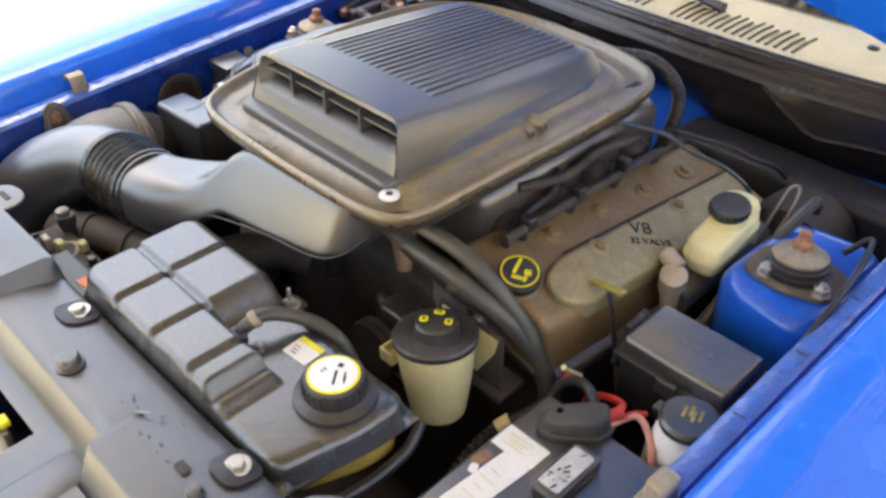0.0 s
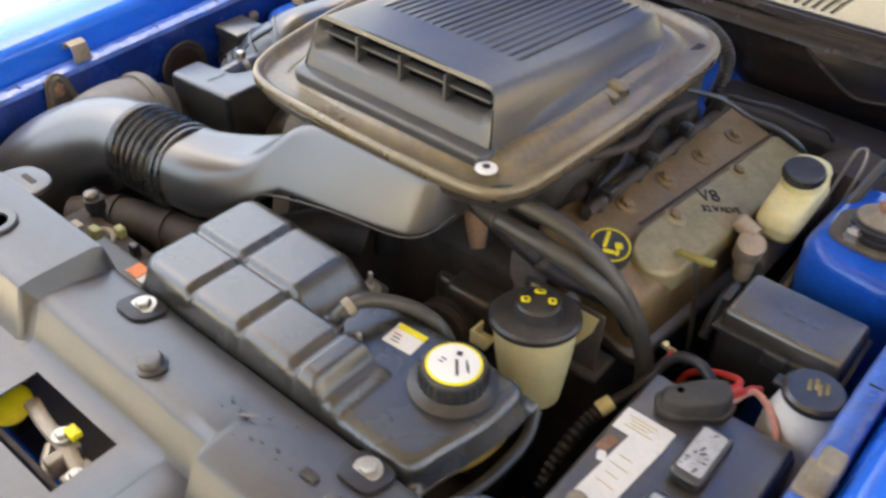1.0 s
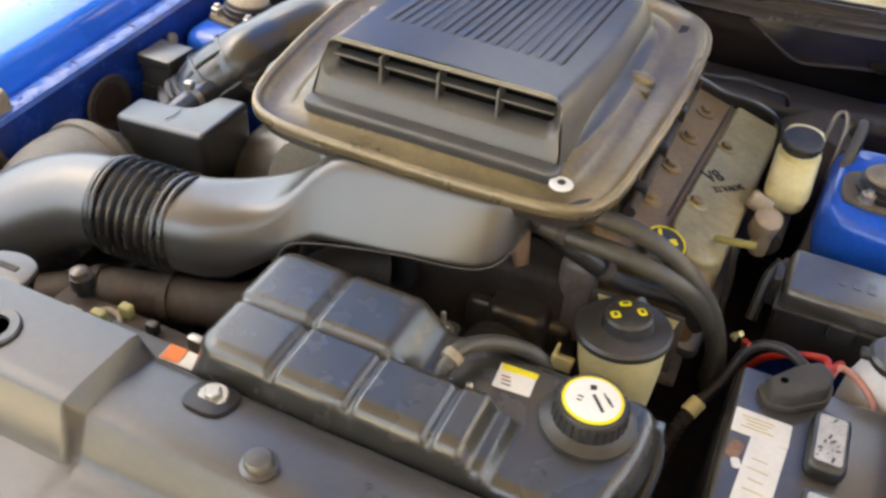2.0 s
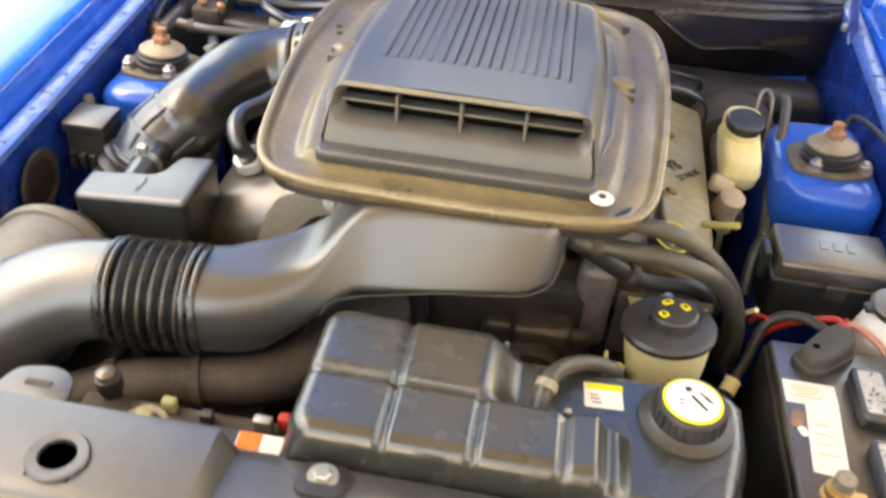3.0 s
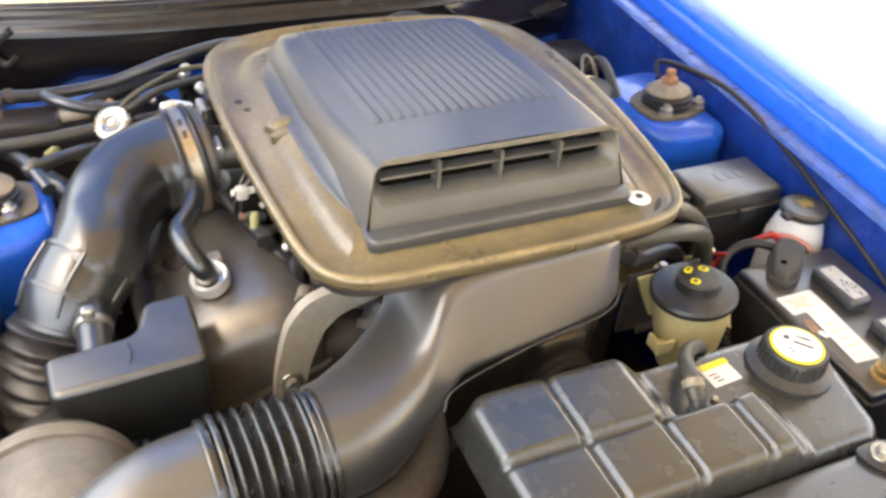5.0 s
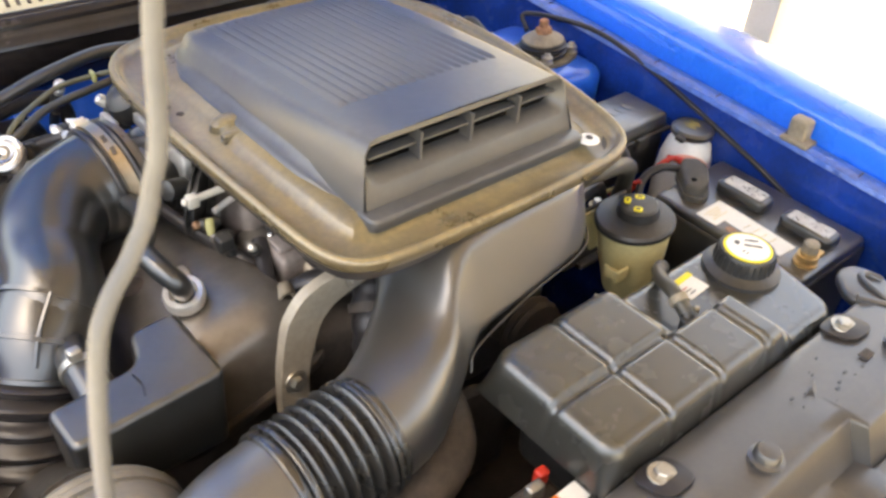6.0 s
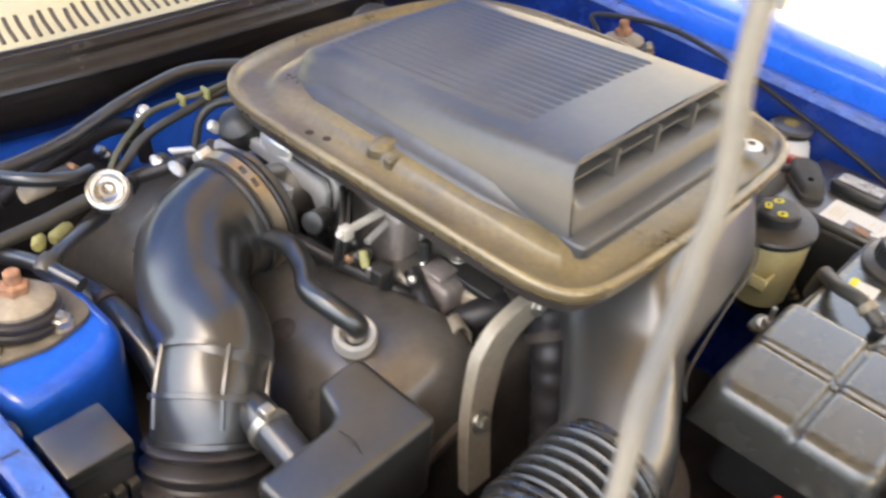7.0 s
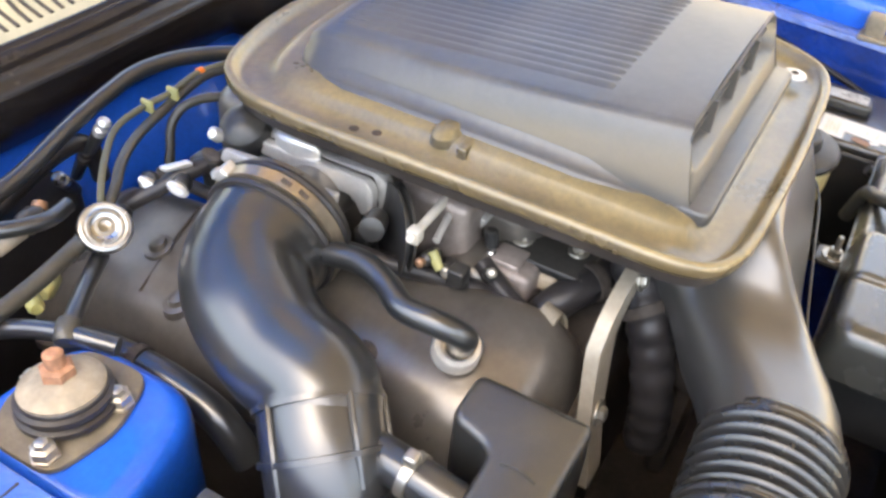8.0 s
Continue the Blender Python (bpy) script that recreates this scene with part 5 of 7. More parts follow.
for y in (-0.478, -0.588):
    vc = part("vent_cap", prism(rounded([(0.487, y - 0.042), (0.527, y - 0.042), (0.527, y + 0.042), (0.487, y + 0.042)], 0.012, 6), 0.7965, 0.816, 0.006, 3), M_BOX, bt, "raised vent cap with a scuffed white top")
    worn = material("scuffed_white_label", (0.80, 0.80, 0.76), 0.55, vary=0.15, dust=(0.05, 0.05, 0.05), dust_amount=0.85, dust_scale=38, bump=0.1) if y > -0.5 else worn
    label_plate("worn_label", (0.507, y, 0.8162), 0.028, 0.066, worn, vc, 0, r=0.004)
    for k in range(13):
        label_plate("scratch", (0.507 + random.uniform(-0.013, 0.013), y + random.uniform(-0.031, 0.031), 0.81705), random.uniform(0.002, 0.009), random.uniform(0.001, 0.003), M_BOX, vc, random.uniform(10, 80), thick=0.0003, r=0.0004)
COVER = [(0.427, -0.424), (0.440, -0.447), (0.462, -0.444), (0.500, -0.412), (0.503, -0.388), (0.486, -0.369), (0.462, -0.384)]
tcov = part("terminal_cover", join(
    bent(prism(rounded(COVER, 0.007, 5), 0.796, 0.824, 0.006, 3), lambda x, y, z: (0.466 + (x - 0.466) * (1 - 4 * (z - 0.796)), -0.408 + (y + 0.408) * (1 - 4 * (z - 0.796)), z + 0.12 * (x - 0.466) * (z > 0.81))),
    bent(prism(rounded(COVER, 0.007, 5), 0.796, 0.806, 0.002, 2), lambda x, y, z: (0.466 + (x - 0.466) * 1.07, -0.408 + (y + 0.408) * 1.07, z))), M_BOOT, bt, "dusty black rubber terminal cover")
# near-black eye and crease carry their shade in the colour
part("cover_eye", lathe([(0.0045, 0), (0.0045, 0.0012), (0.002, 0.0016)], 10, (0.450, -0.421, 0.8212), (-0.12, 0, 1)), M_SHADE, tcov)
part("crease_shade", tube([(0.489, -0.417, 0.822), (0.492, -0.415, 0.812), (0.494, -0.413, 0.802)], 0.0012, 6, 4), M_SHADE, tcov)
tp = part("terminal", lathe([(0.017, 0), (0.017, 0.004), (0.0115, 0.006), (0.0115, 0.020), (0.0105, 0.021)], 20, (0.444, -0.622, 0.797)), M_BRASS, bt, "tarnished brass terminal post")
part("terminal_top", lathe([(0.0108, 0.020), (0.0112, 0.022), (0.0108, 0.033), (0.008, 0.036), (0.003, 0.0365)], 20, (0.444, -0.622, 0.797)), M_MOUNT, tp, "greyed lead top")
part("terminal_clamp", join(bent(lathe([(0.0118, 0.006), (0.0150, 0.007), (0.0150, 0.015), (0.0118, 0.016)], 20), lambda x, y, z: (0.444 + x, -0.622 + y, 0.797 + z)), box(0.450, 0.470, -0.634, -0.622, 0.804, 0.812, 0.002)), M_BRASS, tp)
for pts, r, mat, nm in (([(0.486, -0.384, 0.814), (0.493, -0.362, 0.812), (0.486, -0.350, 0.808), (0.457, -0.342, 0.792), (0.428, -0.330, 0.760), (0.412, -0.318, 0.715)], 0.0046, M_RED, "red_cable"),
                        ([(0.492, -0.386, 0.810), (0.500, -0.366, 0.806), (0.504, -0.348, 0.802), (0.511, -0.333, 0.795)], 0.0042, M_RED, "red_cable"),
                        ([(0.496, -0.384, 0.806), (0.506, -0.352, 0.803), (0.519, -0.350, 0.801), (0.536, -0.361, 0.797), (0.550, -0.375, 0.789), (0.556, -0.388, 0.77), (0.556, -0.40, 0.73)], 0.0042, M_PINK, "pink_cable")):
    part(nm, tube(pts, r, 10, 7), mat, bt)
part("cable_boot", tube([(0.484, -0.392, 0.812), (0.497, -0.364, 0.809)], [0.011, 0.007], 12, 3), M_RED, bt)

# ---- fuse box ----
fb = thing("fuse_box", (0.503, -0.225, 0.72), "black fuse box with a flat dusty lid", "box")
part("box_body", box(0.428, 0.578, -0.272, -0.178, 0.72, 0.802, 0.006), M_BLACK, fb)
part("lid", join(box(0.425, 0.580, -0.276, -0.176, 0.800, 0.829, 0.007, 3, taper=0.004)), M_DUSTLID, fb, "dusty textured lid")
part("lid_flange", box(0.421, 0.584, -0.280, -0.172, 0.797, 0.803, 0.002, 2), M_BLACK, fb)
part("latch", box(0.412, 0.424, -0.245, -0.210, 0.775, 0.820, 0.003), M_BLACK, fb)
part("latch", box(0.490, 0.520, -0.286, -0.276, 0.785, 0.808, 0.003), M_BLACK, fb)
for k in range(3):
    label_plate("lid_mark", (0.490 + 0.018 * k, -0.222, 0.8292), 0.010, 0.020, M_DUSTLID, fb, 0, r=0.001)
part("box_bracket", tube([(0.418, -0.20, 0.815), (0.408, -0.215, 0.79), (0.405, -0.24, 0.74)], 0.008, 8, 5), M_BLACK, fb)

# ---- washer bottle ----
wb = thing("washer_bottle", (0.56, -0.335, 0.66), "white washer fluid bottle with a black cap", "bottle")
part("bottle_body", lathe([(0.038, 0.0), (0.044, 0.006), (0.045, 0.07), (0.043, 0.105), (0.036, 0.132), (0.031, 0.14), (0.030, 0.15)], 32, (0.565, -0.331, 0.672)), M_WHITE, wb)
wc = part("cap", lathe([(0.033, 0), (0.035, 0.002), (0.035, 0.009), (0.031, 0.013), (0.010, 0.0145)], 32, (0.565, -0.331, 0.820)), M_BOX, wb, "dusty black cap with a worn yellow print")
for k in range(4):
    label_plate("print_bar", (0.557 + 0.006 * k, -0.331 + 0.006 * (k % 2), 0.8348), 0.004, 0.018, material("worn_gold_print", (0.30, 0.24, 0.08), 0.6) if k == 0 else bpy.data.materials["worn_gold_print"], wc, 15, r=0.0006)
part("cap_tab", box(0.522, 0.538, -0.344, -0.327, 0.820, 0.828, 0.003), M_BLACK, wb)

# ---- relay box on the inner wing ----
rb = thing("relay_box", (-0.565, -0.195, 0.78), "small black relay box with a grey lid", "box")
part("box_body", box(-0.590, -0.530, -0.226, -0.168, 0.788, 0.836, 0.004), M_BLACK, rb)
part("lid", box(-0.592, -0.528, -0.229, -0.166, 0.834, 0.851, 0.003, 2), M_BOX, rb, "flat dusty grey-green lid")
for k in range(4):
    part("connector", box(-0.587 + 0.015 * k, -0.576 + 0.015 * k, -0.234, -0.224, 0.778, 0.803, 0.002, 2), M_BLACK, rb)
part("bracket_screw", lathe([(0.010, 0), (0.010, 0.006), (0.005, 0.008)], 8, (-0.600, -0.135, 0.835), (1, 0, 0.3)), M_MOUNT, rb)

# ---- strut mounts ----
for side in (1, -1):
    sm = thing("strut_mount", (side * 0.52, 0.0, 0.842), "greyed strut top mount with a rusty centre nut", "strut mount", "strut mounts")
    c = Vector((0.526, -0.022, 0.845)) if side > 0 else Vector((-0.529, -0.015, 0.842))
    k = 0.82 if side > 0 else 0.80
    plate = rounded([(c.x + k * dx, c.y + k * dy) for dx, dy in ((-0.072, -0.052), (0.006, -0.066), (0.078, -0.040), (0.070, 0.050), (-0.02, 0.068), (-0.074, 0.036))], 0.020, 6)
    ax = (-side * 0.06, 0.08, 1)
    at = (c.x, c.y, 0.8475)
    part("base_plate", prism(plate, 0.8415, 0.8485, 0.002, 2), M_PLATE, sm, "grimy dark base plate")
    part("rubber_ring", lathe([(r * k, h) for r, h in ((0.050, 0.0), (0.053, 0.004), (0.053, 0.008), (0.048, 0.010), (0.048, 0.012), (0.051, 0.014), (0.051, 0.018), (0.046, 0.020), (0.046, 0.023), (0.044, 0.025))], 36, at, ax), M_RUBBER, sm, "black ribbed rubber ring")
    part("cap_disc", lathe([(r * k, h) for r, h in ((0.043, 0.022), (0.045, 0.024), (0.045, 0.027), (0.040, 0.030), (0.028, 0.035), (0.016, 0.038))], 36, at, ax), M_MOUNT, sm, "dull domed cap disc")
    part("centre_nut", join(lathe([(0.015, 0.034), (0.015, 0.046), (0.012, 0.048)], 6, at, ax), lathe([(0.0085, 0.046), (0.0085, 0.060), (0.006, 0.062)], 12, at, ax)), M_RUST, sm, "rusty centre nut and rod")
    for dx, dy in ((-0.032 * side, -0.041), (0.056 * side, -0.030), (0.0, 0.050)):
        part("stud_nut", lathe([(0.013, 0), (0.013, 0.002), (0.011, 0.0025), (0.011, 0.011), (0.0075, 0.013), (0.006, 0.017), (0.004, 0.018)], 6, (c.x + k * dx, c.y + k * dy, 0.8485)), M_STEEL, sm)

# ---- engine ----
en = thing("engine", (0, 0, 0.26), "dirty V8 engine with tan-grey cam covers", "engine")
part("block", join(box(-0.30, 0.30, -0.30, 0.22, 0.26, 0.68, 0.02), box(-0.20, 0.20, -0.36, -0.28, 0.30, 0.80, 0.02)), M_DARK, en, "grimy dark engine block")


def cam_cover(side):
    """A long rounded cover, tilted outwards and falling to the rear."""
    def place(x, y, z):
        # local: x across (outwards), y along, z up
        px = 0.257 + x + 0.075 * (y + 0.3) * 0.6
        return (side * px, y, 0.828 + z - 0.32 * x - 0.085 * (y + 0.25))
    outline_ = rounded([(-0.085, -0.315), (0.085, -0.315), (0.085, 0.235), (-0.085, 0.235)], 0.026, 6)
    base_ = bent(prism(outline_, -0.10, 0.0, 0.018, 6), place)
    name = "cam_cover"
    cover = part(name, base_, M_VALVEBROWN if side > 0 else M_DULLALU, en, "tan-grey cast cam cover" if side > 0 else "brown-grey cast cam cover", smooth=50)
    # dark strip laid on the cover for the shade down its valley
    gutter_shade = bent(prism(rounded([(-0.0022, -0.19), (0.0022, -0.19), (0.0022, 0.23), (-0.0022, 0.23)], 0.001, 3), -0.002, 0.0008, 0.0006, 1), place)
    part("gutter_shade", gutter_shade, M_DARK, cover)
    lid_ = rounded([(0.010, -0.215), (0.026, -0.258), (0.062, -0.270), (0.088, -0.240), (0.088, 0.215), (0.010, 0.215)], [0.02, 0.02, 0.02, 0.02, 0.012, 0.012], 6)
    plate_ = part("coil_cover", bent(prism(lid_, -0.02, 0.013, 0.007, 4), place), M_VALVE if side > 0 else M_DULLALU, cover, "raised coil cover plate")
    for k in range(4):
        y = -0.175 + k * 0.107
        boss = part("bolt_boss", bent(lathe([(0.017, -0.006), (0.016, 0.0025), (0.013, 0.004), (0.006, 0.004)], 18, (0, 0, 0)), lambda a, b, c: place(a - 0.030, b + y, c)), M_VALVEBROWN, cover)
        part("cover_bolt", bent(lathe([(0.0082, 0.003), (0.0082, 0.009), (0.006, 0.011)], 6, (0, 0, 0)), lambda a, b, c: place(a - 0.030, b + y, c)), M_VALVEBROWN, boss)
    for y in (-0.139, 0.052):
        boss = part("bolt_boss", bent(lathe([(0.017, 0.0), (0.0165, 0.0125), (0.0145, 0.0145), (0.006, 0.0145)], 18, (0, 0, 0)), lambda a, b, c: place(a + 0.026, b + y, c)), M_VALVE, cover)
        part("cover_bolt", bent(lathe([(0.0085, 0.013), (0.0085, 0.019), (0.006, 0.021)], 6, (0, 0, 0)), lambda a, b, c: place(a + 0.026, b + y, c)), M_VALVEBROWN, boss)
    part("cover_skirt", bent(prism(rounded([(-0.090, -0.322), (0.098, -0.322), (0.098, 0.242), (-0.090, 0.242)], 0.024, 6), -0.10, -0.084, 0.004, 2), place), M_DULLALU, cover)
    return cover, place


cover_r, place_r = cam_cover(1)


def place_l(x, y, z):
    """The other bank: x across (outwards), y along, z up from the crown."""
    px = 0.272 + x + 0.045 * (y + 0.3)
    return (-px, y, 0.846 + z - 0.30 * x - 0.11 * (y + 0.25))


def smooth_cover():
    rings = []
    for y, f in ((-0.362, 0.0), (-0.360, 0.18), (-0.354, 0.42), (-0.343, 0.66), (-0.325, 0.86), (-0.30, 0.97), (-0.26, 1.0), (-0.1, 1.0), (0.05, 1.0), (0.19, 1.0), (0.225, 0.93), (0.245, 0.75), (0.255, 0.4), (0.257, 0.0)):
        ring_ = []
        for k in range(25):
            a = math.pi * k / 24
            c, s_ = math.cos(a), math.sin(a)
            ex = abs(c) ** 0.62 * (1 if c > 0 else -1)
            ez = abs(s_) ** 0.62
            ring_.append(place_l(ex * 0.092 * (0.86 + 0.14 * f), y, -0.105 + 0.105 * ez * f))
        rings.append(ring_)
    return loft(rings, (False, False), closed=False)


cover_l = part("cam_cover", smooth_cover(), M_DULLALU, en, "smooth brown-grey cast cam cover", smooth=70)
part("cover_skirt", bent(prism(rounded([(-0.098, -0.37), (0.100, -0.37), (0.100, 0.262), (-0.098, 0.262)], 0.03, 6), -0.118, -0.102, 0.004, 2), place_l), M_DARK, cover_l)
for x, y in ((0.058, 0.044), (0.012, 0.11), (0.07, -0.16)):
    part("cover_bolt", bent(lathe([(0.016, -0.006), (0.016, 0.004), (0.010, 0.005), (0.009, 0.012), (0.005, 0.013)], 14, (0, 0, 0)), lambda p, q, r: place_l(p + x, q + y, r - 0.008 * (x > 0.05))), M_DULLALU, cover_l)
part("cover_joint", bent(tube([(-0.05, 0.105, 0.0005), (0.0, 0.10, 0.001), (0.06, 0.095, -0.006)], 0.0016, 6, 5), place_l), M_DARK, cover_l)
letters("V8", 0.034, place_r(0.030, -0.050, 0.0140), 54, M_DARK, cover_r, tilt=(0.30, 0.08, 1))
letters("32 VALVE", 0.0165, place_r(0.056, -0.058, 0.0140), 54, M_DARK, cover_r, tilt=(0.30, 0.08, 1))

oc = part("oil_filler_cap", lathe([(0.019, -0.035), (0.019, 0.0), (0.0285, 0.002), (0.030, 0.005), (0.030, 0.016), (0.027, 0.020), (0.022, 0.0205)], 32, (0.273, -0.297, 0.842), (0.22, -0.16, 1)), M_BLACK, en, "black oil filler cap with a yellow printed ring")
tiltv = Vector((0.22, -0.16, 1)).normalized()
oo = Vector((0.273, -0.297, 0.842)) + tiltv * 0.0206
ringm = loft([[oo + (Vector((0.22, -0.16, 1)).normalized().to_track_quat("Z", "Y").to_matrix() @ Vector((r * math.cos(2 * math.pi * k / 36), r * math.sin(2 * math.pi * k / 36), h))) for k in range(36)] for r, h in ((0.0262, 0.0), (0.0262, 0.0008), (0.0238, 0.0008), (0.0238, 0.0))], (False, False))
part("yellow_ring", ringm, M_YELLOW, oc)
for dx, dy, w, h, r in ((-0.008, 0.004, 0.005, 0.028, 20), (0.009, 0.006, 0.010, 0.010, 40), (0.004, -0.010, 0.016, 0.006, 30), (0.013, -0.004, 0.005, 0.010, 20)):
    label_plate("cap_mark", oo + Vector((dx, dy, -0.22 * dx + 0.16 * dy + 0.0002)), w, h, M_YELLOW, oc, r, tiltv, r=0.002)
part("filler_neck", lathe([(0.034, -0.06), (0.030, -0.02), (0.026, 0.0)], 24, (0.269, -0.291, 0.835), (0.22, -0.16, 1)), M_VALVE, en)
# dipstick
dp = part("dipstick", tube([(0.368, -0.16, 0.60), (0.366, -0.19, 0.74), (0.358, -0.204, 0.812), (0.355, -0.206, 0.826)], 0.004, 8, 6), M_STEEL, en)
part("handle", bent(box(-0.007, 0.007, -0.028, 0.028, -0.0035, 0.0035, 0.003, 2), lambda x, y, z: (0.355 + y * 0.95 + x * 0.1, -0.206 + y * 0.06 + x * 0.9, 0.826 + z + 0.08 * y)), M_OLIVE, dp, "dull yellow dipstick handle")
# front cover, water outlet and pulleys, mostly in shadow
part("front_cover", join(box(0.05, 0.20, -0.375, -0.30, 0.58, 0.735, 0.018), box(0.09, 0.17, -0.40, -0.34, 0.66, 0.755, 0.014)), M_DULLALU, en, "dirty aluminium front cover")
part("idler_pulley", lathe([(0.012, 0.0), (0.045, 0.004), (0.048, 0.012), (0.042, 0.018), (0.048, 0.024), (0.045, 0.03), (0.012, 0.034)], 32, (0.12, -0.44, 0.70), (0, 1, 0)), M_DARK, en)
part("pulley", lathe([(0.02, 0.0), (0.075, 0.006), (0.078, 0.02), (0.072, 0.028), (0.02, 0.034)], 36, (-0.02, -0.46, 0.60), (0, 1, 0)), M_DARK, en)
part("sender_bracket", tube([(0.092, -0.340, 0.905), (0.100, -0.348, 0.870), (0.110, -0.356, 0.836), (0.120, -0.364, 0.808)], [0.019, 0.019, 0.015, 0.010], 10, 5, flat=0.3), M_COPPER, en, "tan-brown bent sender bracket")
part("water_outlet", box(0.165, 0.215, -0.36, -0.325, 0.70, 0.835, 0.014), M_CAST, en, "grey cast water outlet")
# intake manifold below the tray
man = part("intake_manifold", box(-0.135, 0.17, -0.26, 0.18, 0.68, 0.905, 0.03), M_DULLALU, en, "cast aluminium intake manifold", smooth=50)
for sx in (-1, 1):
    for y in (-0.21, -0.11, -0.01, 0.09):
        part("runner", box(sx * 0.165 - 0.035, sx * 0.165 + 0.035, y - 0.028, y + 0.028, 0.76, 0.86, 0.02), M_DARK if sx > 0 else M_DULLALU, man)
for sx in (-1, 1):
    rail_ = part("fuel_rail", tube([(sx * 0.222, -0.27, 0.868 if sx > 0 else 0.838), (sx * 0.222, 0.18, 0.85 if sx > 0 else 0.83)], 0.008, 14, 4), M_DARK, en)
    for k in range(4):
        y = -0.22 + k * 0.11
        part("injector", join(lathe([(0.009, 0), (0.010, 0.012), (0.008, 0.03), (0.009, 0.045)], 12, (sx * 0.205, y, 0.825), (sx * 0.3, 0, 1)), box(sx * 0.222 - 0.010, sx * 0.222 + 0.010, y - 0.009, y + 0.009, 0.862, 0.882, 0.003)), M_BLACK, rail_)
# plate under the tray that carries it
part("support_plate", box(-0.15, 0.15, -0.30, 0.08, 0.905, 0.945, 0.01), M_DARK, en)
# breather on the cam cover
pr = part("breather_ring", lathe([(0.019, -0.014), (0.0235, -0.010), (0.0235, 0.002), (0.0215, 0.005), (0.0165, 0.0045), (0.015, -0.008)], 28, (-0.297, -0.262, 0.860), (-0.25, -0.25, 1)), M_BRIGHT, en, "pale breather collar")
part("collar_lug", box(-0.292, -0.276, -0.240, -0.222, 0.854, 0.868, 0.004), M_ALU, pr)
part("breather_hose", tube([(-0.298, -0.264, 0.862), (-0.306, -0.272, 0.886), (-0.318, -0.250, 0.902), (-0.318, -0.215, 0.902), (-0.300, -0.185, 0.902), (-0.288, -0.150, 0.902), (-0.285, -0.11, 0.892), (-0.275, -0.09, 0.88)], 0.0125, 16, 7), M_HOSE, en, "bent rubber breather hose")
part("plug_hole", lathe([(0.014, 0.0), (0.015, 0.002), (0.012, 0.0025)], 18, place_l(0.045, -0.175, -0.003), (-0.3, 0, 1)), M_DARK, cover_l)

# ---- throttle body ----
def upright(outline, x0, x1, bev=0.002, r=0.006):
    """A cast plate standing across the car: outline in y and z, thick along x."""
    return bent(prism(rounded(outline, r, 5), 0.0, x1 - x0, bev, 2), lambda u, v, w: (x1 - w, u, v))


tb = part("throttle_body", join(box(-0.192, -0.150, -0.116, 0.030, 0.83, 0.920, 0.010), lathe([(0.046, 0.0), (0.040, 0.012), (0.034, 0.05), (0.036, 0.075)], 32, (-0.250, -0.040, 0.886), (1, 0, 0))), M_DULLALU, en, "cast aluminium throttle body with linkage")
part("flange", lathe([(0.062, -0.010), (0.070, -0.008), (0.070, -0.001), (0.064, 0.001), (0.064, 0.004), (0.055, 0.006)], 40, RING + RAX * 0.026, RAX), M_DULLALU, tb, "grooved dull cast flange")
FRONT = [(0.030, 0.926), (-0.103, 0.929), (-0.112, 0.917), (-0.110, 0.888), (-0.096, 0.884), (-0.086, 0.903), (0.033, 0.910)]
lid = part("throttle_lid", upright(FRONT, -0.2115, -0.2005, 0.0025, [0.004, 0.007, 0.007, 0.004, 0.004, 0.007, 0.004]), M_BRIGHT, tb, "bright cast throttle lid with a stepped edge")
BACK = [(0.032, 0.930), (-0.024, 0.9330), (-0.044, 0.9265), (-0.106, 0.9315), (-0.1185, 0.922), (-0.117, 0.893), (-0.104, 0.880), (0.032, 0.900)]
part("lid_step", upright(BACK, -0.1965, -0.182, 0.0025), M_ALU, lid)
part("lid_groove", upright([(0.029, 0.925), (-0.104, 0.927), (-0.110, 0.89), (0.029, 0.905)], -0.2005, -0.1965, 0.001), M_DARK, lid)
part("lid_boss", bent(lathe([(0.0, 0.009), (0.5, 0.008), (0.85, 0.005), (1.0, 0.0), (1.0, -0.012)], 28), lambda x, y, z: (-0.203 + x * 0.0085, -0.012 + y * 0.029, 0.9365 + z)), M_BRIGHT, lid, "polished oval boss")
for ear in ([(-0.040, 0.905), (-0.052, 0.925), (-0.0915, 0.928), (-0.087, 0.905)], [(0.008, 0.930), (0.052, 0.926), (0.058, 0.912), (0.020, 0.895)]):
    part("flange_ear", upright(ear, -0.246, -0.238, 0.002, 0.004), M_ALU, tb)
part("cast_wall", join(box(-0.182, -0.135, -0.205, -0.119, 0.80, 0.918, 0.010), box(-0.175, -0.150, -0.160, -0.122, 0.90, 0.926, 0.006)), M_CAST, tb, "pinkish grey cast wall")
link = part("linkage", join(tube([(-0.236, -0.176, 0.913), (-0.20, -0.175, 0.914), (-0.150, -0.173, 0.914)], 0.0048, 10, 4), bent(box(-0.007, 0.008, -0.007, 0.007, -0.008, 0.008, 0.003, 2), lambda x, y, z: (-0.236 + x, -0.176 + y, 0.912 + z)), lathe([(0.0035, 0.0), (0.005, 0.002), (0.0035, 0.004)], 12, (-0.244, -0.177, 0.914), (-1, 0, 0.3))), M_LINK, tb, "pale plastic throttle link")
part("linkage", tube([(-0.216, -0.189, 0.897), (-0.185, -0.184, 0.903), (-0.150, -0.178, 0.911)], 0.0042, 10, 4), M_ALU, tb, "bare alloy throttle rod")
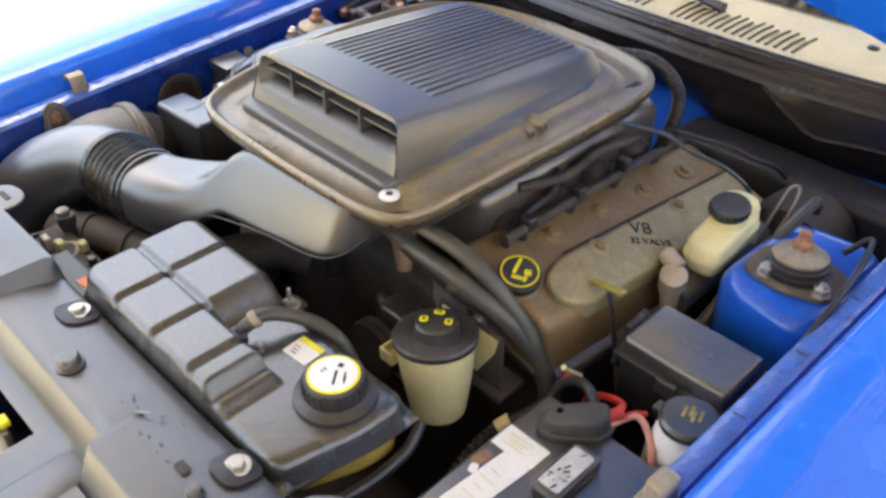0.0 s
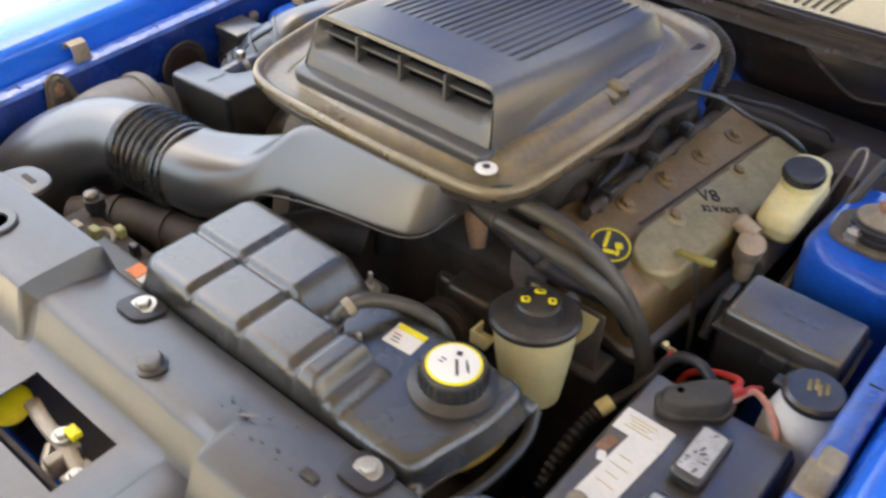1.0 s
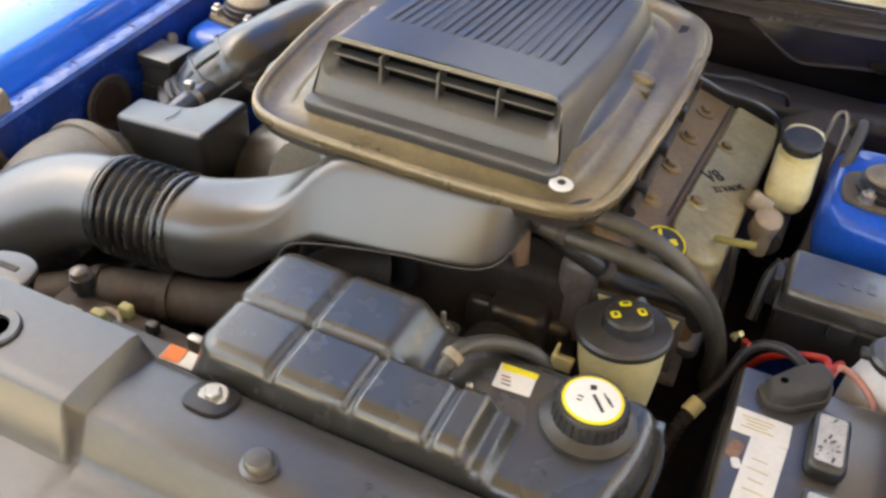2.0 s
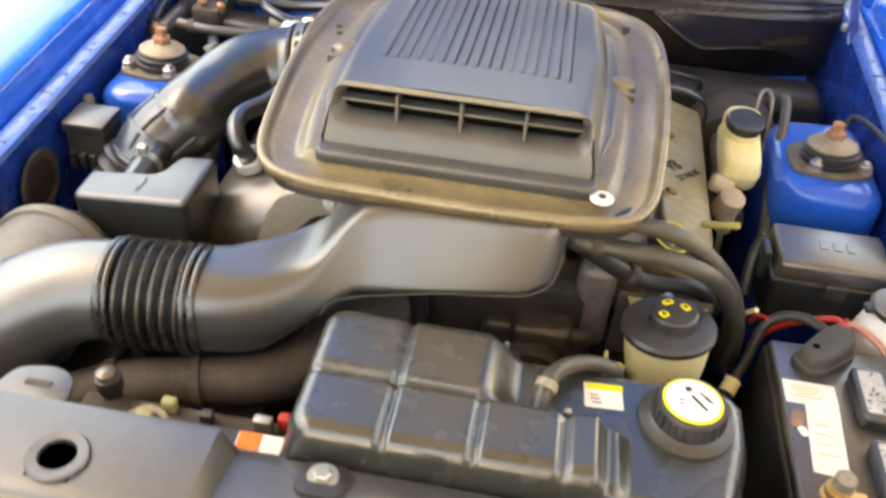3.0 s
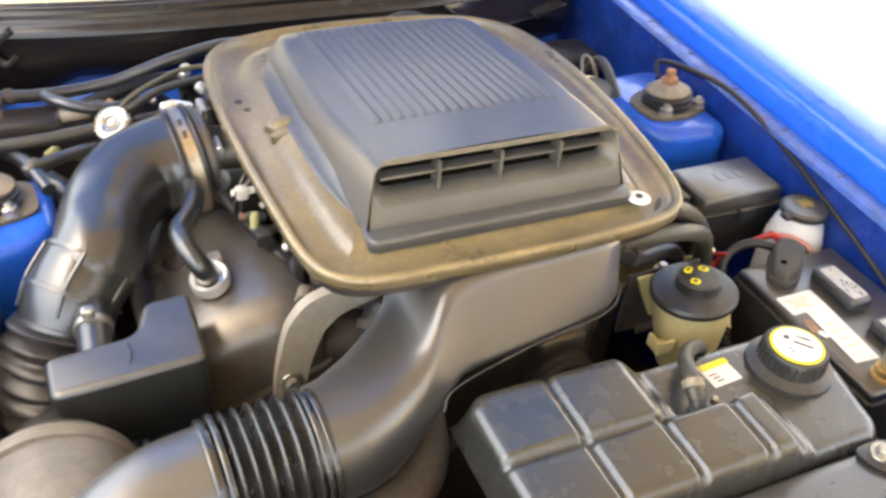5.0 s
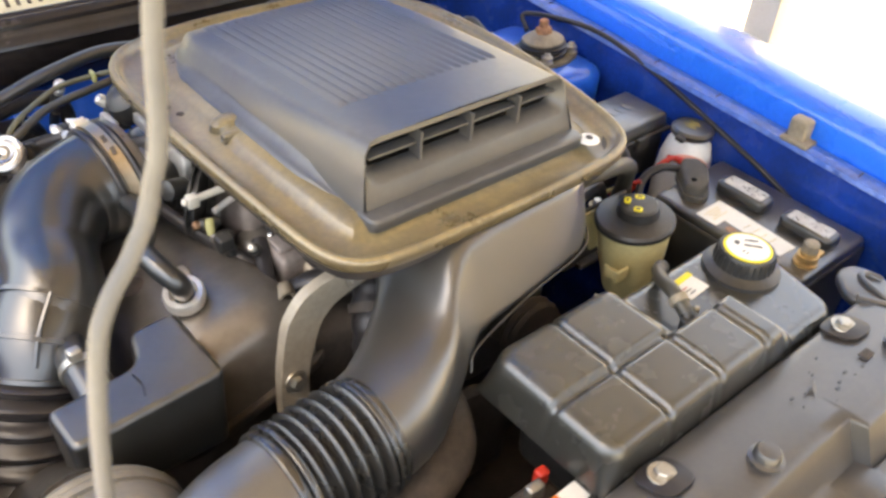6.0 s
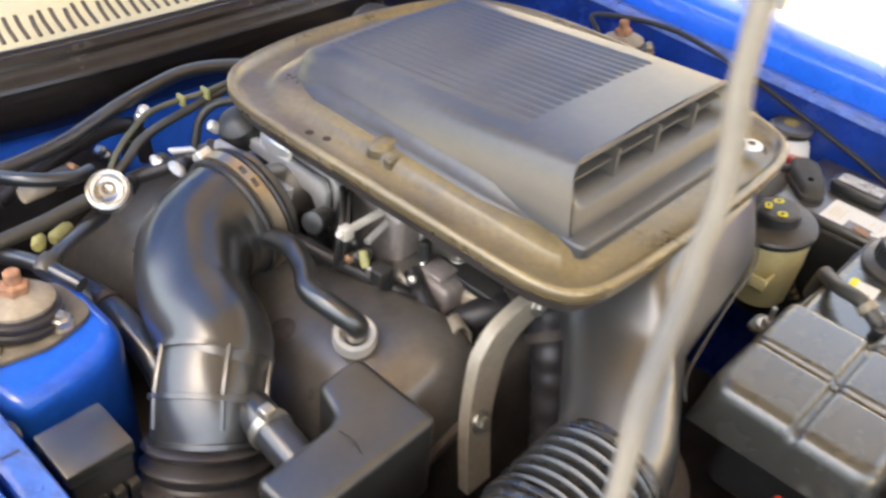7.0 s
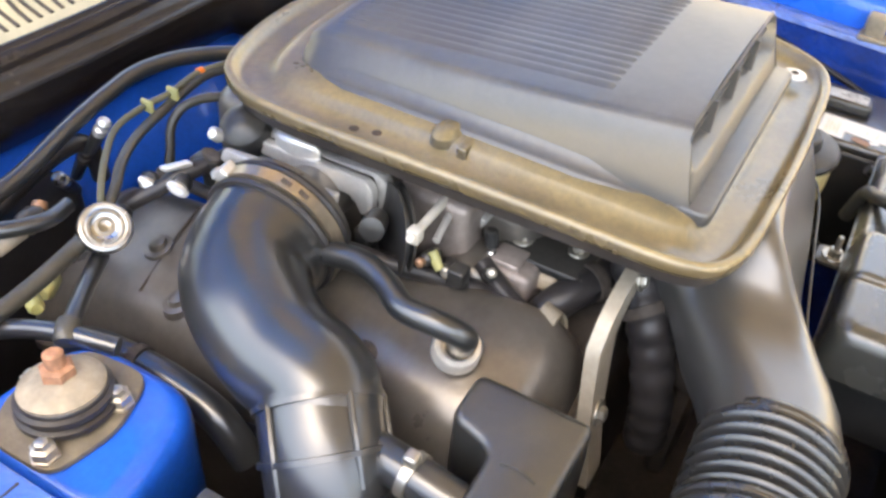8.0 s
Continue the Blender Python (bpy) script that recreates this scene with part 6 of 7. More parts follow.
wheel_ = part("cable_wheel", lathe([(0.014, -0.005), (0.044, -0.005), (0.048, -0.0045), (0.048, -0.002), (0.041, -0.001), (0.041, 0.003), (0.048, 0.004), (0.048, 0.0065), (0.044, 0.007), (0.014, 0.006)], 40, (-0.211, -0.140, 0.886), (-0.77, 0.65, 0.12)), M_BLACK, tb, "black grooved cable wheel")
part("wheel_hub", lathe([(0.012, -0.012), (0.013, 0.0), (0.013, 0.018), (0.008, 0.020)], 18, (-0.232, -0.128, 0.902), (-0.8, -0.3, 0.25)), M_BLACK, wheel_)
part("lever", upright([(-0.165, 0.880), (-0.205, 0.872), (-0.212, 0.886), (-0.195, 0.894), (-0.170, 0.896)], -0.150, -0.126, 0.003, 0.004), M_ALU, tb, "bright cast lever")
plug_ = part("connector", lathe([(0.004, 0.0), (0.0075, 0.003), (0.0075, 0.020), (0.0055, 0.022)], 12, (-0.162, -0.226, 0.868), (0.10, 0.14, 1)), M_BLACK, tb)
part("bright_tip", lathe([(0.0035, -0.014), (0.006, -0.011), (0.006, -0.005), (0.0045, -0.003), (0.0045, 0.0)], 12, (-0.162, -0.226, 0.868), (0.10, 0.14, 1)), M_CHROME, plug_)
part("casting", join(box(-0.178, -0.125, -0.278, -0.222, 0.80, 0.858, 0.008), box(-0.172, -0.14, -0.262, -0.228, 0.856, 0.864, 0.003)), M_CAST, tb, "dull cast lower manifold flange")
part("sensor_bracket", join(box(-0.150, -0.085, -0.325, -0.228, 0.850, 0.861, 0.003), box(-0.128, -0.108, -0.285, -0.255, 0.820, 0.852, 0.003)), M_BLACK, tb, "black bracket with two bolts")
for x, y in ((-0.124, -0.244), (-0.108, -0.302)):
    bolt(tb, (x, y, 0.861), 0.007, 0.007)
part("spacer", box(-0.150, -0.112, -0.296, -0.272, 0.826, 0.846, 0.004), M_VALVECREAM, tb, "tan spacer under the bracket")
part("cable", tube([(-0.178, -0.225, 0.858), (-0.192, -0.258, 0.846), (-0.205, -0.290, 0.836), (-0.222, -0.322, 0.808), (-0.240, -0.350, 0.75)], 0.0105, 14, 6), M_RUBBER, tb, "thick black breather pipe")
# small black and bright fittings on the throttle side
hub_ = part("rubber_hub", lathe([(0.012, -0.03), (0.024, -0.022), (0.028, -0.004), (0.025, 0.010), (0.014, 0.020), (0.004, 0.022)], 24, (-0.208, 0.054, 0.930), (-0.45, -0.1, 0.8)), M_BLACK, tb, "black rubber hub")
part("hub_fitting", lathe([(0.006, 0), (0.008, 0.004), (0.007, 0.014), (0.004, 0.016)], 10, (-0.228, 0.068, 0.926), (-0.7, 0.3, 0.6)), M_BRIGHT, hub_)
for fx, fy, fz, ax, mt in ((-0.232, -0.186, 0.882, (-0.7, 0.1, 0.1), M_COPPER), (-0.222, -0.207, 0.872, (-0.6, -0.2, 0.2), M_STEEL), (-0.196, -0.243, 0.866, (-0.5, -0.3, 0.6), M_STEEL)):
    pin = part("connector", lathe([(0.005, -0.022), (0.0075, -0.018), (0.0075, 0.0), (0.005, 0.003)], 12, (fx, fy, fz), ax), M_BLACK, tb)
    part("bright_tip", lathe([(0.0045, 0.002), (0.0055, 0.005), (0.0055, 0.009), (0.003, 0.011)], 10, (fx, fy, fz), ax), mt, pin)
part("linkage", lathe([(0.005, -0.010), (0.006, 0.0), (0.0045, 0.010)], 10, (-0.226, -0.196, 0.882), (-0.2, -0.5, -0.6)), M_LIME, tb)
part("hose_stub", tube([(-0.252, -0.100, 0.870), (-0.238, -0.150, 0.864), (-0.216, -0.200, 0.852), (-0.196, -0.25, 0.836), (-0.185, -0.29, 0.80)], 0.010, 12, 5), M_RUBBER, tb)

# ---- tan bracket at the front of the engine ----
tbk = thing("support_bracket", (-0.25, -0.385, 0.72), "tan painted curved sheet-metal bracket", "bracket")
outer_l = spline([(-0.258, 0.70, 0), (-0.254, 0.785, 0), (-0.242, 0.842, 0), (-0.230, 0.870, 0), (-0.209, 0.893, 0), (-0.165, 0.905, 0), (-0.10, 0.906, 0)], 6)
inner_l = spline([(-0.222, 0.70, 0), (-0.218, 0.785, 0), (-0.199, 0.838, 0), (-0.184, 0.856, 0), (-0.168, 0.868, 0), (-0.125, 0.880, 0), (-0.08, 0.882, 0)], 6)
rings = []
for a, b in zip(outer_l, inner_l):
    yy = -0.378 - 0.16 * max(0, 0.864 - a.y)
    rings.append([(a.x, yy, a.y), (b.x, yy, b.y), (b.x, yy + 0.014, b.y), (a.x, yy + 0.014, a.y)])
bmk = loft(rings)
bmesh.ops.bevel(bmk, geom=[e for e in bmk.edges if len(e.link_faces) == 2 and e.calc_face_angle() > 1.0], offset=0.002, segments=2, affect="EDGES")
part("bracket_sheet", bmk, M_TAN, tbk)
bolt(tbk, (-0.236, -0.391, 0.790), 0.008, 0.008, (0, -1, 0.2))
bolt(tbk, (-0.150, -0.380, 0.893), 0.007, 0.007, (0, -1, 0.3), M_STEEL)
eye_path = spline([(-0.213, -0.312, 0.836), (-0.210, -0.312, 0.848), (-0.200, -0.314, 0.857), (-0.190, -0.317, 0.852), (-0.187, -0.322, 0.830), (-0.188, -0.330, 0.76)], 6)
part("lift_eye", thick(loft([[(p.x - 0.004, p.y - 0.010, p.z), (p.x + 0.004, p.y + 0.010, p.z)] for p in eye_path], (False, False), closed=False), 0.003), M_MOUNT, tbk, "bare steel lifting eye")

# ---- hood prop rod ----
rod = thing("prop_rod", (-0.53, -0.69, 0.86), "thin grey steel hood prop rod with a crank", "prop rod")
top_end = hood_point(-0.40, 0.92, -0.008)
part("rod", tube([(-0.540, -0.700, 0.868), (-0.533, -0.686, 1.00), (-0.525, -0.673, 1.12), (-0.511, -0.663, 1.205), (-0.499, -0.657, 1.232), (-0.480, -0.652, 1.254), (-0.466, -0.648, 1.28), (-0.451, -0.638, 1.345), (-0.41, -0.56, 1.62), top_end], 0.0048, 12, 8), M_ROD, rod)
part("pivot", join(box(-0.552, -0.520, -0.716, -0.690, 0.840, 0.876, 0.004), lathe([(0.010, -0.012), (0.012, 0.0), (0.010, 0.012)], 16, (-0.540, -0.702, 0.868), (1, 0, 0))), M_BLACK, rod)

# ---- hoses and cables ----
def hose(name, pts, r, mat, label, category="hose", n=7, segs=14, rings=None):
    bm = tube(pts, r, segs, n, rings)
    return part(name, bm, mat, None, label, category=category)


def clamped(ob, at, axis, r, mat):
    """A worm-drive clamp with its screw housing on a hose."""
    c = part("hose_clamp", lathe([(r, -0.006), (r + 0.0022, -0.0055), (r + 0.0022, 0.0055), (r, 0.006)], 28, at, axis), mat, ob, "narrow steel hose clamp")
    return c


ch = hose("coolant_hose", [(0.12, -0.37, 0.935), (0.160, -0.395, 0.942), (0.194, -0.398, 0.943), (0.244, -0.391, 0.934), (0.287, -0.383, 0.913), (0.328, -0.372, 0.873), (0.358, -0.362, 0.825), (0.378, -0.355, 0.76), (0.38, -0.35, 0.70)], 0.0110, M_HOSEDUST, "dusty black coolant hose from under the scoop tray")
clamped(ch, (0.180, -0.3975, 0.943), (1, -0.1, 0.0), 0.0112, M_DARK)
ch = hose("coolant_hose", [(0.10, -0.39, 0.908), (0.143, -0.403, 0.911), (0.203, -0.410, 0.912), (0.263, -0.407, 0.905), (0.315, -0.392, 0.877), (0.352, -0.366, 0.826), (0.372, -0.345, 0.765), (0.376, -0.335, 0.70)], 0.0115, M_HOSEDUST, "dusty black coolant hose from under the scoop tray")
clamped(ch, (0.175, -0.407, 0.912), (1, -0.1, 0.0), 0.0117, M_DARK)
ch = hose("coolant_hose", [(0.11, -0.40, 0.925), (0.148, -0.404, 0.911), (0.195, -0.383, 0.868), (0.244, -0.364, 0.834), (0.315, -0.345, 0.818), (0.345, -0.335, 0.78)], 0.0110, M_RUBBER, "black hose behind the fluid reservoir")
clamped(ch, (0.225, -0.371, 0.848), (0.8, 0.3, -0.55), 0.0112, M_DARK)
rh = hose("radiator_hose", [(-0.40, -0.65, 0.755), (-0.34, -0.615, 0.765), (-0.25, -0.59, 0.772), (-0.17, -0.570, 0.778), (-0.13, -0.525, 0.780), (-0.10, -0.44, 0.77), (-0.06, -0.40, 0.75)], 0.030, M_DARK, "thick black radiator hose below the duct")
clamped(rh, (-0.34, -0.615, 0.765), (0.9, 0.4, 0.1), 0.0312, M_DARK)
clamped(rh, (-0.25, -0.59, 0.772), (0.96, 0.25, 0.08), 0.0312, M_DARK)
eh = hose("engine_hose", [(-0.185, -0.285, 0.80), (-0.165, -0.305, 0.832), (-0.125, -0.330, 0.846), (-0.080, -0.345, 0.838), (-0.05, -0.36, 0.79), (-0.04, -0.37, 0.72)], 0.019, M_RUBBER, "thick black hose beside the tan bracket")
clamped(eh, (-0.125, -0.330, 0.846), (0.85, -0.45, 0.1), 0.0192, M_DARK)
eh = hose("engine_hose", [(-0.100, -0.355, 0.872), (-0.128, -0.385, 0.850), (-0.142, -0.408, 0.805), (-0.150, -0.425, 0.74), (-0.150, -0.43, 0.68)], 0.022, M_RUBBER, "thick black hose behind the intake duct", rings=(9, 0.0022))
clamped(eh, (-0.131, -0.388, 0.844), (-0.35, -0.6, -0.7), 0.0240, M_DARK)
bc = hose("battery_cable", [(0.472, -0.380, 0.812), (0.448, -0.364, 0.814), (0.422, -0.357, 0.805), (0.406, -0.360, 0.789), (0.398, -0.372, 0.768), (0.386, -0.398, 0.752), (0.372, -0.421, 0.740)], 0.0066, M_RUBBER, "black battery cable in a ribbed sleeve", "cable")
part("ribbed_sleeve", tube([(0.372, -0.421, 0.740), (0.360, -0.45, 0.722), (0.352, -0.49, 0.69), (0.350, -0.52, 0.65)], 0.0072, 14, 7, rings=(16, 0.0022)), M_RUBBER, bc)
hose("cable_sleeve", [(0.374, -0.418, 0.742), (0.366, -0.433, 0.733)], 0.0105, M_CREAM, "pale cable sleeve beside the battery", "cable")
# heater hoses and pipes near the firewall
hh = hose("heater_hose", [(-0.605, 0.11, 0.84), (-0.616, 0.16, 0.852), (-0.612, 0.215, 0.866), (-0.58, 0.235, 0.868), (-0.54, 0.236, 0.865), (-0.50, 0.225, 0.862)], 0.011, M_HOSE, "black hose looping by the firewall")
clamped(hh, (-0.52, 0.2315, 0.8635), (0.9, -0.35, -0.1), 0.0112, M_DARK)
clamped(hh, (-0.6115, 0.135, 0.846), (-0.2, 0.95, 0.2), 0.0112, M_DARK)
hh = hose("heater_hose", [(-0.56, 0.128, 0.853), (-0.51, 0.118, 0.853), (-0.45, 0.122, 0.852), (-0.40, 0.130, 0.852), (-0.37, 0.136, 0.851), (-0.34, 0.145, 0.84)], 0.0090, M_HOSEDUST, "grey black hose across the rear of the bay")
clamped(hh, (-0.535, 0.1230, 0.853), (1, -0.15, 0), 0.0092, M_DARK)
hh = hose("heater_hose", [(-0.56, 0.240, 0.862), (-0.50, 0.252, 0.858), (-0.455, 0.262, 0.850), (-0.41, 0.268, 0.848), (-0.37, 0.271, 0.850), (-0.326, 0.272, 0.857), (-0.258, 0.273, 0.878), (-0.20, 0.274, 0.891), (-0.15, 0.275, 0.897), (-0.10, 0.265, 0.896), (-0.05, 0.243, 0.890), (0.0, 0.21, 0.880)], 0.0100, M_HOSE, "thick black hose under the cowl")
clamped(hh, (-0.49, 0.254, 0.857), (1, 0.2, -0.1), 0.0102, M_DARK)
hose("heater_hose", [(-0.43, 0.290, 0.79), (-0.37, 0.293, 0.812), (-0.30, 0.296, 0.832), (-0.245, 0.300, 0.834), (-0.215, 0.305, 0.81), (-0.205, 0.31, 0.76)], 0.012, M_RUBBER, "thick black hose against the firewall")
hose("heater_hose", [(-0.44, 0.235, 0.862), (-0.425, 0.205, 0.866), (-0.40, 0.19, 0.862), (-0.37, 0.186, 0.855), (-0.34, 0.195, 0.85)], 0.009, M_HOSE, "small bent black hose")
hose("vacuum_hose", [(-0.356, 0.122, 0.872), (-0.325, 0.152, 0.886), (-0.283, 0.188, 0.888), (-0.240, 0.216, 0.889), (-0.188, 0.224, 0.888), (-0.155, 0.216, 0.892), (-0.092, 0.226, 0.889), (-0.03, 0.205, 0.888)], 0.0040, M_OLIVEHOSE, "thin olive-grey vacuum hose with lime clips")
hose("vacuum_hose", [(-0.350, 0.130, 0.868), (-0.320, 0.140, 0.880), (-0.284, 0.166, 0.884), (-0.245, 0.190, 0.880), (-0.205, 0.206, 0.877), (-0.150, 0.215, 0.881), (-0.085, 0.221, 0.884), (-0.03, 0.20, 0.880)], 0.0060, M_HOSEDUST, "grey rubber vacuum hose")
bh = hose("vacuum_hose", [(-0.196, 0.192, 0.815), (-0.186, 0.196, 0.840), (-0.176, 0.200, 0.862), (-0.160, 0.196, 0.880), (-0.138, 0.184, 0.887), (-0.115, 0.166, 0.886), (-0.07, 0.14, 0.88)], 0.0058, M_HOSEDUST, "grey vacuum branch under the tray")
part("red_band", lathe([(0.0041, -0.004), (0.0056, -0.0035), (0.0056, 0.0035), (0.0041, 0.004)], 12, (-0.092, 0.226, 0.889), (1, -0.05, 0)), M_ORANGE, bh, "small red band")
for p in ((-0.155, 0.214, 0.892), (-0.188, 0.223, 0.888)):
    part("hose_clip", box(p[0] - 0.0025, p[0] + 0.0025, p[1] - 0.011, p[1] + 0.006, p[2] - 0.007, p[2] + 0.009, 0.0015), M_LIME, None, "small lime plastic hose clip", category="clip")
pj = hose("pipe", [(-0.505, 0.135, 0.832), (-0.484, 0.090, 0.843), (-0.470, 0.046, 0.848), (-0.455, 0.005, 0.842)], 0.0095, M_HOSE, "black plastic pipe with a tee beside the strut tower", "pipe")
part("tee", lathe([(0.010, -0.012), (0.0118, -0.009), (0.0118, 0.008), (0.010, 0.012)], 16, (-0.470, 0.051, 0.850), (0.5, 0.35, 0.2)), M_HOSEDUST, pj, "greyed tee piece")
part("branch", tube([(-0.470, 0.050, 0.850), (-0.445, 0.068, 0.848), (-0.415, 0.090, 0.842), (-0.389, 0.108, 0.836), (-0.365, 0.125, 0.83)], 0.0090, 12, 6), M_HOSE, pj)
eh = hose("engine_hose", [(-0.458, 0.095, 0.80), (-0.436, 0.066, 0.793), (-0.428, 0.020, 0.788), (-0.427, -0.030, 0.785), (-0.428, -0.080, 0.772), (-0.428, -0.115, 0.73)], 0.017, M_HOSE, "thick black hose between the strut tower and the cam cover")
clamped(eh, (-0.428, 0.020, 0.788), (0.03, -1, -0.08), 0.0172, M_DARK)
hose("hood_cable", [(0.555, 0.05, 0.855), (0.578, 0.076, 0.874), (0.604, -0.06, 0.889), (0.608, -0.202, 0.866), (0.603, -0.337, 0.832), (0.600, -0.442, 0.802), (0.592, -0.544, 0.767), (0.58, -0.64, 0.72)], 0.0045, M_RUBBER, "thin black cable along the inner wing", "cable")
hose("wiring_loom", [(0.20, 0.15, 0.865), (0.25, 0.165, 0.862), (0.29, 0.19, 0.855), (0.33, 0.20, 0.845), (0.36, 0.24, 0.82), (0.37, 0.30, 0.76)], 0.0038, M_RUBBER, "thin black wiring behind the cam cover", "cable")
hose("wiring_loom", [(0.15, 0.05, 0.90), (0.22, 0.10, 0.885), (0.27, 0.12, 0.862), (0.32, 0.135, 0.85), (0.36, 0.15, 0.82), (0.37, 0.17, 0.76)], 0.0038, M_HOSE, "thin wires above the cam cover", "cable")
hose("wiring_loom", [(0.165, -0.18, 0.885), (0.19, -0.10, 0.882), (0.185, -0.02, 0.885), (0.20, 0.06, 0.885)], 0.008, M_DARK, "grimy wiring under the tray edge", "cable")
hose("wiring_loom", [(0.215, -0.26, 0.85), (0.20, -0.20, 0.868), (0.195, -0.14, 0.87), (0.175, -0.10, 0.885)], 0.0065, M_RUBBER, "grimy black wiring beside the cam cover", "cable")
hose("wire", [(0.395, -0.345, 0.80), (0.388, -0.33, 0.78), (0.392, -0.30, 0.75)], 0.0035, M_CREAM, "tan wire beside the fuse box", "cable")
hose("wire", [(0.408, -0.36, 0.80), (0.402, -0.338, 0.785), (0.405, -0.31, 0.75)], 0.0035, M_RED, "red wire beside the fuse box", "cable")

hose("conduit", [(0.06, 0.150, 0.955), (0.116, 0.185, 0.952), (0.156, 0.192, 0.940), (0.186, 0.190, 0.913), (0.190, 0.188, 0.872), (0.180, 0.185, 0.82)], 0.0105, M_RUBBER, "glossy black ribbed conduit behind the scoop tray", "cable", rings=(34, 0.0016))
# bright round valve with its fittings
vl = thing("vacuum_valve", (-0.355, 0.135, 0.82), "bright metal round valve at the rear of the bay", "valve")
VC, VA = Vector((-0.357, 0.118, 0.866)), Vector((-0.35, -0.55, 0.75)).normalized()
part("valve_body", lathe([(0.016, -0.035), (0.021, -0.014), (0.0265, -0.010), (0.028, -0.002), (0.0255, 0.004), (0.022, 0.001), (0.0195, 0.005), (0.0175, 0.002), (0.014, 0.008), (0.011, 0.006)], 32, VC, VA), M_CHROME, vl)
part("valve_centre", lathe([(0.0108, 0.004), (0.0105, 0.0065), (0.007, 0.008), (0.006, 0.006), (0.002, 0.006)], 16, VC, VA), M_MOUNT, vl)
part("connector", lathe([(0.0105, 0), (0.0115, 0.004), (0.0115, 0.038), (0.009, 0.042)], 16, (-0.424, 0.215, 0.836), (1, 0.10, 0.0)), M_VALVECREAM, vl, "pale connector sleeve")
part("connector_boot", lathe([(0.010, 0), (0.014, 0.006), (0.014, 0.022), (0.009, 0.030)], 16, (-0.384, 0.219, 0.836), (1, 0.2, 0.0)), M_BLACK, vl)
part("copper_plug", lathe([(0.007, 0), (0.009, 0.004), (0.008, 0.012)], 10, (-0.354, 0.228, 0.834), (0.6, 0.4, 0.5)), M_COPPER, vl)
for p, ax, mt in (((-0.284, 0.278, 0.815), (-0.5, -0.3, 0.7), M_CHROME), ((-0.228, 0.258, 0.866), (0.1, -0.5, 0.8), M_BRIGHT), ((-0.226, 0.305, 0.806), (0, -0.5, 0.8), M_DARK)):
    fit_ = part("fitting", lathe([(0.007, -0.014), (0.0085, -0.010), (0.0085, -0.002), (0.006, 0.0), (0.0085, 0.005), (0.0085, 0.010), (0.005, 0.014)], 12, p, ax), mt, vl)
    part("fitting_stub", lathe([(0.007, -0.05), (0.008, -0.03), (0.008, -0.013)], 10, p, ax), M_BLACK, fit_)

# switch box against the firewall
sb = thing("solenoid", (-0.53, 0.20, 0.83), "black solenoid with brass fittings by the firewall", "solenoid")
part("solenoid_body", box(-0.562, -0.512, 0.185, 0.235, 0.825, 0.858, 0.006), M_DARK, sb)
for p in ((-0.512, 0.20, 0.852), (-0.545, 0.20, 0.858), (-0.60, 0.115, 0.838)):
    part("fitting", lathe([(0.008, 0), (0.010, 0.004), (0.008, 0.014), (0.005, 0.016)], 8, p, (0.3, -0.2, 1)), M_COPPER, sb)

# pressed bracket on the inner wing
hb = thing("wing_bracket", (-0.59, -0.53, 0.74), "dirty brown steel bracket on the inner wing", "bracket")
part("bracket_plate", upright([(-0.556, 0.868), (-0.540, 0.876), (-0.522, 0.866), (-0.494, 0.78), (-0.494, 0.72), (-0.568, 0.72), (-0.566, 0.80)], -0.593, -0.588, 0.001, [0.010, 0.010, 0.010, 0.02, 0.004, 0.004, 0.02]), M_PLATE, hb)
part("bracket_rib", tube([(-0.587, -0.558, 0.80), (-0.586, -0.550, 0.85), (-0.586, -0.539, 0.866), (-0.586, -0.527, 0.85), (-0.587, -0.506, 0.79)], 0.004, 8, 6), M_PLATE, hb)
bolt(hb, (-0.588, -0.540, 0.850), 0.009, 0.008, (1, 0, 0.2), M_RUST)
gm = thing("wing_grommet", (-0.595, -0.30, 0.76), "dark brown hole with grommet in the inner wing", "grommet")
part("grommet_ring", bent(lathe([(0.045, 0), (0.048, 0.003), (0.044, 0.006), (0.034, 0.003)], 26, (0, 0, 0)), lambda x, y, z: (-0.597 + z * 1.0, -0.30 + x, 0.795 + y)), M_DARK, gm)
# very dark brown disc stands in for the shade inside the hole
part("hole_shade", bent(lathe([(0.034, 0), (0.033, 0.003)], 20, (0, 0, 0)), lambda x, y, z: (-0.596 + z, -0.30 + x, 0.795 + y)), material("hole_shade_brown", (0.030, 0.015, 0.009), 0.8, vary=0.4), gm)

# things beside the radiator
fc = thing("fan_connector", (-0.30, -0.67, 0.80), "black connector with brass-coloured clips by the radiator", "connector")
part("post", lathe([(0.011, 0), (0.011, 0.028), (0.014, 0.030), (0.014, 0.046), (0.010, 0.048)], 14, (-0.318, -0.655, 0.785)), M_BLACK, fc)
part("ring_clip", tube([(-0.30, -0.69, 0.80), (-0.275, -0.668, 0.806), (-0.25, -0.675, 0.806), (-0.245, -0.70, 0.80), (-0.265, -0.712, 0.795)], 0.004, 8, 6), M_MOUNT, fc)
for k, (x, y) in enumerate(((-0.335, -0.70), (-0.31, -0.712), (-0.255, -0.708), (-0.225, -0.69), (-0.20, -0.70))):
    part("clip", box(x - 0.010, x + 0.010, y - 0.007, y + 0.007, 0.78 + 0.004 * (k % 3), 0.806 + 0.004 * (k % 3), 0.003), M_MOUNT if k % 2 else M_BLACK, fc)
part("loom", tube([(-0.36, -0.70, 0.78), (-0.28, -0.695, 0.785), (-0.20, -0.685, 0.78), (-0.12, -0.69, 0.77)], 0.012, 10, 6), M_RUBBER, fc)
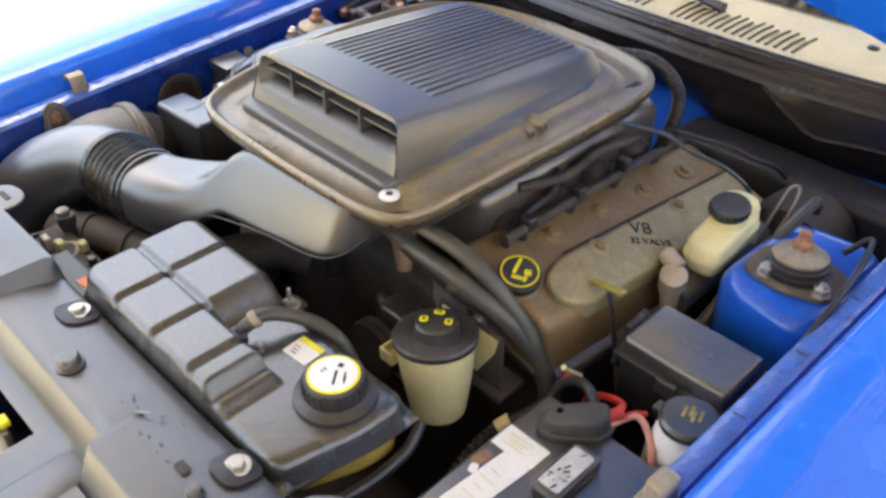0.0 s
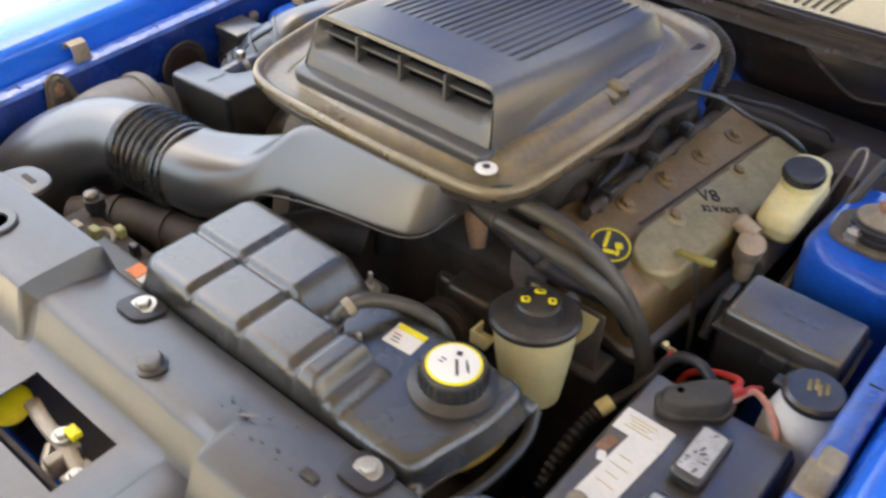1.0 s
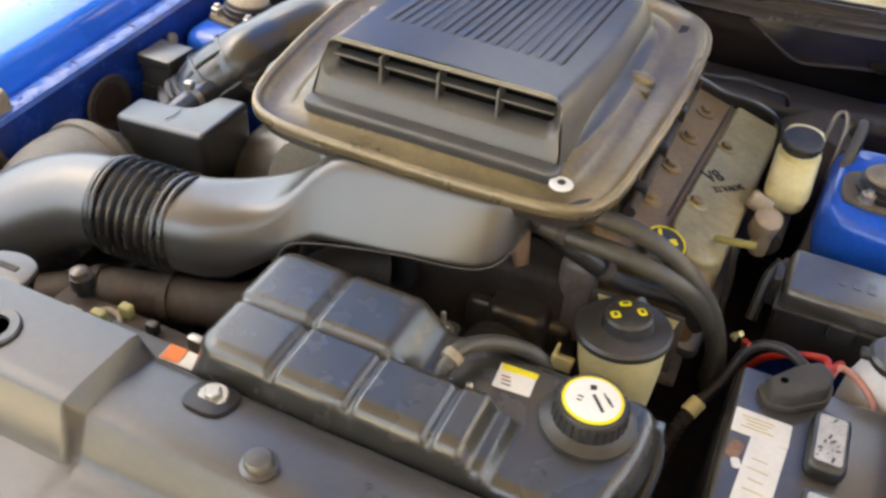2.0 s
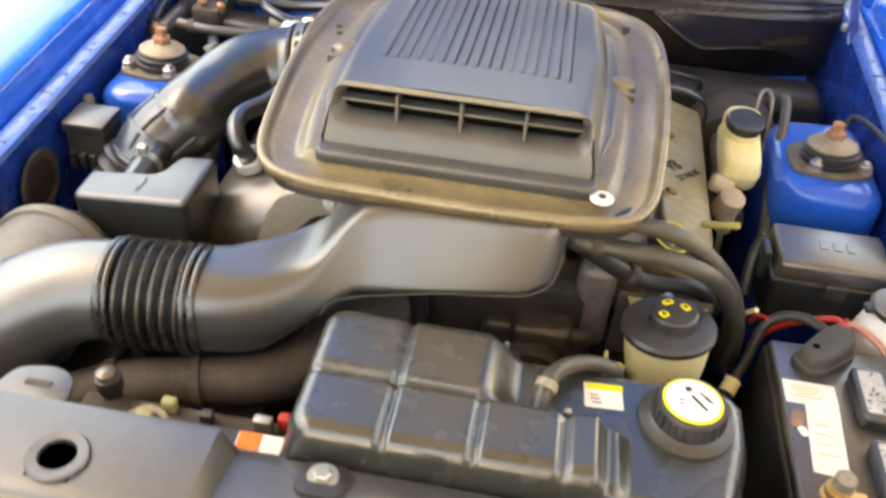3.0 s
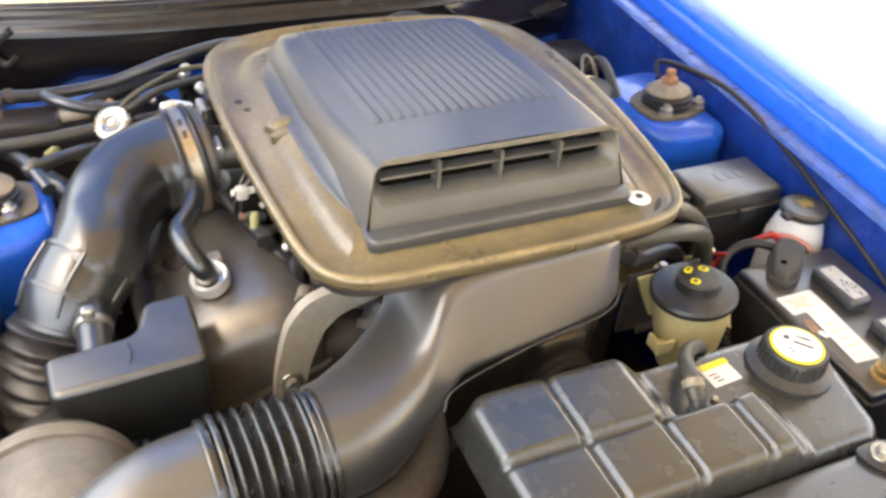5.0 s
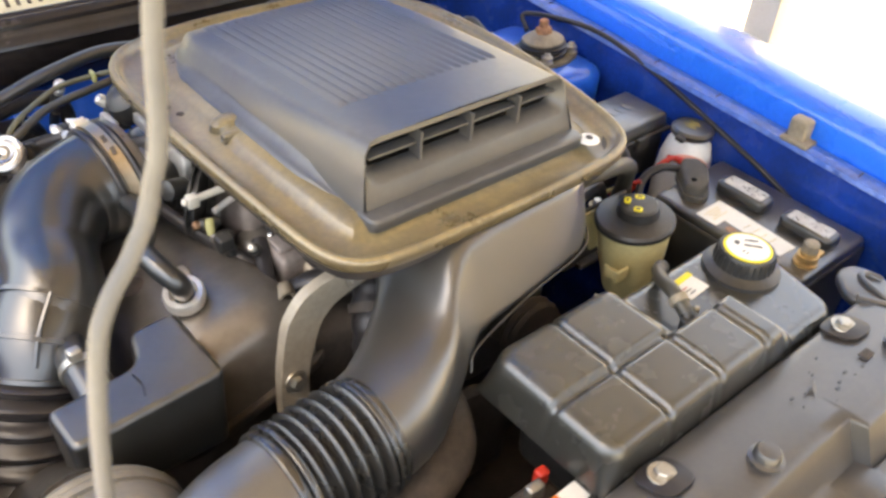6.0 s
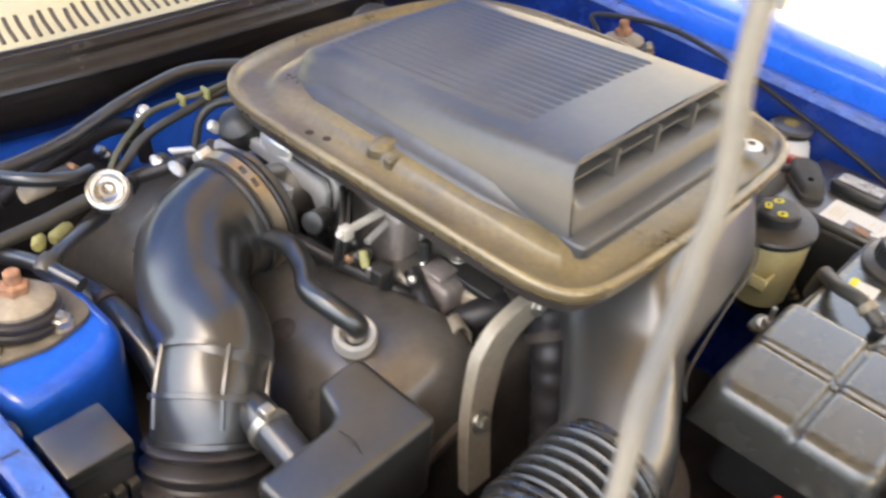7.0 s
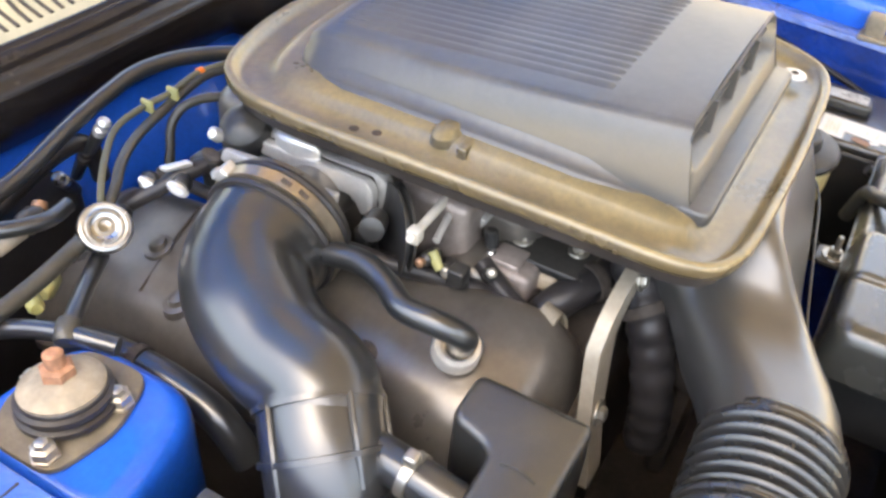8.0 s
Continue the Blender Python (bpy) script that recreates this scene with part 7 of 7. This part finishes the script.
wl_ = thing("warning_label", (-0.16, -0.725, 0.822), "small orange and white label on the radiator support", "label")
label_plate("label_face", (-0.136, -0.703, 0.8275), 0.051, 0.022, M_LABEL, wl_, 2, label="white half")
label_plate("label_patch", (-0.149, -0.703, 0.8287), 0.022, 0.021, M_ORANGE, wl_, 2)
part("support_shelf", box(-0.24, -0.10, -0.726, -0.690, 0.820, 0.827, 0.002), M_BLACK, wl_)
# small leaf on the cover
part("leaf", bent(prism(rounded([(-0.012, 0), (0, -0.005), (0.014, 0), (0, 0.004)], 0.003, 4), 0, 0.0006, 0.0002, 1), lambda x, y, z: (0.155 + x * 0.8 - y, -0.782 + x * 0.6, 0.8665 + z + 8 * x * x)), M_DULLALU, None, "small dry grey leaf on the radiator cover", category="leaf")

# row of black and bright vacuum fittings by the firewall
vt = thing("vacuum_fitting_row", (-0.27, 0.11, 0.80), "black rubber vacuum connectors with bright metal ends", "connector")
part("pipe", tube([(-0.322, 0.150, 0.848), (-0.295, 0.142, 0.852), (-0.272, 0.125, 0.862), (-0.250, 0.112, 0.872), (-0.222, 0.096, 0.878), (-0.195, 0.085, 0.88)], [0.008, 0.010, 0.009, 0.011, 0.009, 0.010], 12, 6), M_RUBBER, vt)
for fx, fy, fz, ax, mt in ((-0.276, 0.138, 0.864, (-0.5, -0.5, 0.3), M_BRIGHT), (-0.274, 0.094, 0.876, (-0.5, -0.3, 0.2), M_BRIGHT), (-0.322, 0.135, 0.85, (-0.6, -0.6, 0.3), M_DARK), (-0.222, 0.092, 0.886, (-0.3, -0.2, 0.9), M_DARK)):
    body_ = part("connector", lathe([(0.008, -0.024), (0.011, -0.018), (0.011, -0.004), (0.009, 0.0)], 14, (fx, fy, fz), ax), M_BLACK, vt)
    part("bright_end", bent(lathe([(0.0085, 0.0), (0.0095, 0.003), (0.0095, 0.007), (0.006, 0.010)], 12), lambda x, y, z: tuple(Vector((fx, fy, fz)) + Vector((0, 0, 1)).rotation_difference(Vector(ax).normalized()).to_matrix() @ Vector((x * 0.75, y * 1.35, z)))), mt, body_)
part("bracket_tab", bent(box(-0.016, 0.016, -0.005, 0.005, -0.003, 0.003, 0.002), lambda x, y, z: (-0.256 + x * 0.8, 0.113 - x * 0.5 + y, 0.886 + z)), M_BRIGHT, vt)
part("yellow_plug", lathe([(0.006, 0), (0.0085, 0.006), (0.0085, 0.024), (0.006, 0.030)], 12, (-0.438, 0.148, 0.817), (-0.42, -0.85, 0.2)), M_YELLOWPLUG, vt)
part("plug_body", lathe([(0.007, 0), (0.010, 0.006), (0.010, 0.03), (0.006, 0.036)], 12, (-0.390, 0.176, 0.795), (-0.8, -0.5, 0.1)), M_LIME, vt)

for k, (x, y, w, mt) in enumerate(((-0.264, -0.690, 0.009, M_LIME), (-0.190, -0.696, 0.010, M_LIME), (-0.249, -0.664, 0.008, M_LIME), (-0.290, -0.700, 0.010, M_TAN), (-0.225, -0.700, 0.007, M_STEEL), (-0.205, -0.672, 0.007, M_BLACK), (-0.145, -0.672, 0.010, M_STEEL), (-0.125, -0.662, 0.007, M_RED))):
    part("clip", box(x - w, x + w, y - 0.006, y + 0.006, 0.805, 0.828 - 0.003 * (k % 3), 0.003), mt, fc)
part("post_cap", lathe([(0.010, 0), (0.0105, 0.004), (0.0105, 0.014), (0.006, 0.017)], 14, (-0.318, -0.657, 0.826)), M_DULLALU, fc)
part("connector_base", box(-0.345, -0.115, -0.715, -0.655, 0.775, 0.806, 0.006), M_DARK, fc)
